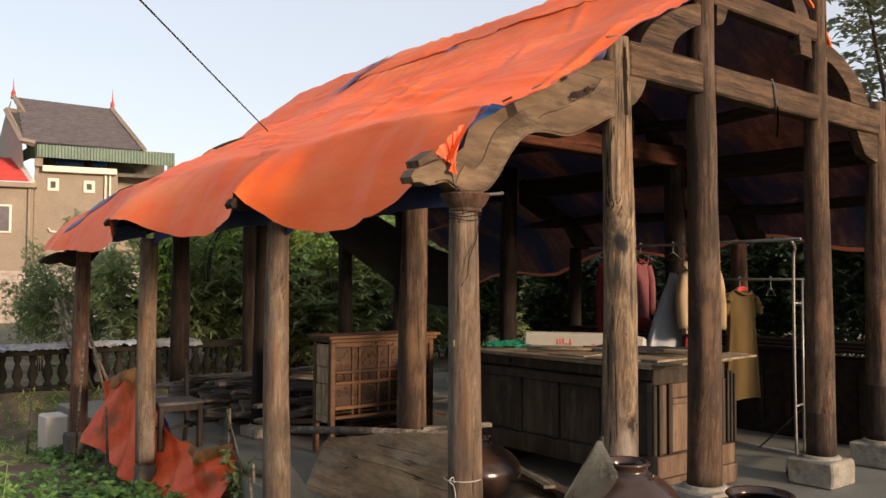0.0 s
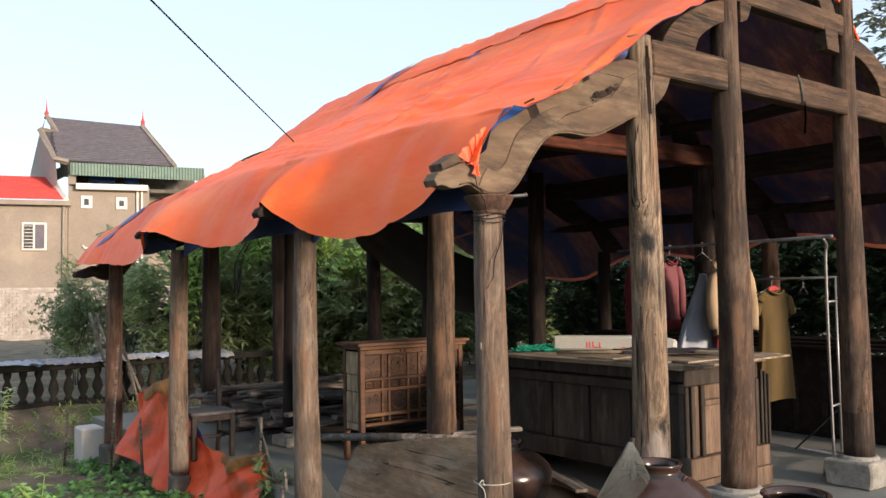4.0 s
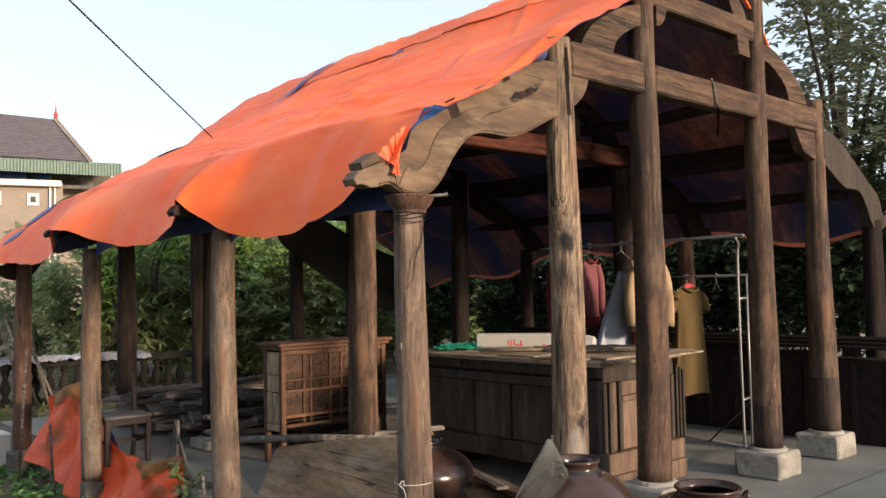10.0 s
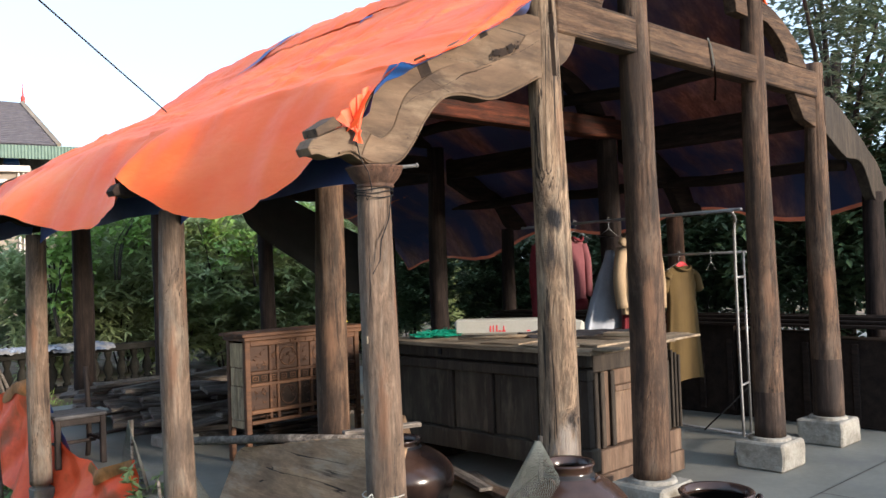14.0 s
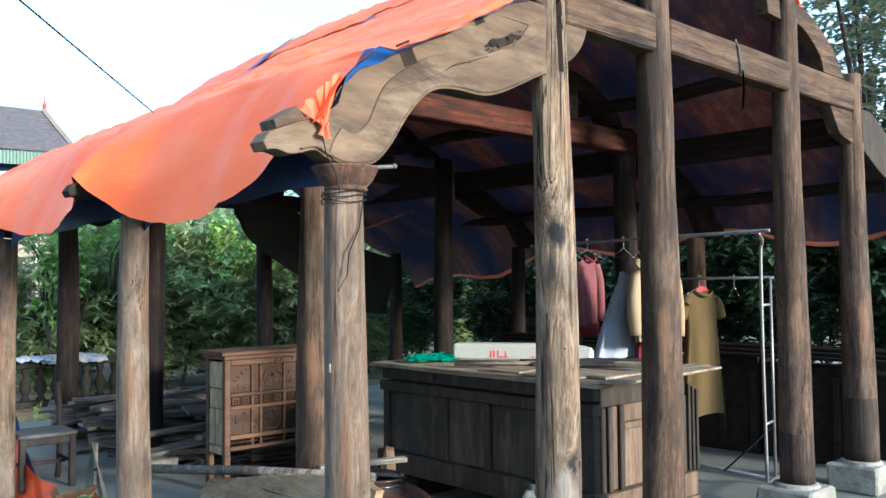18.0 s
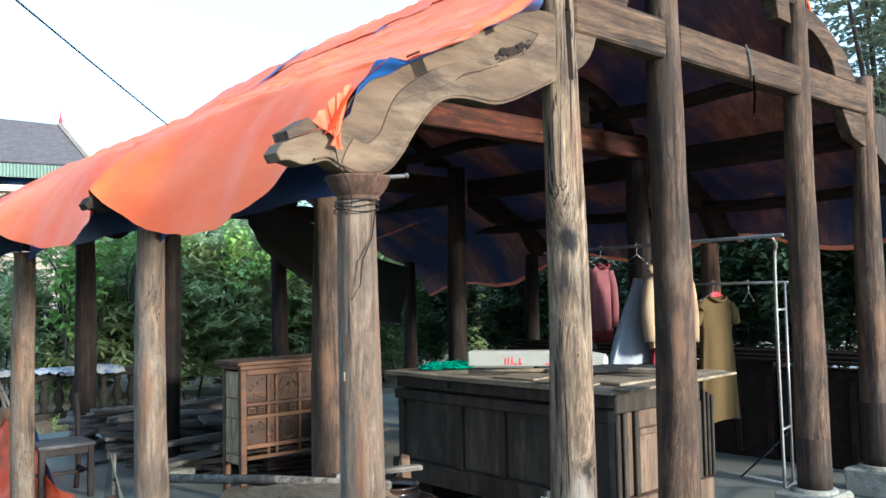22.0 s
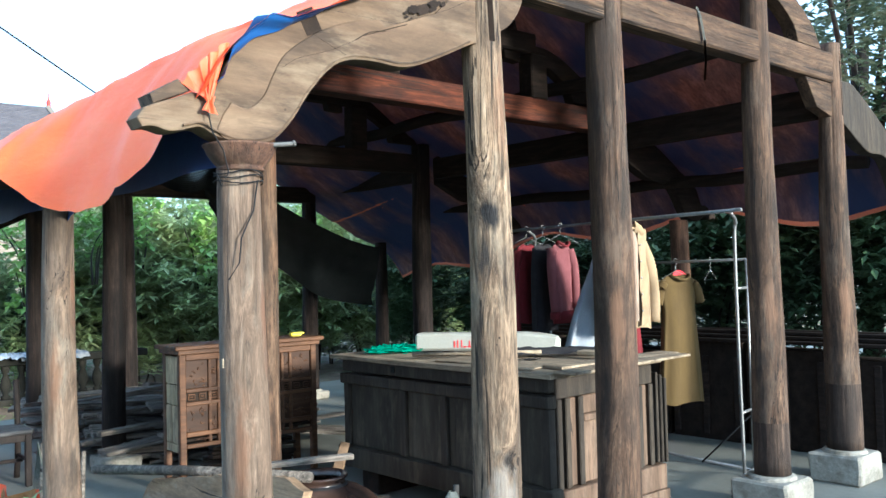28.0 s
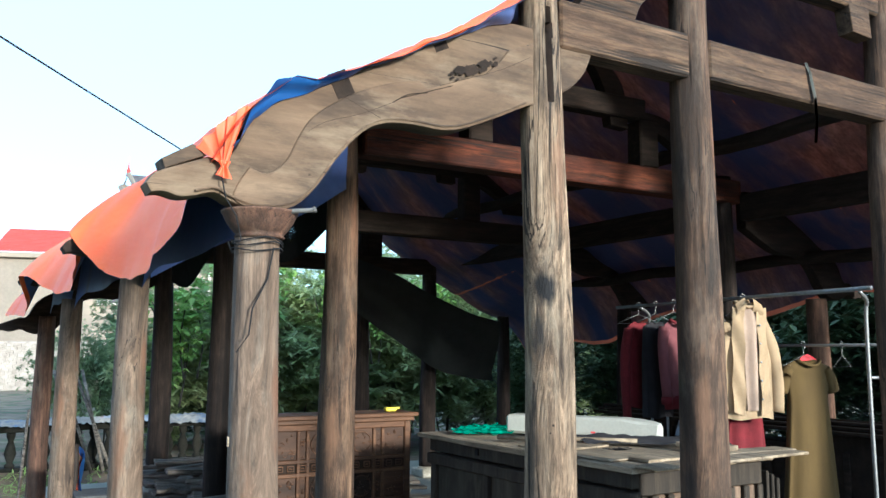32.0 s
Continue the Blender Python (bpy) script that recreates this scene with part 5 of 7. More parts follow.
# ---- the chest with boards on it ----
def chest():
    root = thing("wooden_chest", "large dark panelled wooden chest with a plinth, worn and stained", "chest", (2.8, 1.47, 0.0))
    X0, X1, Y0, Y1 = 2.28, 3.28, 0.47, 2.53

    def b(name, lo, hi, mat, label="", bev=0.006):
        bm = bmesh.new()
        box(bm, lo, hi, bev)
        return part(name, bm, mat, root, label)
    b("carcass", (X0 + 0.05, Y0 + 0.05, 0.2), (X1 - 0.03, Y1 - 0.03, 0.98), chest_frame)
    b("plinth_board", (X0 - 0.05, Y0 - 0.05, 0.2), (X0 + 0.06, Y1 + 0.02, 0.35), chest_mat, "worn grey brown plinth board")
    b("plinth_board", (X0 + 0.061, Y0 - 0.06, 0.02), (X1 + 0.1, Y0 + 0.05, 0.17), panel_light, "worn grey brown plinth board")
    b("plinth_board", (X0 + 0.061, Y0 - 0.045, 0.172), (X1 + 0.09, Y0 + 0.05, 0.33), panel_light, "worn grey brown plinth board")
    b("foot", (X0 + 0.08, Y1 - 0.3, 0.0), (X1 - 0.1, Y1 - 0.1, 0.199), bench_dark)
    b("foot", (X0 + 0.08, Y0 + 0.1, 0.0), (X1 - 0.1, Y0 + 0.3, 0.199), bench_dark)
    # front frame facing the garden
    b("top_rail", (X0 - 0.012, Y0 - 0.01, 0.90), (X0 + 0.05, Y1, 0.99), chest_frame)
    b("rail", (X0 - 0.03, Y0 - 0.02, 0.81), (X0 + 0.05, Y1 + 0.01, 0.885), chest_frame)
    for y in (Y0, 0.93, 1.36, 1.79, 2.46):
        b("stile", (X0 - 0.015, y - 0.01, 0.35), (X0 + 0.05, y + 0.055, 0.81), chest_frame)
    for y0, y1 in ((Y0 + 0.056, 0.92), (0.986, 1.35), (1.416, 1.78), (1.846, 2.45)):
        b("panel", (X0 + 0.012, y0, 0.352), (X0 + 0.04, y1, 0.808), chest_mat)
    b("keyhole_plate", (X0 - 0.022, 1.885, 0.925), (X0 - 0.01, 1.925, 0.968), wire_mat, "dark lock plate")
    # gable side with narrow upright panels
    b("top_rail", (X0 + 0.051, Y0 - 0.012, 0.86), (X1, Y0 + 0.05, 0.985), chest_frame)
    for x in (X0 + 0.055, 2.41, 2.53, 3.0, 3.12, X1 - 0.045):
        b("stile", (x, Y0 - 0.02, 0.332), (x + 0.045, Y0 + 0.05, 0.858), chest_frame)
    for x0, x1, z0, z1 in ((2.457, 2.528, 0.335, 0.855), (2.577, 2.998, 0.335, 0.70), (2.577, 2.998, 0.745, 0.855), (3.047, 3.118, 0.335, 0.855), (3.167, 3.233, 0.335, 0.855)):
        b("panel", (x0, Y0 + 0.004, z0), (x1, Y0 + 0.03, z1), panel_light, "reddish brown panel")
    b("rail", (2.577, Y0 - 0.018, 0.702), (2.998, Y0 + 0.045, 0.743), panel_light)
    for k in range(3):
        x = X1 + 0.02 + 0.03 * k
        b("loose_frame", (x, Y0 - 0.03 - 0.012 * k, 0.34), (x + 0.022, Y0 + 0.4, 0.93 - 0.02 * k), chest_frame, "dark loose frame leaning on the chest")
    return root


chest()


def board(lo, hi, rz=0.0, mat=None, label="pale sawn board lying on the chest", name="loose_board", tilt=0.0):
    """A single board, turned about its middle."""
    c = Vector([(a + b) / 2 for a, b in zip(lo, hi)])
    h = [(b - a) / 2 for a, b in zip(lo, hi)]
    bm = bmesh.new()
    box(bm, (-h[0], -h[1], 0), (h[0], h[1], 2 * h[2]), 0.003)
    bmesh.ops.subdivide_edges(bm, edges=[e for e in bm.edges if e.calc_length() > 0.3], cuts=5)
    for v in bm.verts:
        v.co.z += 0.004 * wave(v.co.x * 3 + c.x, v.co.y * 3 + c.y, 1)
    ob = new(name, mesh_of(name, bm, mat or board_mat))
    ob.matrix_basis = pose(c.x, c.y, lo[2], 0, tilt, rz)
    return tagged(ob, label, "board", "loose boards")


board((2.2, 0.38, 0.992), (2.62, 2.6, 1.022), 0, None, "pale wide top board of the chest")
board((2.63, 0.4, 0.992), (3, 2.58, 1.02), 0, None, "pale wide top board of the chest")
board((3.01, 0.42, 0.992), (3.34, 2.56, 1.02), 0, None, "pale wide top board of the chest")
board((2.22, 0.26, 1.026), (3.5, 0.42, 1.042), 4, None, "thin pale board sticking out over the chest's end")
board((2.4, 0.44, 1.026), (3.55, 0.6, 1.044), -2, None, "thin pale board sticking out over the chest's end")
board((2.3, 1.15, 1.024), (2.75, 1.5, 1.036), 8, None, "thin square board on the chest")
board((2.25, 0.62, 1.026), (2.72, 1.05, 1.036), 3, None, "thin square board on the chest")
board((3.02, 0.5, 1.046), (3.12, 0.85, 1.075), 12, None, "short block of wood on the boards")
# the long stick with a rounded end
bm = bmesh.new()
tube(bm, [(2.34, 1.77, 1.065), (2.93, 1.1, 1.07)], 0.03, 8)
for v in bm.verts:
    v.co.z = 1.05 + (v.co.z - 1.067) * 0.55 + 0.004
single("wooden_lath", bm, board_mat, "pale wooden lath with a rounded end lying on the chest", "lath", (2.63, 1.43, 1.04), shade=True)
bm = bmesh.new()
rng = random.Random(4)
for k in range(12):
    a = rng.uniform(0, 6.28)
    p = Vector((2.62 + rng.uniform(-0.05, 0.05), 0.92 + rng.uniform(-0.05, 0.05), 1.042))
    tube(bm, [p, p + Vector((0.05 * math.cos(a), 0.05 * math.sin(a), 0.008))], 0.003, 5)
single("wire_scraps", bm, wire_mat, "small heap of dark wire scraps on the boards", "wire", (2.62, 0.92, 1.04))


def foam_box():
    root = thing("foam_block", "long white foam block with red printing and a broken end", "foam block", (3.03, 1.74, 1.03), -56.5)
    bm = bmesh.new()
    box(bm, (-0.535, -0.09, 0.005), (0.535, 0.09, 0.135), 0.018)
    bmesh.ops.subdivide_edges(bm, edges=[e for e in bm.edges if e.calc_length() > 0.1], cuts=8, use_grid_fill=True)
    for v in bm.verts:
        if v.co.x > 0.3:
            k = (v.co.x - 0.3) / 0.24
            v.co.z += k * (0.02 * wave(v.co.x * 9, v.co.y * 9, v.co.z * 9) - 0.03)
            v.co.x += 0.05 * k * wave(v.co.y * 14, v.co.z * 14, 2)
    part("block", bm, foam_mat, root, "", False, True)
    for k, (x, w, h) in enumerate(((-0.225, 0.012, 0.05), (-0.2, 0.01, 0.055), (-0.17, 0.01, 0.055), (-0.145, 0.022, 0.012), (-0.11, 0.028, 0.012), (-0.11, 0.01, 0.05), (0.1, 0.03, 0.012))):
        bm = bmesh.new()
        box(bm, (x - w / 2, -0.0925, 0.03), (x + w / 2, -0.0895, 0.03 + h), 0)
        part("printed_bar", bm, red_paint, root, "red printed bar", False, True)
    return root


foam_box()
bm = bmesh.new()
grid(bm, lambda u, v: Vector((2.72 + 0.65 * u - 0.05 * v, 1.52 - 0.62 * u - 0.22 * v, 1.045 + 0.055 * math.sin(math.pi * v) * (0.6 + 0.5 * wave(u * 5, v * 5, 3)) + 0.02 * wave(u * 9, v * 9, 1))), 26, 10)
single("black_bag", bm, cloth_black, "crumpled black plastic sheet beside the foam block", "plastic sheet", (3.0, 1.15, 1.03), shade=True)
bm = bmesh.new()
rng = random.Random(9)
for k in range(110):
    a, r = rng.uniform(0, 6.28), 0.2 * math.sqrt(rng.random())
    p = Vector((2.58 + r * math.cos(a) * 1.1, 2.26 + 0.8 * r * math.sin(a), 1.03))
    pts = [p + Vector((rng.uniform(-0.07, 0.07), rng.uniform(-0.07, 0.07), rng.uniform(0, 0.08) * (1 - r * 3))) for _ in range(4)]
    tube(bm, curve_through(pts, 3), 0.0025, 4)
single("green_net", bm, green_net, "small heap of tangled bright green net on the chest", "net", (2.58, 2.26, 1.02))

# ---- the carved bench cabinet ----
def carved(bm, x0, x1, z0, z1, y, seed, ring=False):
    """Low carved relief inside a panel: scrolls, leaves and a rim."""
    rng = random.Random(seed)
    cx, cz, w, h = (x0 + x1) / 2, (z0 + z1) / 2, (x1 - x0) / 2 - 0.012, (z1 - z0) / 2 - 0.012
    if ring:
        r = min(w, h)
        tube(bm, [(cx + r * math.cos(a / 20 * 2 * math.pi), y, cz + r * math.sin(a / 20 * 2 * math.pi)) for a in range(21)], 0.006, 6)
    n = max(6, int(1800 * w * h))
    for _ in range(n):
        px, pz, a = cx + w * rng.uniform(-0.9, 0.9), cz + h * rng.uniform(-0.9, 0.9), rng.uniform(0, 6.28)
        r = rng.uniform(0.012, 0.026)
        tube(bm, [(px + r * t * math.cos(a + 3.5 * t), y, pz + r * t * math.sin(a + 3.5 * t)) for t in (0.2, 0.45, 0.7, 1.0)], 0.0065, 5, 0.5)


def bench():
    root = thing("carved_cabinet", "carved brown wooden altar cabinet with grey side boards and open legs", "cabinet", (1.33, 3.32, 0.0), -1)
    W, D, Z0, Z1 = 1.2, 0.33, 0.36, 1.05

    def b(name, lo, hi, mat, label="", bev=0.005, parent=None):
        bm = bmesh.new()
        box(bm, lo, hi, bev)
        return part(name, bm, mat, parent or root, label, False, True)
    b("top", (-0.05, -0.05, 1.085), (W + 0.05, D + 0.04, 1.115), bench_mat)
    b("cornice", (-0.02, -0.03, 1.05), (W + 0.02, D + 0.02, 1.084), bench_mat)
    # back and shelf near black: the inside's shade is put into their colour
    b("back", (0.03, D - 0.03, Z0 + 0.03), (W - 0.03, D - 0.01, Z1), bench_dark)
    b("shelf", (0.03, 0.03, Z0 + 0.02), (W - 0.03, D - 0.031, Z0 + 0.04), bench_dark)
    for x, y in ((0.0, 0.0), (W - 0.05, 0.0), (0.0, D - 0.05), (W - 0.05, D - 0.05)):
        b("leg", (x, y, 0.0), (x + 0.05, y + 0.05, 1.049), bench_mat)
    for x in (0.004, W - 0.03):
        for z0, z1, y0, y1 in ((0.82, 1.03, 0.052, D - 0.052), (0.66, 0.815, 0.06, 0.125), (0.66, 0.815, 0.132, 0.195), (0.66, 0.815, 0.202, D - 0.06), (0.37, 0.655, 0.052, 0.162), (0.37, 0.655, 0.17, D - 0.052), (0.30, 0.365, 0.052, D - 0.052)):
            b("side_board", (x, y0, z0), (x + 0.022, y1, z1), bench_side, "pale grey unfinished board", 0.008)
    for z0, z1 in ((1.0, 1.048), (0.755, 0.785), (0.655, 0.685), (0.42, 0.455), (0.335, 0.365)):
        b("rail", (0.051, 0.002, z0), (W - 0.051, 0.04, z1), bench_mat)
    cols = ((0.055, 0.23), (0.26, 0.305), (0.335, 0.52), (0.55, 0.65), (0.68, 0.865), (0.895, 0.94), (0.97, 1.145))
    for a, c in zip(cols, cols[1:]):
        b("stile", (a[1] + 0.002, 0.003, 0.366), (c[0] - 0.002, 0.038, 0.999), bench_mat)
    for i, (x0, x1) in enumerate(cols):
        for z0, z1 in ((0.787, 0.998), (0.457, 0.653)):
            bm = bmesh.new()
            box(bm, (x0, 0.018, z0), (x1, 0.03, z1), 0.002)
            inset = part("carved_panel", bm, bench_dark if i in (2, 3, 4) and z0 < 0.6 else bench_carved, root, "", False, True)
            bm = bmesh.new()
            carved(bm, x0, x1, z0, z1, 0.016, i * 7 + int(z0 * 100), ring=(i in (2, 4)))
            tagged(part("carving", bm, bench_mat if i not in (2, 3, 4) or z0 > 0.6 else bench_carved, inset, "", True, True), kind="stuff")
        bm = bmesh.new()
        # a solid dark board stands for the shade in the pierced openings
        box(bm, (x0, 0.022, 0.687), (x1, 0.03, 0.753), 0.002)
        fret = part("fretwork_panel", bm, bench_dark, root, "strip with the shade of its openings painted dark", False, True)
        bm = bmesh.new()
        w = (x1 - x0)
        for k in range(max(1, int(w / 0.07))):
            cx = x0 + w * (k + 0.5) / max(1, int(w / 0.07))
            for sx, sz, ex, ez in ((-0.025, -0.02, 0.025, -0.02), (0.025, -0.02, 0.025, 0.02), (0.025, 0.02, -0.025, 0.02), (-0.025, 0.02, -0.025, -0.02), (-0.012, 0, 0.012, 0)):
                tube(bm, [(cx + sx, 0.014, 0.72 + sz), (cx + ex, 0.014, 0.72 + ez)], 0.005, 5)
        tagged(part("fret", bm, bench_mat, fret, "", False, True), kind="stuff")
    bm = bmesh.new()
    carved(bm, 0.42, 0.8, 1.002, 1.046, -0.001, 77)
    part("crest_carving", bm, bench_mat, root, "", True, True)
    bm = bmesh.new()
    carved(bm, 0.1, 0.26, 0.372, 0.415, 0.0, 78)
    part("apron_carving", bm, bench_mat, root, "", True, True)
    return root


bench()
bm = bmesh.new()
box(bm, (2.36, 3.4, 1.118), (2.46, 3.46, 1.15), 0.012)
box(bm, (2.44, 3.41, 1.135), (2.49, 3.44, 1.15), 0.006)
single("yellow_tool", bm, yellow_mat, "small yellow plastic tool on top of the cabinet", "tool", (2.42, 3.43, 1.118))

# ---- clothes rack ----
def rack():
    root = thing("clothes_rack", "grey steel double clothes rack on the concrete floor", "clothes rack", (4.35, 1.1, 0.0))
    def t(name, pts, r, mat=steel, label=""):
        bm = bmesh.new()
        tube(bm, pts, r, 10)
        return part(name, bm, mat, root, label, True)
    t("upper_bar", [(4.01, 0.19, 2.0), (4.34, 2.8, 2.0)], 0.014)
    t("lower_bar", [(4.47, 0.40, 1.66), (4.85, 2.1, 1.66)], 0.011)
    for dy, dx in ((0.0, 0.0), (2.2, 0.28)):
        t("upright", curve_through([(4.26 + dx, 0.38 + dy, 0.09), (4.24 + dx, 0.38 + dy, 1.0), (4.22 + dx, 0.37 + dy, 1.8), (4.19 + dx, 0.34 + dy, 1.93), (4.06 + dx, 0.3 + dy, 1.985)], 5), 0.0125)
        t("upright", [(4.47 + dx, 0.42 + dy, 0.09), (4.46 + dx, 0.42 + dy, 1.66)], 0.011)
        for z in (0.55, 1.45):
            t("rung", [(4.25 + dx, 0.38 + dy, z), (4.46 + dx, 0.42 + dy, z)], 0.01)
        t("foot", curve_through([(3.95 + dx, 0.3 + dy, 0.02), (3.98 + dx, 0.31 + dy, 0.07), (4.06 + dx, 0.33 + dy, 0.1), (4.6 + dx, 0.45 + dy, 0.1), (4.68 + dx, 0.46 + dy, 0.02)], 4), 0.015)
    t("base_rail", [(4.46, 0.42, 0.1), (4.74, 2.62, 0.1)], 0.012)
    t("brace", [(4.46, 0.85, 0.1), (4.46, 0.43, 0.5)], 0.007, wire_mat, "dark thin brace")
    return root


rack()


def hanger(x, y, z, rz):
    root = thing("clothes_hanger", "thin wire clothes hanger on the rack", "clothes hanger", (x, y, z), rz, "clothes hangers")
    bm = bmesh.new()
    tube(bm, curve_through([(-0.02, 0, 0.0), (-0.01, 0, 0.025), (0.012, 0, 0.025), (0.02, 0, 0.0), (0.0, 0, -0.03), (0.0, 0, -0.07)], 4), 0.0025, 5)
    part("hook", bm, steel, root, "", True, True)
    bm = bmesh.new()
    tube(bm, [(0, 0, -0.07), (0.19, 0, -0.15), (-0.19, 0, -0.15), (0, 0, -0.07)], 0.0025, 5)
    part("shoulder_wire", bm, steel, root, "", True, True)
    return root


def garment(name, label, category, loc, rz, rows, thick, mat, sleeves=(), folds=0.02, collar=None, extra=None):
    """Clothing on a hanger: rows of (height, left, right), a rounded section with hanging folds, and sleeves as tapered tubes."""
    root = thing(name, label, category, loc, rz)
    bm = bmesh.new()
    zs = [r[0] for r in rows]
    seg, n = 36, 26
    rings = []
    for i in range(n + 1):
        z = zs[0] + (zs[-1] - zs[0]) * i / n
        l = float(np.interp(-z, [-q for q in zs], [r[1] for r in rows]))
        r = float(np.interp(-z, [-q for q in zs], [r[2] for r in rows]))
        d = i / n
        ring = []
        for k in range(seg):
            a = 2 * math.pi * k / seg
            cx, hw = (l + r) / 2, (r - l) / 2
            f = 1 + folds * 8 * d * math.sin(a * 5 + 2 * math.sin(z * 3)) * 0.3
            th = thick * (0.45 + 0.55 * min(1.0, d * 3)) * f
            ring.append(bm.verts.new((cx + hw * math.copysign(abs(math.cos(a)) ** 0.7, math.cos(a)), th * math.copysign(abs(math.sin(a)) ** 0.8, math.sin(a)) + 0.012 * d * math.sin(cx * 9 + a * 7), z + 0.008 * math.sin(a * 4))))
        rings.append(ring)
    for a, b in zip(rings, rings[1:]):
        for k in range(seg):
            bm.faces.new((a[k], a[(k + 1) % seg], b[(k + 1) % seg], b[k]))
    bm.faces.new(rings[0])
    part("body", bm, mat, root, "", True, True)
    for pts, r0, r1 in sleeves:
        bm = bmesh.new()
        tube(bm, curve_through(pts, 5), r0, 14, r1 / r0)
        for v in bm.verts:
            v.co += Vector((1, 1, 1)) * 0.008 * wave(v.co.x * 9, v.co.y * 9, v.co.z * 9)
        part("sleeve", bm, mat, root, "", True, True)
    if collar:
        c, r, cm = collar
        bm = bmesh.new()
        tube(bm, [(c[0] + r * math.cos(a / 16 * 2 * math.pi), c[1] + 0.5 * r * math.sin(a / 16 * 2 * math.pi), c[2] + 0.02 * math.cos(a / 16 * 2 * math.pi * 2)) for a in range(17)], 0.012, 6)
        part("collar", bm, cm, root, "", True, True)
    return root


FACE = -13
garment("long_dress", "olive yellow long jersey dress on a wire hanger", "dress", (4.7, 1.17, 1.52), FACE,
        [(0.03, -0.1, 0.1), (-0.005, -0.19, 0.19), (-0.06, -0.195, 0.195), (-0.25, -0.17, 0.165), (-0.5, -0.19, 0.185), (-1.02, -0.235, 0.23)], 0.06, cloth_olive,
        (([(0.16, 0, -0.03), (0.2, 0, -0.09), (0.235, 0.01, -0.2)], 0.042, 0.05), ([(-0.16, 0, -0.03), (-0.2, 0, -0.09), (-0.23, 0.01, -0.2)], 0.042, 0.05)), 0.05, ((0.0, -0.02, 0.012), 0.1, cloth_olive))
dr = bpy.data.objects["long_dress"]
bm = bmesh.new()
grid(bm, lambda u, v: Vector((-0.085 + 0.17 * u, -0.022 + 0.01 * math.sin(3 * u), 0.075 - 0.075 * v - 0.05 * (2 * u - 1) ** 2 * (1 - v))), 10, 4)
part("neck_lining", bm, bright_red, dr, "bright red cloth inside the neck", True, True)
hanger(4.66, 1.16, 1.66, FACE)
hanger(4.56, 0.78, 1.66, FACE + 30)
garment("quilted_jacket", "cream quilted jacket hanging open with a pale pink lining", "jacket", (4.15, 1.27, 1.9), FACE - 4,
        [(0.08, -0.05, 0.05), (0.03, -0.085, 0.085), (-0.08, -0.14, 0.15), (-0.28, -0.19, 0.2), (-0.5, -0.19, 0.2), (-0.76, -0.19, 0.2)], 0.06, cloth_cream,
        (([(-0.11, 0, -0.06), (-0.2, -0.01, -0.26), (-0.25, -0.04, -0.5), (-0.24, -0.06, -0.7)], 0.058, 0.05), ([(0.12, 0, -0.06), (0.21, 0.0, -0.26), (0.255, 0.01, -0.5), (0.245, 0.0, -0.72)], 0.058, 0.05)), 0.05, ((0.0, -0.03, 0.05), 0.085, cloth_cream))
jk = bpy.data.objects["quilted_jacket"]
bm = bmesh.new()
grid(bm, lambda u, v: Vector((-0.06 + 0.12 * u * (1 - 0.3 * v) + 0.02 * v, -0.074 + 0.012 * math.sin(u * 6) + 0.03 * max(0, 0.15 - v) * 5, 0.02 - 0.72 * v)), 8, 16)
part("lining", bm, cloth_lining, jk, "pale pink lining", True, True)
for sx in (-1, 1):
    bm = bmesh.new()
    grid(bm, lambda u, v: Vector((sx * (0.05 + 0.085 * u + 0.015 * v), -0.09 + 0.02 * u + 0.01 * math.sin(v * 14 + 4 * u), 0.0 - 0.74 * v + 0.03 * u)), 6, 20)
    part("front_edge", bm, cloth_cream, jk, "", True, True)
    bm = bmesh.new()
    grid(bm, lambda u, v: Vector((sx * (0.03 + 0.075 * u), -0.045 - 0.04 * math.sin(math.pi * min(1.0, v + 0.2)) - 0.02 * v, 0.1 - 0.13 * v - 0.05 * u)), 6, 6)
    part("collar_flap", bm, cloth_cream, jk, "", True, True)
for k in range(5):
    bm = bmesh.new()
    lathe(bm, [(0.004, 0), (0.009, 0.003), (0.004, 0.006)], 10, 0, Matrix.Translation((0.068, -0.094, -0.1 - 0.13 * k)) @ pose(0, 0, 0, 90, 0, 0))
    part("button", bm, steel, jk, "", True, True)
garment("white_petticoat", "white thin skirt hanging from the rack", "skirt", (4.19, 1.6, 1.72), FACE,
        [(0.0, -0.03, 0.03), (-0.1, -0.06, 0.05), (-0.25, -0.14, 0.1), (-0.48, -0.25, 0.17), (-0.72, -0.33, 0.26)], 0.08, cloth_white, (), 0.09)
garment("pink_sweater", "dusty pink knitted sweater with dark red cuffs", "sweater", (4.25, 2.04, 1.82), FACE + 13,
        [(0.03, -0.06, 0.06), (0.0, -0.12, 0.12), (-0.2, -0.13, 0.13), (-0.56, -0.12, 0.13)], 0.035, cloth_pink,
        (([(-0.11, 0, -0.02), (-0.15, -0.02, -0.2), (-0.14, -0.04, -0.56)], 0.045, 0.036), ([(0.11, 0, -0.02), (0.15, -0.02, -0.2), (0.15, -0.03, -0.53)], 0.045, 0.036)), 0.03, ((0.0, -0.03, 0.025), 0.07, cloth_red))
pk = bpy.data.objects["pink_sweater"]
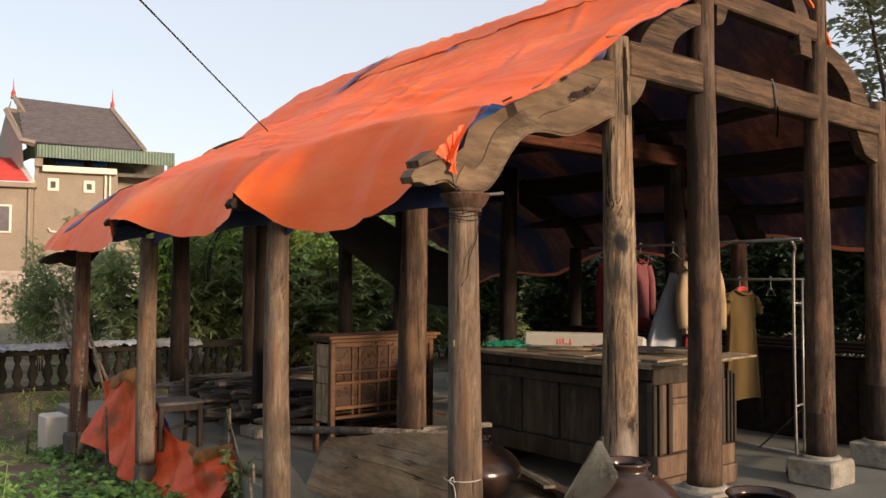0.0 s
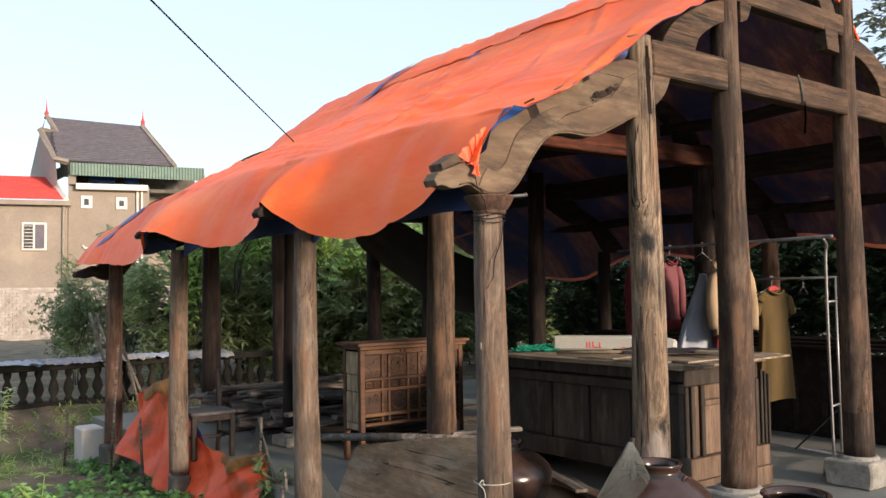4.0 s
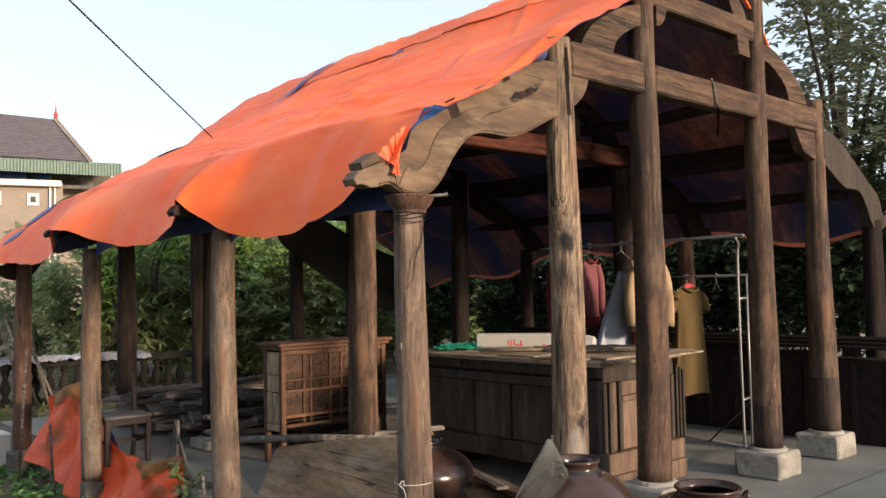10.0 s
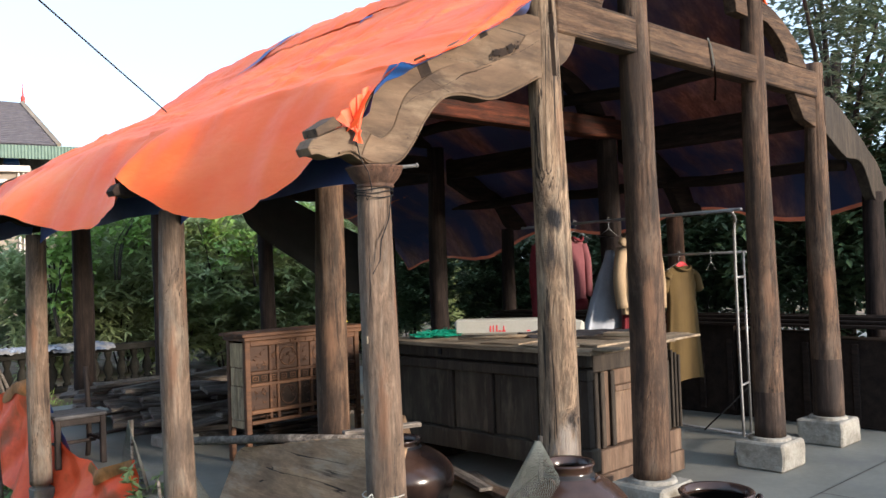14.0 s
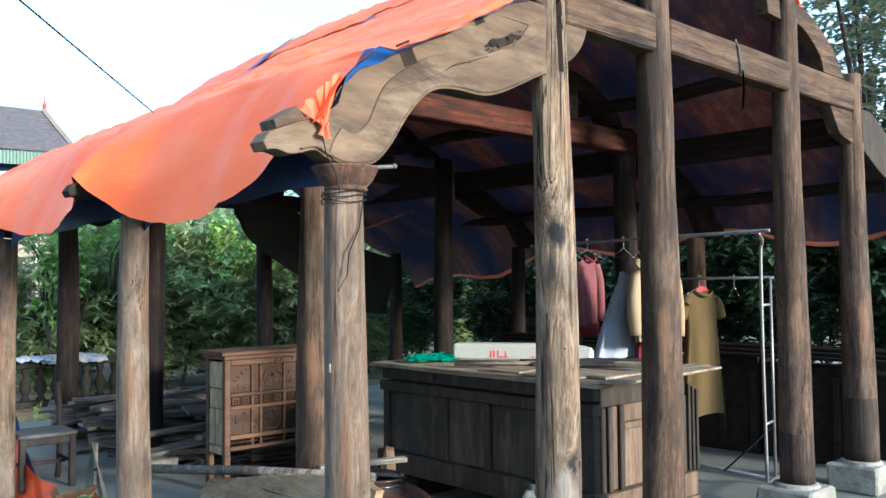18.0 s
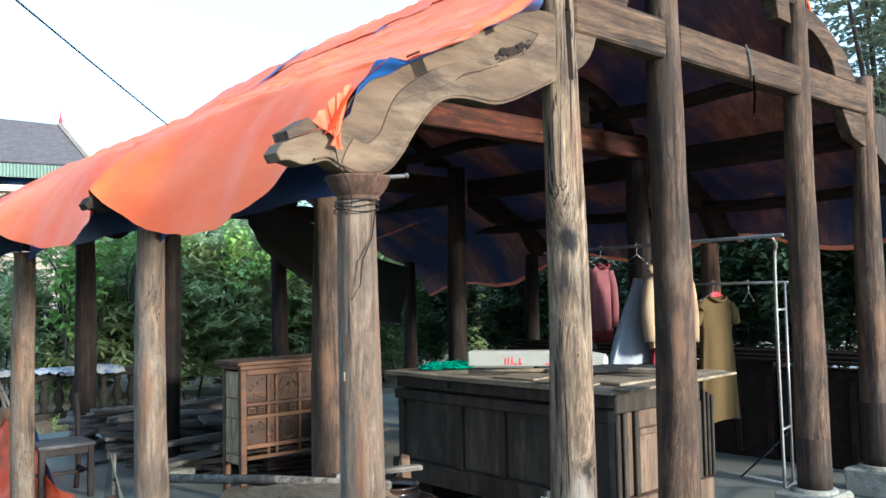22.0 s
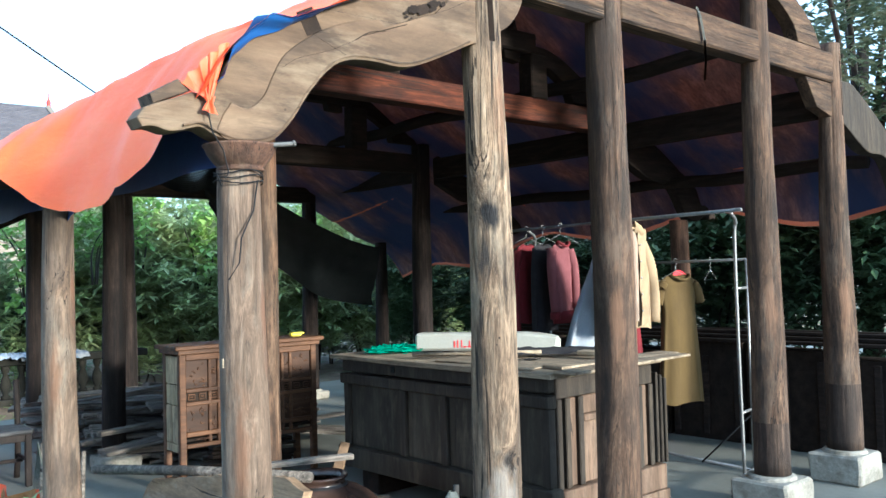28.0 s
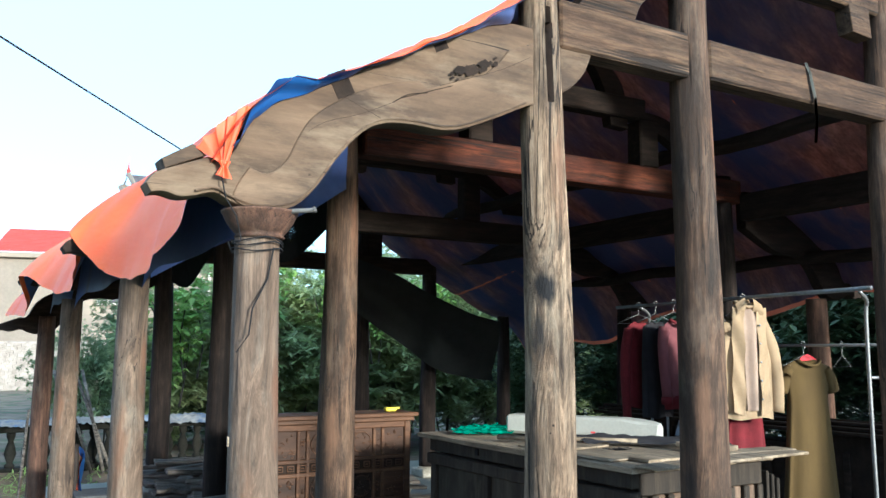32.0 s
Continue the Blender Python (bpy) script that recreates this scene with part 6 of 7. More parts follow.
for lo, hi, z0, z1, th in ((-0.125, 0.135, -0.66, -0.555, 0.038), (-0.18, -0.1, -0.62, -0.56, 0.045)):
    bm = bmesh.new()
    lathe(bm, [(1.0, z0), (1.06, (z0 + z1) / 2), (1.0, z1)], 24, 0.05, Matrix.Translation(((lo + hi) / 2, -0.01 if lo > -0.15 else -0.04, 0)) @ Matrix.Diagonal(((hi - lo) / 2, th, 1, 1)))
    part("knit_band", bm, cloth_red, pk, "dark red knitted band", True, True)
garment("black_shirt", "black long shirt hanging from the rack", "shirt", (4.28, 2.27, 1.82), FACE + 13,
        [(0.03, -0.06, 0.06), (0.0, -0.14, 0.14), (-0.3, -0.15, 0.15), (-0.74, -0.15, 0.15)], 0.06, cloth_black, (), 0.04)
garment("red_sweater", "dark red knitted sweater at the end of the rack", "sweater", (4.31, 2.5, 1.83), FACE + 13,
        [(0.03, -0.06, 0.06), (0.0, -0.13, 0.13), (-0.3, -0.14, 0.14), (-0.68, -0.14, 0.14)], 0.06, cloth_red,
        (([(-0.11, 0, -0.03), (-0.17, 0, -0.3), (-0.18, -0.03, -0.78)], 0.045, 0.035),), 0.04)
garment("red_skirt", "dark red skirt hanging behind the jacket", "skirt", (4.3, 1.42, 1.4), FACE,
        [(0.0, -0.1, 0.1), (-0.2, -0.14, 0.14), (-0.55, -0.17, 0.17)], 0.05, cloth_red, (), 0.03)
for x, y, r in ((4.31, 2.5, -10), (4.28, 2.27, 5), (4.25, 2.04, -5), (4.19, 1.6, 20), (4.15, 1.27, -4)):
    hanger(x, y, 2.0, FACE + r)

# ---- jars, bucket, nets and the slab in front ----
def jar(x, y, z0, R, H, rim, label, seed, squat=1.0, lugs=True):
    root = thing("glazed_jar", label, "jar", (x, y, z0), seed * 40, "brown glazed jars")
    bm = bmesh.new()
    prof = [(R * 0.55, 0.0), (R * 0.62, 0.01)]
    for i in range(1, 15):
        t = i / 15
        prof.append((R * (0.62 + 0.38 * math.sin(min(1.0, t / 0.62) * math.pi / 2)) if t < 0.62 else rim + (R - rim) * math.cos((t - 0.62) / 0.38 * math.pi / 2) ** 0.75, H * 0.9 * t))
    prof += [(rim * 0.97, H * 0.9), (rim * 0.95, H * 0.95), (rim * 1.04, H * 0.97), (rim * 1.06, H * 0.985), (rim * 1.02, H), (rim * 0.93, H * 0.99), (rim * 0.88, H * 0.93)]
    lathe(bm, prof, 44, 0.012, None, seed, 0, False)
    part("body", bm, glaze, root, "", True, True)
    bm = bmesh.new()
    lathe(bm, [(rim * 0.87, H * 0.94), (R * 0.9, H * 0.6), (R * 0.8, H * 0.3), (R * 0.3, H * 0.25), (0.01, H * 0.25)], 32, 0, None, 0, 0, False)
    part("inside", bm, glaze_in, root, "dark inside", True, True)
    if lugs:
        for k in range(4):
            a = k * math.pi / 2 + 0.3
            bm = bmesh.new()
            r = rim * 1.28
            zt = H * 0.88
            tube(bm, curve_through([(r * math.cos(a - 0.1), r * math.sin(a - 0.1), zt - 0.012), (r * 1.06 * math.cos(a - 0.05), r * 1.06 * math.sin(a - 0.05), zt + 0.012), (r * 1.06 * math.cos(a + 0.05), r * 1.06 * math.sin(a + 0.05), zt + 0.012), (r * math.cos(a + 0.1), r * math.sin(a + 0.1), zt - 0.012)], 3), 0.009, 7)
            part("lug", bm, glaze, root, "", True, True)
    return root


jar(1.36, -0.97, 0.0, 0.39, 0.5, 0.17, "big squat brown glazed jar with small lugs, open top", 1)
jar(1.0, -0.36, 0.0, 0.32, 0.62, 0.125, "brown glazed jar with an open mouth under a net", 2)
jar(1.15, 1.15, 0.0, 0.36, 0.53, 0.15, "brown glazed jar behind the eave post", 3, 1.0, False)

root = thing("plastic_bucket", "pale grey plastic bucket draped with net among weeds", "bucket", (0.72, 0.1, -0.12))
bm = bmesh.new()
lathe(bm, [(0.115, 0), (0.12, 0.01), (0.15, 0.4), (0.165, 0.41), (0.165, 0.44), (0.15, 0.445), (0.14, 0.43)], 28, 0.01, None, 0, 0, False)
part("body", bm, bucket_mat, root, "", True, True)
bm = bmesh.new()
lathe(bm, [(0.141, 0.425), (0.08, 0.43), (0.01, 0.435)], 24, 0.05, None, 0, 0, False)
part("soil_filling", bm, board_mat, root, "pale sawdust filling", True, True)


def cone_net(u, v):
    a = 2 * math.pi * u
    r = 0.015 + 0.55 * v * (1 + 0.15 * math.sin(3 * a))
    return Vector((0.84 + r * math.cos(a), -0.3 + 0.8 * r * math.sin(a), 0.74 - 0.95 * v + 0.02 * math.sin(5 * a) * v))


net_sheet("fishing_net_cover", cone_net, 84, 34, net_mat, "grey green knotted net hanging from a stick like a cone", "net", (0.84, -0.3, -0.2), 0.0007)
bm = bmesh.new()
tube(bm, [(0.85, -0.3, -0.25), (0.84, -0.3, 0.3), (0.86, -0.3, 0.76)], 0.018, 8, 0.7)
single("net_stick", bm, bark, "short rough stick that holds up a net", "stick", (0.85, -0.3, -0.25), shade=True)


def fence_net(u, v):
    y = 2.5 - 2.6 * u
    top = 0.42 - 0.28 * math.sin(math.pi * min(1, u * 1.4)) if u < 0.7 else 0.16 + 0.35 * (u - 0.7)
    return Vector((0.28 + 0.05 * math.sin(9 * u + 2 * v), y, -0.26 + (top + 0.26) * v + 0.03 * wave(u * 5, v * 5, 3)))


net_sheet("garden_net", fence_net, 130, 22, net_mat, "dark knotted garden net strung along the slab edge", "net", (0.3, 1.2, -0.25), 0.0009)
def hung_net(u, v):
    a = -0.9 + 1.8 * u
    return Vector((0.35 + 0.16 * math.cos(a * 1.6) * v, 3.42 + 0.42 * math.sin(a) * v, 0.52 - 0.62 * v - 0.05 * abs(math.sin(7 * u)) * v + 0.03 * wave(u * 4, v * 4, 6)))


net_sheet("hung_net", hung_net, 60, 46, net_mat, "grey knotted net hung over a stake by the chair", "net", (0.35, 3.42, -0.1), 0.001)
for x, y, h, tl in ((0.27, 2.35, 1.02, 1.5), (0.3, 1.55, 0.35, 0), (0.25, 2.62, 0.5, -4), (-0.12, 6.1, 1.45, 4), (-0.02, 5.3, 0.75, -2), (-0.3, 7.3, 0.7, 2), (0.36, 3.42, 0.92, 1), (0.38, 2.86, 0.55, -3)):
    bm = bmesh.new()
    tube(bm, [(x, y, -0.4), (x + 0.01 * tl, y + 0.01, -0.4 + h * 0.5), (x + 0.02 * tl, y, -0.4 + h)], 0.016, 8, 0.8)
    single("stake", bm, plank_mat, "thin grey wooden stake in the garden soil", "stake", (x, y, -0.4), "garden stakes", shade=True)

root = thing("wood_slab", "wide brown sawn wood slab standing on edge with frayed grain", "wood slab", (0.62, 1.6, 0.0))
bm = bmesh.new()


def slab_fn(u, v):
    y = 2.43 - 1.82 * u
    top = float(np.interp(u, [0, 0.03, 0.3, 0.6, 0.9, 1.0], [0.34, 0.38, 0.47, 0.57, 0.64, 0.6])) + 0.012 * wave(y * 14, 1, 2)
    low = float(np.interp(u, [0, 0.2, 0.5, 1.0], [0.0, 0.0, 0.0, 0.02]))
    z = low + (top - low) * v
    return Vector((0.55 + 0.16 * v + 0.03 * wave(y * 1.6, z * 2, 1), y, z))


grid(bm, slab_fn, 60, 16)
ends = bmesh.ops.extrude_face_region(bm, geom=bm.faces[:])
bmesh.ops.translate(bm, verts=[v for v in ends["geom"] if isinstance(v, bmesh.types.BMVert)], vec=(0.05, 0, -0.006))
bmesh.ops.recalc_face_normals(bm, faces=bm.faces[:])
part("slab", bm, slab_wood, root)
bm = bmesh.new()
tube(bm, [(0.5, 2.75, 0.42), (0.75, 1.9, 0.5), (1.0, 1.0, 0.56), (1.43, 1.34, 0.53)][:3], 0.03, 8)
single("long_pole", bm, plank_mat, "long grey pole lying over the wood slab", "pole", (0.75, 1.9, 0.42), shade=True)
board((1.5, 1.25, 0.0), (1.56, 2.15, 0.5), -38, slab_wood, "broad brown board leaning near the chest", "leaning_board", 14)
board((0.95, 1.36, 0.535), (1.5, 1.42, 0.565), -18, plank_mat, "weathered offcut of wood above the jar", "loose_board", 0)
for k, (x, y, rz) in enumerate(((1.9, 0.9, 70), (1.95, 1.1, 80), (1.85, 1.0, 62), (1.7, 0.75, 75), (1.8, 1.25, 68))):
    board((x - 0.45, y - 0.05, 0.02 + 0.03 * k), (x + 0.45, y + 0.05, 0.045 + 0.03 * k), rz, plank_mat if k != 3 else panel_light, "old plank stacked before the chest", "old_plank")

# ---- chair ----
def chair():
    root = thing("wooden_chair", "dark wooden chair with a worn grey seat on the floor edge", "chair", (0.41, 4.72, 0.0), -3)
    def b(name, lo, hi, m=None, bev=0.006):
        bm = bmesh.new()
        box(bm, lo, hi, bev, m)
        return part(name, bm, chair_wood, root, "", False, True)
    bm = bmesh.new()
    box(bm, (-0.225, -0.215, 0.42), (0.225, 0.215, 0.452), 0.012)
    part("seat", bm, seat_mat, root, "grey worn seat board", False, True)
    for x, y in ((-0.19, -0.18), (0.19, -0.18)):
        b("front_leg", (x - 0.024, y - 0.024, 0.0), (x + 0.024, y + 0.024, 0.419))
    for x in (-0.19, 0.19):
        bm = bmesh.new()
        tube(bm, curve_through([(x, 0.24, 0.0), (x, 0.19, 0.2), (x, 0.19, 0.45), (x, 0.23, 0.82)], 4), 0.024, 8)
        part("back_leg", bm, chair_wood, root, "", True, True)
    b("apron", (-0.17, -0.195, 0.36), (0.17, -0.17, 0.419))
    b("apron", (-0.17, 0.17, 0.36), (0.17, 0.195, 0.419))
    b("stretcher", (-0.19, -0.01, 0.17), (0.19, 0.015, 0.2))
    for x in (-0.19, 0.19):
        b("stretcher", (x - 0.012, -0.16, 0.19), (x + 0.012, 0.17, 0.215))
    return root


chair()

# ---- the heap of old planks ----
rng = random.Random(11)
level = [0.0] * 9
for k in range(84):
    L = rng.uniform(1.0, 2.2)
    w = rng.uniform(0.08, 0.2)
    col = rng.randrange(9)
    y = 4.3 + 0.29 * col + rng.uniform(-0.1, 0.1)
    x = 2.25 + rng.uniform(-0.5, 0.5)
    z = level[col] + 0.005
    if z > 0.3 + 0.25 * math.sin(math.pi * (col + 0.5) / 9):
        continue
    level[col] += rng.uniform(0.04, 0.07)
    bm = bmesh.new()
    t = rng.uniform(0.025, 0.05)
    box(bm, (-L / 2, -w / 2, 0), (L / 2, w / 2, t), 0.006)
    bmesh.ops.subdivide_edges(bm, edges=[e for e in bm.edges if e.calc_length() > 0.6], cuts=10)
    wavy = rng.random() < 0.3
    for v in bm.verts:
        v.co.z += 0.008 * wave(v.co.x * 3 + k, v.co.y * 4, 1)
        if wavy and v.co.y > 0:
            v.co.y += 0.03 * math.sin(v.co.x * 22)
    ob = new("old_plank", mesh_of("old_plank", bm, plank_mat))
    ob.matrix_basis = pose(x, y, z, rng.uniform(-14, 14), rng.uniform(-7, 7), rng.uniform(-38, 16))
    tagged(ob, "old grey plank in a heap, some with carved scalloped edges" if wavy else "old grey weathered plank lying in a heap", "plank", "heap of old planks")
for k in range(18):
    L, w, t = rng.uniform(0.8, 1.7), rng.uniform(0.12, 0.24), rng.uniform(0.03, 0.06)
    row, lift = k % 6, k // 6
    bm = bmesh.new()
    box(bm, (-L / 2, -w / 2, 0), (L / 2, w / 2, t), 0.006)
    bmesh.ops.subdivide_edges(bm, edges=[e for e in bm.edges if e.calc_length() > 0.6], cuts=30)
    scallop = k in (4, 9, 10, 15, 17)
    for v in bm.verts:
        v.co.z += 0.012 * wave(v.co.x * 3 + k, v.co.y * 4, 1)
        if scallop and v.co.y < 0:
            v.co.y -= 0.045 * abs(math.sin(v.co.x * 17))
    ob = new("old_plank", mesh_of("old_plank", bm, plank_mat))
    ob.matrix_basis = pose(2.1 + 0.05 * row + rng.uniform(-0.3, 0.2), 5.15 + 0.2 * row + rng.uniform(-0.08, 0.08), 0.03 + 0.13 * lift, rng.uniform(8, 22), rng.uniform(-7, 7), rng.uniform(-32, 2))
    tagged(ob, "old grey plank with a scalloped carved edge in a heap" if scallop else "old grey weathered plank lying in a heap", "plank", "heap of old planks")
for k in range(14):
    L, w, t = rng.uniform(1.1, 1.9), rng.uniform(0.16, 0.28), rng.uniform(0.03, 0.05)
    bm = bmesh.new()
    box(bm, (-L / 2, -w / 2, 0), (L / 2, w / 2, t), 0.006)
    bmesh.ops.subdivide_edges(bm, edges=[e for e in bm.edges if e.calc_length() > 0.6], cuts=36)
    scallop = k % 3 == 1
    for v in bm.verts:
        v.co.z += 0.012 * wave(v.co.x * 3 + k * 2, v.co.y * 4, 1)
        if scallop and v.co.y < 0:
            v.co.y -= 0.05 * abs(math.sin(v.co.x * 15))
            v.co.z -= 0.02 * abs(math.sin(v.co.x * 15))
    ob = new("old_plank", mesh_of("old_plank", bm, plank_mat))
    ob.matrix_basis = pose(1.85 + rng.uniform(-0.35, 0.3), 4.75 + 0.15 * k, 0.2 + 0.016 * k * (1 if k < 9 else 0.6) + rng.uniform(0, 0.05), rng.uniform(4, 16), rng.uniform(-5, 5), rng.uniform(-34, -6))
    tagged(ob, "broad grey plank with a scalloped carved edge on the heap" if scallop else "broad grey weathered plank on top of the heap", "plank", "heap of old planks")
board((1.2, 6.6, 0.3), (2.9, 6.85, 0.34), -22, plank_mat, "long grey plank on top of the heap", "old_plank", 3)
board((1.9, 5.6, 0.36), (2.9, 5.85, 0.38), -15, bench_side, "pale bluish board on the heap", "old_plank", 2)
# near-black boards that fill the gap between the cabinet's legs
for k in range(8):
    board((1.6 + 0.02 * k, 3.55 + 0.04 * (k % 3), 0.02 + 0.03 * k), (2.45, 3.65 + 0.05 * (k % 2), 0.045 + 0.03 * k), rng.uniform(-20, 10), bench_dark, "dark board filling the gap under the cabinet", "old_plank")

# ---- the orange sheet along the garden edge ----
bm = bmesh.new()
TOPY, TOPZ = [3.15, 3.7, 4.25, 4.75, 5.0, 5.3, 6.5], [0.27, 0.12, 0.13, 0.35, 0.6, 0.72, 0.46]
LOWZ = [-0.36, -0.34, -0.33, -0.33, -0.32, -0.28, -0.1]


def orange_fn(u, v):
    y = 3.15 + 3.3 * u
    t, lo = float(np.interp(y, TOPY, TOPZ)), float(np.interp(y, TOPY, LOWZ))
    z = lo + (t - lo) * v
    ridge = lambda a: 1 - abs(2 * (a % 1.0) - 1)
    fold = 0.1 * ridge(3.1 * u + 0.5 * v + 0.1) + 0.075 * ridge(5.3 * u - 0.9 * v) * (1 - 0.5 * v) + 0.02 * ridge(2.2 * v + 7 * u) + 0.018 * wave(u * 7, v * 3, 2)
    return Vector((0.18 + fold - 0.22 * (1 - v) ** 2, y, z))


grid(bm, orange_fn, 120, 40)
single("orange_sheet", bm, plinth_orange, "dirty orange tarpaulin sheet draped along the garden edge", "tarpaulin", (0.2, 4.6, -0.3), shade=True)
bm = bmesh.new()
grid(bm, lambda u, v: orange_fn(0.6 + 0.3 * u, 0.86 - 0.04 * math.sin(9 * u) + (0.155 + 0.04 * math.sin(9 * u)) * v) + Vector((-0.012 - 0.012 * math.sin(math.pi * v), 0, 0.004)), 30, 8)
single("folded_rim", bm, mustard, "mustard brown dirty rim folded over the orange sheet", "tarpaulin", (0.2, 5.1, 0.5), shade=True)
bm = bmesh.new()
grid(bm, lambda u, v: orange_fn(0.005 + 0.26 * u, 0.8 + 0.06 * math.sin(7 * u) + (0.205 - 0.06 * math.sin(7 * u)) * v) + Vector((-0.012 - 0.01 * math.sin(math.pi * v), 0, 0.004)), 30, 8)
single("folded_rim", bm, mustard, "brown dirty rim at the low end of the orange sheet", "tarpaulin", (0.2, 3.6, 0.1), shade=True)
bm = bmesh.new()
grid(bm, lambda u, v: orange_fn(0.40 + 0.27 * u, 0.8 + 0.2 * v) + Vector((0.02, 0, 0.05 * v)), 16, 5)
single("blue_sheet", bm, tarp_blue, "blue tarpaulin edge behind the orange sheet", "tarpaulin", (0.25, 4.8, 0.2), shade=True)
bm = bmesh.new()
box(bm, (-0.12, 7.25, -0.45), (0.14, 7.6, 0.015), 0.02)
single("white_block", bm, white_trim, "pale painted concrete block beside the eave post", "block", (0.01, 7.4, -0.45))

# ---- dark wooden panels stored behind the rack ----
# dark panels and laths; shade behind the rack is put into their colour
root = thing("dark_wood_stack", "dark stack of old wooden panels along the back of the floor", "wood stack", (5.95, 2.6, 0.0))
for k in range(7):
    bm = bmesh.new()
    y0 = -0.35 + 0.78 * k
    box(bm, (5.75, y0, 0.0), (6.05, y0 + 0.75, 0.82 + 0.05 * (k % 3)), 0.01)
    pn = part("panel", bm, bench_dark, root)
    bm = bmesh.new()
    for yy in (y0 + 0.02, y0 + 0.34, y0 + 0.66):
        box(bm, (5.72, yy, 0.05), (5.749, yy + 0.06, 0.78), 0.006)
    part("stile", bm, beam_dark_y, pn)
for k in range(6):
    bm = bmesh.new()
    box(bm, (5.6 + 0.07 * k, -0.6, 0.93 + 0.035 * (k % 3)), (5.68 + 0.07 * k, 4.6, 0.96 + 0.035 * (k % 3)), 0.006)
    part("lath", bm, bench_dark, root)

# ---- balustrade, cloth, far house ----
root = thing("balustrade", "old mossy concrete balustrade with turned balusters", "balustrade", (-1.0, 9.6, 0.0), 0)
bm = bmesh.new()
box(bm, (-9.0, 9.5, 0.55), (3.6, 9.72, 0.65), 0.01)
part("top_rail", bm, moss_concrete, root)
bm = bmesh.new()
box(bm, (-9.0, 9.5, -0.2), (3.6, 9.74, 0.1), 0.01)
part("base", bm, moss_concrete, root)
bm = bmesh.new()
lathe(bm, [(0.06, 0), (0.06, 0.04), (0.035, 0.06), (0.075, 0.17), (0.06, 0.25), (0.032, 0.33), (0.055, 0.4), (0.055, 0.45)], 14)
me = mesh_of("baluster", bm, moss_concrete, True)
for k in range(62):
    ob = new("baluster", me)
    ob.parent = root
    ob.matrix_basis = Matrix.Translation((-8.9 + 0.2 * k + 1.0, 0.01, 0.1))
    PLACED[ob] = PLACED[root]
rng = random.Random(31)
x = -4.6
k = 0
while x < 2.5:
    w = rng.uniform(0.55, 1.1)
    bm = bmesh.new()
    hang, ph = rng.uniform(0.02, 0.1), rng.uniform(0, 9)
    cloth_at = lambda u, v: Vector((x + w * (u - 0.1 * v + 0.06 * wave(u * 3, v * 3, ph)), 9.36 + 0.46 * v + 0.04 * wave(u * 5, v * 4, ph + 2), 0.67 + 0.05 * abs(wave(u * 4 + ph, v * 4, 1)) + 0.04 * abs(wave(u * 11, v * 9 + ph, 4)) + 0.018 * wave(u * 23, v * 19, ph) - hang * max(0.0, 0.28 - v) * 3))
    grid(bm, cloth_at, 44, 26)
    single("drying_cloth", bm, (cloth_pale, cloth_dull, cloth_white)[k % 3], ("pale blue and cream cloth drying on the balustrade", "greyish cream crumpled cloth on the balustrade", "white crumpled cloth spread on the balustrade")[k % 3], "cloth", (x + w / 2, 9.6, 0.66), "cloths on the balustrade", shade=True)
    x += w * 0.86
    k += 1
for k, (x, tl) in enumerate(((0.9, 0.35), (1.05, 0.42), (1.2, 0.3), (1.3, 0.5))):
    bm = bmesh.new()
    tube(bm, [(x, 9.3, 0.0), (x - tl, 9.5, 1.35)], 0.022, 7)
    single("leaning_stick", bm, plank_mat, "grey stick leaning on the balustrade", "stick", (x, 9.3, 0.0), "leaning sticks", shade=True)


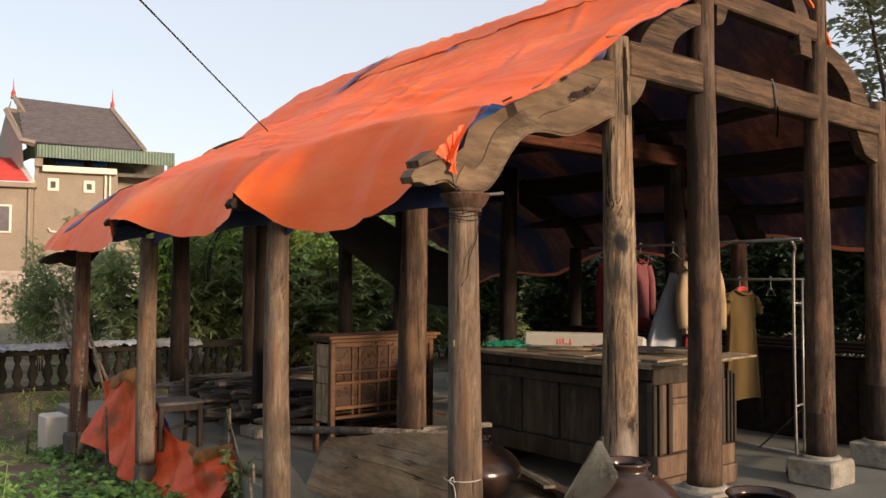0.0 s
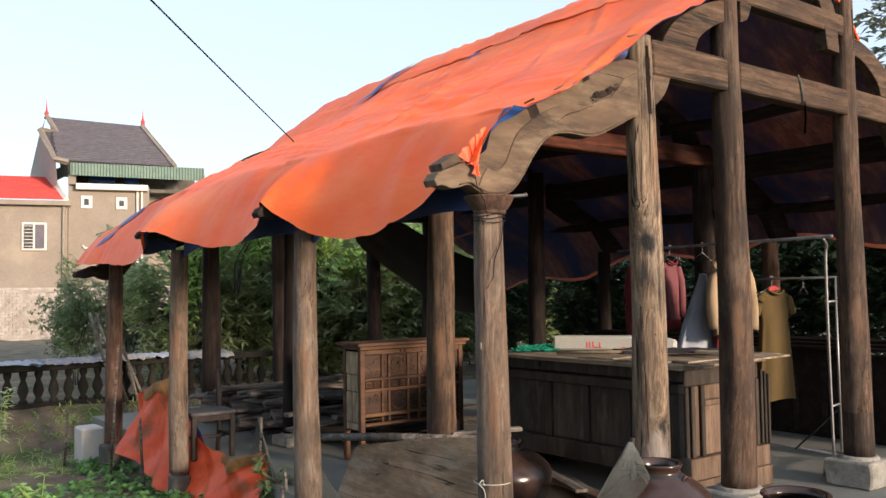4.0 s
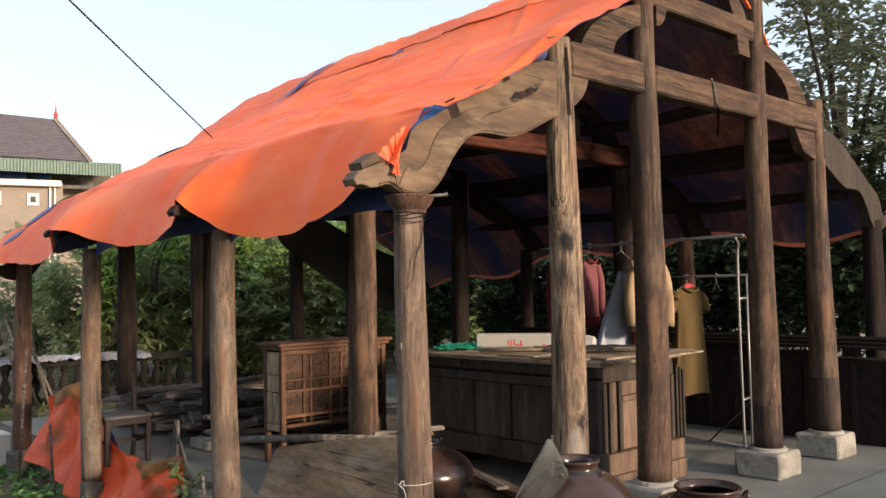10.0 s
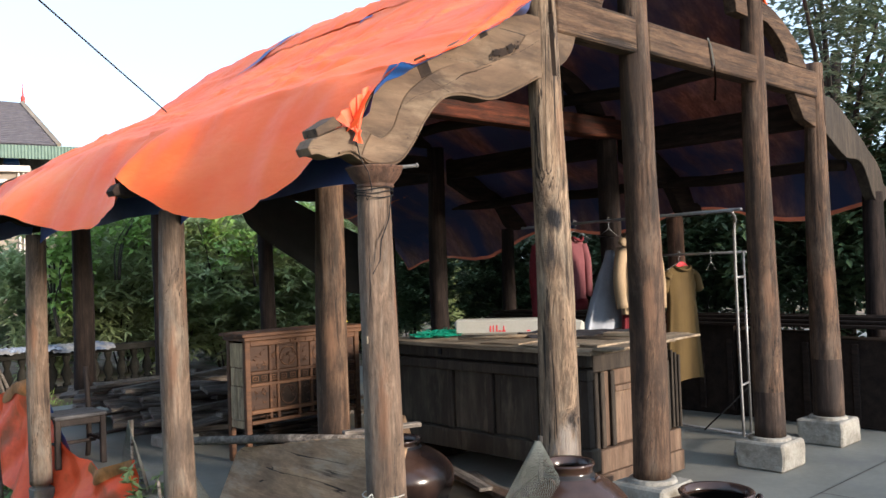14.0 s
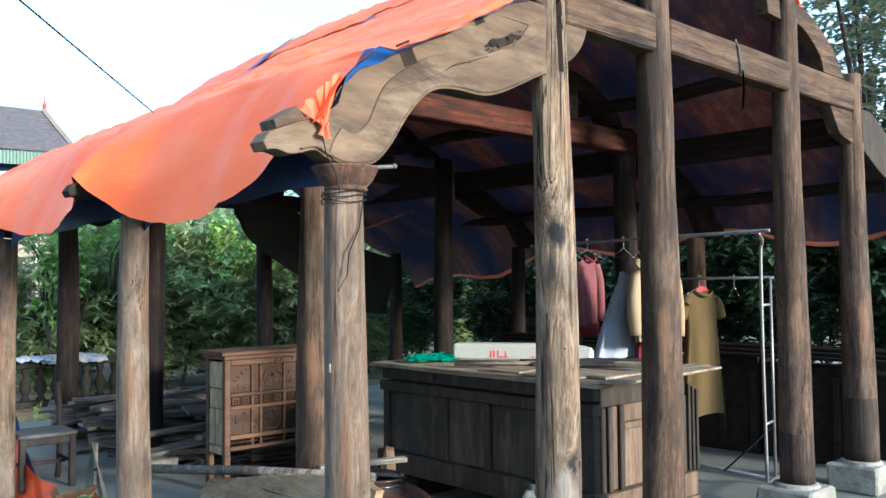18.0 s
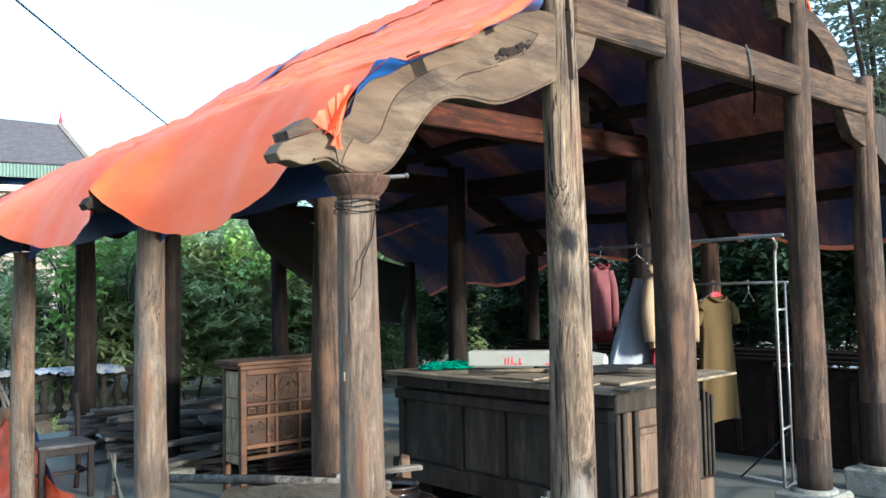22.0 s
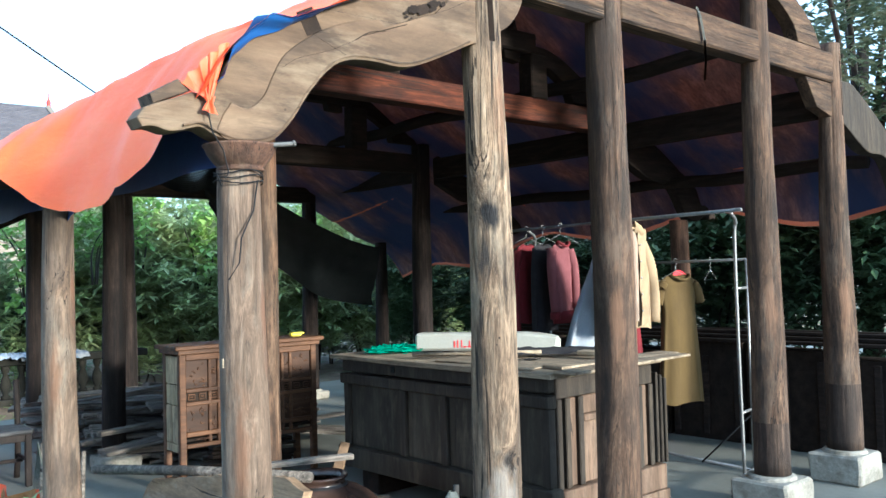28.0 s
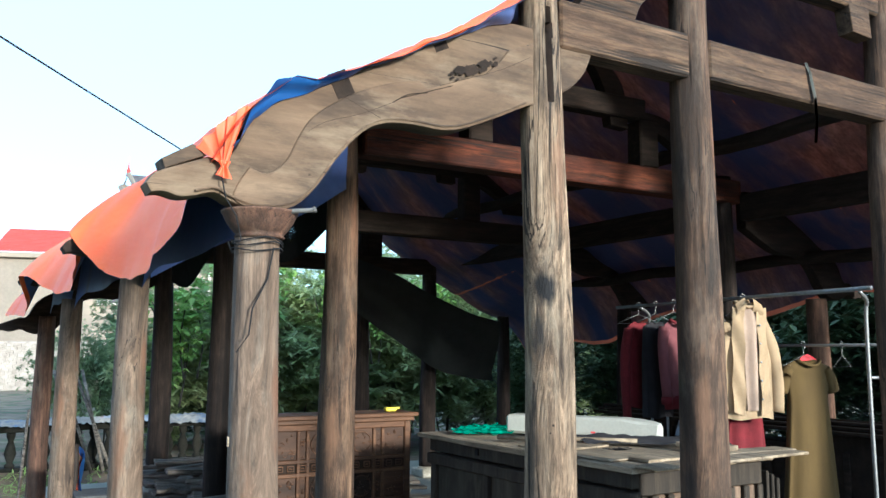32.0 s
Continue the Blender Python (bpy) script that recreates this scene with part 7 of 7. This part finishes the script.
def far_house():
    """A storeyed beige house with a tiled roof, a sheet-roofed terrace and a lower red-roofed wing."""
    O = pose(11.0, 44.6, 0.0, 0, 0, -16.1)
    root = new("far_house")
    root.matrix_basis = O
    PLACED[root] = O
    tagged(root, "beige plastered house with grey tiled roof and red roofed wing", "house")

    def b(name, lo, hi, mat, parent=root, label="", bev=0.02):
        bm = bmesh.new()
        box(bm, lo, hi, bev)
        return part(name, bm, mat, parent, label, False, True)

    def sheet(name, pts, mat, label="", thick=0.06):
        bm = bmesh.new()
        bm.faces.new([bm.verts.new(p) for p in pts])
        bmesh.ops.solidify(bm, geom=bm.faces[:], thickness=thick)
        return part(name, bm, mat, root, label, False, True)

    def ribbon(name, pts, r, mat):
        bm = bmesh.new()
        tube(bm, pts, r, 4)
        return part(name, bm, mat, root, "", False, True)
    b("wall", (-2.25, 0, -2), (1.9, 6, 7.6), plaster)
    b("set_back_wall", (1.905, 1.2, -2), (4.4, 6, 7.55), plaster)
    b("wing_wall", (-9.5, -0.6, -2), (-2.255, 6.5, 6.4), plaster)
    b("wing_cornice", (-9.5, -0.95, 6.4), (-2.1, -0.2, 6.66), plaster)
    b("ledge", (-1.86, -0.4, 7.36), (1.82, 0.3, 7.68), white_trim)
    # dark concrete here puts the shade on the terrace wall into its colour
    b("terrace_wall", (-2.2, 4.2, 7.6), (4.7, 4.5, 9.4), old_concrete)
    b("terrace_post", (-2.25, -0.3, 7.61), (-1.86, 0.1, 8.8), plaster)
    b("terrace_post", (4.5, -0.35, 6.3), (4.86, 0.05, 8.4), plaster)
    b("terrace_slab", (1.9, 0.0, 7.3), (4.86, 4.2, 7.5), old_concrete)
    ribbon("railing", [(1.9, 0.0, 6.95), (4.6, 0.0, 6.75)], 0.03, steel)
    for x0, x1 in ((-1.26, 0.17), (0.57, 1.37)):
        bm = bmesh.new()
        lathe(bm, [(0.02, x0), (0.3, x0 + 0.06), (0.33, (x0 + x1) / 2), (0.3, x1 - 0.06), (0.02, x1)], 16, 0, Matrix.Translation((0, 1.2, 7.98)) @ pose(0, 0, 0, 0, 90, 0))
        part("terrace_tank", bm, tarp_blue, root, "blue tank", True, True)
    for x0, x1, z0, z1 in ((-1.62, -1.05, 6.35, 7.04), (0.16, 0.74, 6.33, 6.99)):
        w = b("window", (x0, -0.08, z0), (x1, 0.05, z1), white_trim)
        b("pane", (x0 + 0.16, -0.1, z0 + 0.17), (x1 - 0.16, -0.07, z1 - 0.17), dark_glass, w)
    for x0, x1, z0, z1 in ((-4.44, -3.25, 4.02, 5.49), (-4.46, -3.22, 0.33, 1.91)):
        w = b("window", (x0, -0.72, z0), (x1, -0.58, z1), white_trim)
        mid = (x0 + x1) / 2
        b("pane", (x0 + 0.1, -0.76, z0 + 0.1), (mid - 0.05, -0.71, z1 - 0.1), dark_glass, w)
        b("pane", (mid + 0.05, -0.76, z0 + 0.1), (x1 - 0.1, -0.71, z1 - 0.1), roof_grey, w, "pale grey shut pane")
        for k in range(7):
            z = z0 + 0.2 + (z1 - z0 - 0.4) * k / 6
            b("bar", (x0 + 0.1, -0.8, z), (mid - 0.05, -0.77, z + 0.025), white_trim, w, "", 0)
    for x in (1.22, 1.45):
        b("drain_pipe", (x, -0.16, 3.0), (x + 0.1, -0.02, 7.36), white_trim)
    b("drain_pipe", (-2.5, -0.75, -1.0), (-2.38, -0.61, 6.4), plaster)
    b("wall_box", (1.95, 0.95, 5.8), (2.45, 1.19, 6.5), white_trim)
    ribbon("wall_pipe", [(-1.5, -0.1, 4.35), (-1.45, -0.1, 4.2), (-0.3, -0.1, 3.95)], 0.06, white_trim)
    # main roof: courses of tiles stepping down the front slope
    TL, TR, BR, BL = (Vector(p) for p in ((-3.49, 3.5, 11.93), (1.62, 3.5, 11.69), (3.22, -0.2, 8.82), (-2.81, -0.2, 8.93)))
    bm = bmesh.new()
    n, cols, last = 24, 46, None
    for i in range(n):
        t0, t1 = i / n, (i + 1) / n
        a0, a1, c0, c1 = TL.lerp(BL, t0), TR.lerp(BR, t0), TL.lerp(BL, t1), TR.lerp(BR, t1)
        for k in range(cols):
            u0, u1 = (k + 0.5 * (i % 2)) / cols, min(1.0, (k + 0.94 + 0.5 * (i % 2)) / cols)
            lift = Vector((0, -0.02, 0.05))
            v = [bm.verts.new(p) for p in (a0.lerp(a1, u0), a0.lerp(a1, u1), c0.lerp(c1, u1) + lift, c0.lerp(c1, u0) + lift, c0.lerp(c1, u1), c0.lerp(c1, u0))]
            bm.faces.new(v[:4])
            bm.faces.new((v[3], v[2], v[4], v[5]))
    tagged(part("roof_tiles", bm, roof_grey, root, "grey brown flat roof tiles", False, True), kind="stuff")
    sheet("roof", [TL - Vector((0, 0, 0.06)), TR - Vector((0, 0, 0.06)), BR - Vector((0, 0, 0.06)), BL - Vector((0, 0, 0.06))], roof_grey, "grey brown tiled roof")
    sheet("roof_back", [TL, TR, Vector((3.2, 7.5, 9.0)), Vector((-2.9, 7.5, 9.0))], roof_grey)
    sheet("roof_corner", [(-2.98, 2.25, 10.78), (-3.78, 2.25, 10.9), (-2.86, -0.2, 8.93), (-2.75, -0.15, 8.9)], roof_grey)
    ribbon("verge", [(-3.54, 3.4, 11.94), (-2.96, 2.2, 10.82), (-3.81, 2.2, 10.93), (-2.87, -0.2, 8.95), (-2.25, -0.3, 8.79)], 0.17, plaster)
    ribbon("verge", [(1.62, 3.4, 11.69), (3.26, -0.25, 8.84)], 0.15, plaster)
    sheet("gable_wall", [(-3.61, 3.5, 11.88), (-3.83, 2.3, 10.86), (-2.88, -0.05, 8.9), (-2.77, 0.0, 7.6), (-4.6, 6.9, 7.6), (-4.69, 7.0, 9.02)], white_trim, "pale grey gable wall")
    for x, z in ((-3.57, 11.9), (1.65, 11.71)):
        bm = bmesh.new()
        lathe(bm, [(0.14, -0.1), (0.1, 0.15), (0.13, 0.22), (0.05, 0.4), (0.02, 0.8), (0.01, 1.1)], 8, 0, Matrix.Translation((x, 3.4, z)))
        part("finial", bm, roof_red, root, "dark red spike", True, True)
    # corrugated terrace fascia
    bm = bmesh.new()
    n = 132
    grid(bm, lambda u, v: Vector((-2.13 + 6.96 * u, -0.5 + 0.03 * math.sin(u * n * 2.1), 8.77 - 0.06 * u - (0.68 + 0.04 * u) * v)), n * 2, 1)
    part("fascia", bm, roof_green, root, "green corrugated sheet", False, True)
    sheet("side_fascia", [(-2.24, -0.45, 8.73), (-3.06, 3.0, 8.84), (-3.03, 3.0, 8.19), (-2.21, -0.45, 8.09)], roof_green)
    sheet("terrace_roof", [(-2.2, -0.5, 8.76), (4.83, -0.5, 8.7), (4.83, 4.4, 9.3), (-2.2, 4.4, 9.3)], roof_green)
    # red wing roof in lapped courses
    for i in range(16):
        bm = bmesh.new()
        t0, t1 = i / 16, (i + 1) / 16
        a, c = Vector((-10.4, 3 - 3.95 * t0, 8.4 - 1.7 * t0)), Vector((-9.6, 3 - 3.95 * t1, 8.4 - 1.7 * t1 + 0.05))
        v = [bm.verts.new(p) for p in (a, Vector((-3.4 + 1.05 * t0, a.y, a.z)), Vector((-3.4 + 1.05 * t1, c.y, c.z)), c, Vector((-3.4 + 1.05 * t1, c.y, c.z - 0.05)), Vector((c.x, c.y, c.z - 0.05)))]
        bm.faces.new(v[:4])
        bm.faces.new((v[3], v[2], v[4], v[5]))
        part("roof_course", bm, roof_red, root, "red tiled roof course", False, True)
    sheet("wing_gable", [(-3.4, 3, 8.35), (-2.35, -0.9, 6.6), (-2.3, 6, 6.6)], white_trim)
    ribbon("verge", [(-3.38, 3, 8.45), (-2.3, -0.95, 6.72)], 0.15, white_trim)
    return root


far_house()
root = thing("brick_wall", "low wall of grey old bricks before the far house", "brick wall", (6.0, 38.0, -0.6), -16)
bm = bmesh.new()
box(bm, (-14, 0.1, 0), (8, 0.35, 2.6), 0.02)
part("core", bm, brick_mat, root, "", False, True)
bm = bmesh.new()
for r in range(16):
    for c in range(0, 60):
        x = -10 + 0.3 * c + (0.15 if r % 2 else 0)
        box(bm, (x, 0.06, 0.05 + 0.155 * r), (x + 0.28, 0.12, 0.18 + 0.155 * r), 0)
tagged(part("brick", bm, brick_mat, root, "", False, True), kind="stuff")

# ---- greenery ----
def leaf_mesh(name, places, length, width, mat, seed, droop=0.35, whorl=7, spread=0.9):
    """Whorls of pointed leaves at the given places; each leaf is a bent blade."""
    rng = np.random.default_rng(seed)
    V, F = [], []
    for p in places:
        az0 = rng.uniform(0, 6.28)
        axis_t = rng.uniform(-0.35, 0.35, 2)
        for k in range(whorl):
            az = az0 + 6.28 * k / whorl + rng.uniform(-0.35, 0.35)
            el = rng.uniform(-0.35, 0.9) * spread
            L, W = length * rng.uniform(0.6, 1.15), width * rng.uniform(0.7, 1.2)
            d = np.array([math.cos(az) * math.cos(el) + axis_t[0], math.sin(az) * math.cos(el) + axis_t[1], math.sin(el)])
            d /= np.linalg.norm(d)
            s = np.cross(d, (0, 0, 1.0))
            s /= np.linalg.norm(s) + 1e-6
            dn = np.array([0, 0, -droop * L])
            b = np.array(p)
            i = len(V)
            V += [tuple(b), tuple(b + d * L * 0.45 + s * W + dn * 0.2), tuple(b + d * L * 0.5 + dn * 0.3 - np.array([0, 0, W * 0.3])), tuple(b + d * L * 0.45 - s * W + dn * 0.2), tuple(b + d * L + dn)]
            F += [(i, i + 1, i + 2), (i, i + 2, i + 3), (i + 1, i + 4, i + 2), (i + 2, i + 4, i + 3)]
    me = bpy.data.meshes.new(name)
    me.from_pydata(V, [], F)
    me.materials.append(mat)
    return me


def blob_places(n, size, seed, clumps=14, hollow=0.45):
    """Places in uneven clumps inside a rounded body, thinner in the middle."""
    rng = np.random.default_rng(seed)
    cs = []
    for _ in range(clumps):
        d = rng.normal(size=3)
        d /= np.linalg.norm(d)
        cs.append(d * rng.uniform(hollow, 1.0) * np.array([1, 1, 0.95]))
    out = []
    for i in range(n):
        c = cs[i % clumps]
        q = rng.normal(size=3)
        q /= np.linalg.norm(q)
        out.append(tuple((c + q * rng.uniform(0.25, 1.0) ** 0.5 * 0.36) * np.array(size) * 0.8))
    return out


CROWNS = {}


KINDS = {"narrow": ((1.2, 1.2, 1.75), 640, 40, 0.6, 0.25, 0.03, 11, 0.22), "vine": ((0.7, 0.5, 0.8), 110, 12, 0.3, 0.11, 0.055, 3, 0.7),
         "sparse": ((1.0, 1.0, 0.85), 150, 22, 0.3, 0.125, 0.036, 5, 0.35), "broad": ((1.15, 1.15, 1.9), 1700, 44, 0.3, 0.16, 0.04, 5, 0.3), "small": ((1.0, 1.0, 1.3), 1300, 26, 0.25, 0.09, 0.021, 6, 0.35)}


def crown(kind, seed):
    """A crown of leaves at its true size, shared by the plants of its kind."""
    key = (kind, seed)
    if key not in CROWNS:
        size, n, clumps, hollow, length, width, whorl, droop = KINDS[kind]
        mat = {"narrow": leaf_a, "vine": leaf_b, "sparse": leaf_c, "broad": leaf_d, "small": leaf_e}[kind]
        CROWNS[key] = leaf_mesh("crown", blob_places(n, size, seed, clumps, hollow), length, width, mat, seed, droop, whorl)
    return CROWNS[key]


def bush(x, y, z0, r, h, kind, seed, label, group="shrubs behind the frame"):
    """A shrub: a few bent stems and crowns of leaves."""
    root = thing("shrub", label, "shrub", (x, y, z0), 0, group)
    rng = random.Random(seed * 13 + 1)
    for k in range(3):
        bm = bmesh.new()
        a = rng.uniform(0, 6.28)
        tube(bm, curve_through([(0.1 * math.cos(a), 0.1 * math.sin(a), 0), (0.25 * r * math.cos(a), 0.25 * r * math.sin(a), h * 0.35), (0.5 * r * math.cos(a + 0.9), 0.5 * r * math.sin(a + 0.9), h * 0.66)], 4), 0.017, 6, 0.4)
        part("stem", bm, bark, root, "", True, True)
    size = KINDS[kind][0]
    ob = new("crown", crown(kind, seed % 3))
    ob.parent = root
    ob.matrix_basis = Matrix.Translation((0, 0, h * 0.56)) @ Matrix.Rotation(seed * 1.1, 4, "Z") @ Matrix.Diagonal((r / size[0], r / size[1] * (0.7 if kind == "vine" else 1), h * 0.56 / size[2], 1))
    return root


VINES = ((2.05, 9.8, 2.35), (2.4, 9.7, 2.1), (2.9, 9.8, 2.5), (3.6, 9.9, 2.7), (4.7, 9.9, 2.4), (5.5, 9.9, 2.3), (6.6, 9.8, 2.5), (2.2, 9.9, 1.7))
rng = random.Random(21)
k = 0
for x in (2.5, 3.5, 4.4, 5.4, 6.4, 7.4, 8.5, 9.6, 10.8, 12.0):
    k += 1
    bush(x + rng.uniform(-0.2, 0.2), 10.9 + rng.uniform(-0.3, 0.4), -0.1, 1.25 if x > 3 else 1.0, (3.0 if x > 3 else 2.7) + rng.uniform(-0.3, 0.4), "narrow", k, "dense green shrub with long narrow leaves")
    if x > 3:
        bush(x + rng.uniform(-0.4, 0.4) + 0.6, 12.9 + rng.uniform(-0.3, 0.5), 0.0, 1.4, 3.2 + rng.uniform(-0.3, 0.5), "narrow", k + 1, "tall green shrub with long narrow leaves")
# dark shrubs added to darken the shaded void below the hedge
for x in (3.0, 4.3, 5.6, 6.9, 8.2, 9.5):
    k += 1
    bush(x, 11.6 + rng.uniform(-0.2, 0.2), -0.1, 1.1, 1.7 + rng.uniform(-0.2, 0.3), "broad", k, "added dark shrub filling the shaded void below the hedge")
for x, y, z in VINES:
    k += 1
    bush(x, y, z - 0.9, 0.7, 1.5, "vine", k, "light green climbing vine with heart shaped leaves")
for x, y, h in ((8.0, 6.6, 2.6), (8.0, 5.3, 2.9), (8.1, 4.0, 2.6), (7.8, 2.8, 3.2), (7.8, 1.6, 3.5), (7.9, 0.4, 3.5), (7.9, -0.8, 3.3), (8.6, -2.0, 3.2), (7.2, 7.8, 2.6)):
    k += 1
    bush(x, y, -0.05, 1.05, h, "broad", k, "dark broad leaved shrub beside the yard", "shrubs beside the yard")
for x, y, h in ((10.0, 6.0, 3.4), (10.2, 4.3, 3.6), (10.1, 2.6, 4.0), (10.0, 0.9, 4.4), (10.1, -0.9, 4.2), (10.3, -2.6, 3.2), (9.6, 7.6, 3.2)):
    k += 1
    bush(x, y, -0.05, 1.35, h, "broad", k, "tall dark broad leaved shrub beside the yard", "shrubs beside the yard")
for x, y, r, h in ((1.9, 15.2, 0.8, 2.6), (3.1, 15.6, 0.9, 2.3), (4.4, 15.2, 1.2, 2.8), (-1.3, 17.5, 0.6, 1.6), (5.8, 16.5, 1.6, 3.2), (2.6, 11.5, 0.7, 2.2), (1.0, 12.2, 0.65, 2.7), (1.65, 12.0, 0.75, 2.9)):
    k += 1
    bush(x, y, -0.3, r, h, "small", k, "bushy green shrub beyond the balustrade", "shrubs beyond the balustrade")


def tree(x, y, crowns, label, seed):
    root = thing("tree", label, "tree", (x, y, -0.05))
    rng = random.Random(seed)
    bm = bmesh.new()
    tube(bm, curve_through([(0, 0, 0), (0.05, 0.03, 1.2), (-0.05, 0.05, 2.6), (0.05, 0, 4.2)], 5), 0.13, 12, 0.5)
    for cx, cy, cz, r in crowns:
        tube(bm, curve_through([(0, 0, 2.0), (cx * 0.5, cy * 0.5, (2.0 + cz) / 2 + 0.3), (cx, cy, cz)], 5), 0.05, 7, 0.3)
    part("trunk", bm, bark, root, "", True, True)
    for i, (cx, cy, cz, r) in enumerate(crowns):
        ob = new("crown", crown("sparse", (seed + i) % 3))
        ob.parent = root
        ob.matrix_basis = Matrix.Translation((cx, cy, cz)) @ Matrix.Rotation(i * 1.3, 4, "Z") @ Matrix.Diagonal((r, r, r, 1))
        PLACED[ob] = PLACED[root]
    return root


tree(8.6, 1.2, ((-0.7, -0.6, 4.6, 1.2), (0.4, -1.2, 5.2, 1.3), (-0.3, 0.8, 4.2, 1.2), (0.9, 0.6, 5.2, 1.3), (-1.2, 0.2, 3.4, 1.0), (-0.6, -1.5, 3.5, 1.1), (0.8, -2.0, 4.2, 1.2), (1.6, -0.8, 6.2, 1.2), (-1.7, -0.3, 4.9, 0.8), (-1.4, -1.0, 4.1, 0.9), (-1.6, -0.6, 3.2, 0.8), (-1.0, -0.2, 5.6, 0.9)), "tall dark broad leaved tree beside the yard", 3)

# weeds in the garden and the leafy plants in front
rng = np.random.default_rng(5)
spots = []
while len(spots) < 2200:
    x, y = rng.uniform(-2.6, 0.42), rng.uniform(0.2, 8.6)
    if wave(x, y, 3, 0.9) > -0.25 + (0.25 if y > 6 else 0):
        spots.append((x, y, ground_height(x, y) + rng.uniform(0.0, 0.1)))
for _ in range(1500):
    x, y = rng.uniform(-1.5, 0.0), rng.uniform(0.3, 4.4)
    spots.append((x, y, ground_height(x, y) + rng.uniform(0.0, 0.1 + 0.1 * abs(wave(x, y, 4, 1.5)))))
me = leaf_mesh("low_weeds", spots[::2] + spots[1::4], 0.085, 0.03, leaf_f, 8, 0.3, 6, 1.3)
tagged(new("low_weeds", me), "low green weeds growing on the garden soil", "weeds", kind="stuff")
spots = [(x, y, ground_height(x, y) + 0.02) for x, y in zip(rng.uniform(-3.0, 4.0, 700), rng.uniform(6.8, 9.4, 700)) if x < 0.4 or y > 8.5]
me = leaf_mesh("grass", spots, 0.16, 0.008, leaf_b, 9, 0.3, 7, 1.4)
tagged(new("grass", me), "thin light green grass tufts in the garden", "grass", kind="stuff")


def garden_plant(x, y, z0, h, seed, mat, label):
    root = thing("garden_plant", label, "plant", (x, y, z0), 0, "leafy garden plants")
    rng = random.Random(seed)
    bm = bmesh.new()
    places = []
    for k in range(4):
        a = rng.uniform(0, 6.28)
        tip = (0.14 * math.cos(a), 0.14 * math.sin(a), h * rng.uniform(0.75, 1.0))
        tube(bm, curve_through([(0, 0, 0), (tip[0] * 0.4, tip[1] * 0.4, h * 0.5), tip], 4), 0.006, 5, 0.5)
        for q in range(5):
            t = 0.35 + 0.65 * q / 4
            places.append((tip[0] * t, tip[1] * t, tip[2] * t))
    part("stem", bm, leaf_b, root, "", True, True)
    ob = new("leaves", leaf_mesh("leaves", places, 0.11, 0.026, mat, seed, 0.35, 5))
    ob.parent = root
    PLACED[ob] = PLACED[root]
    return root


for i, (x, y, h) in enumerate(((-0.15, -0.75, 0.72), (0.02, -0.85, 0.8), (0.2, -0.95, 0.85), (-0.35, -0.55, 0.6), (0.35, -1.15, 0.7), (0.5, -1.3, 0.68), (0.1, -0.55, 0.75), (-0.6, -0.2, 0.45), (-0.7, 0.3, 0.4), (0.65, -1.45, 0.62), (-0.9, 0.8, 0.42), (0.2, 0.5, 0.4), (-0.5, 1.0, 0.4))):
    garden_plant(x, y, -0.24, h, i + 3, leaf_b, "bright green leafy garden plant with pointed leaves")
for i, (x, y, h) in enumerate(((-0.9, 8.0, 0.95), (-1.3, 3.9, 0.55), (-1.0, 2.4, 0.35), (-0.4, 2.0, 0.35), (-0.5, 3.3, 0.3), (0.3, 2.95, 0.5), (0.34, 3.2, 0.6))):
    garden_plant(x, y, -0.38, h, i + 40, leaf_a if i == 0 else leaf_e if i > 4 else leaf_b, "green leafy plant in the garden soil")
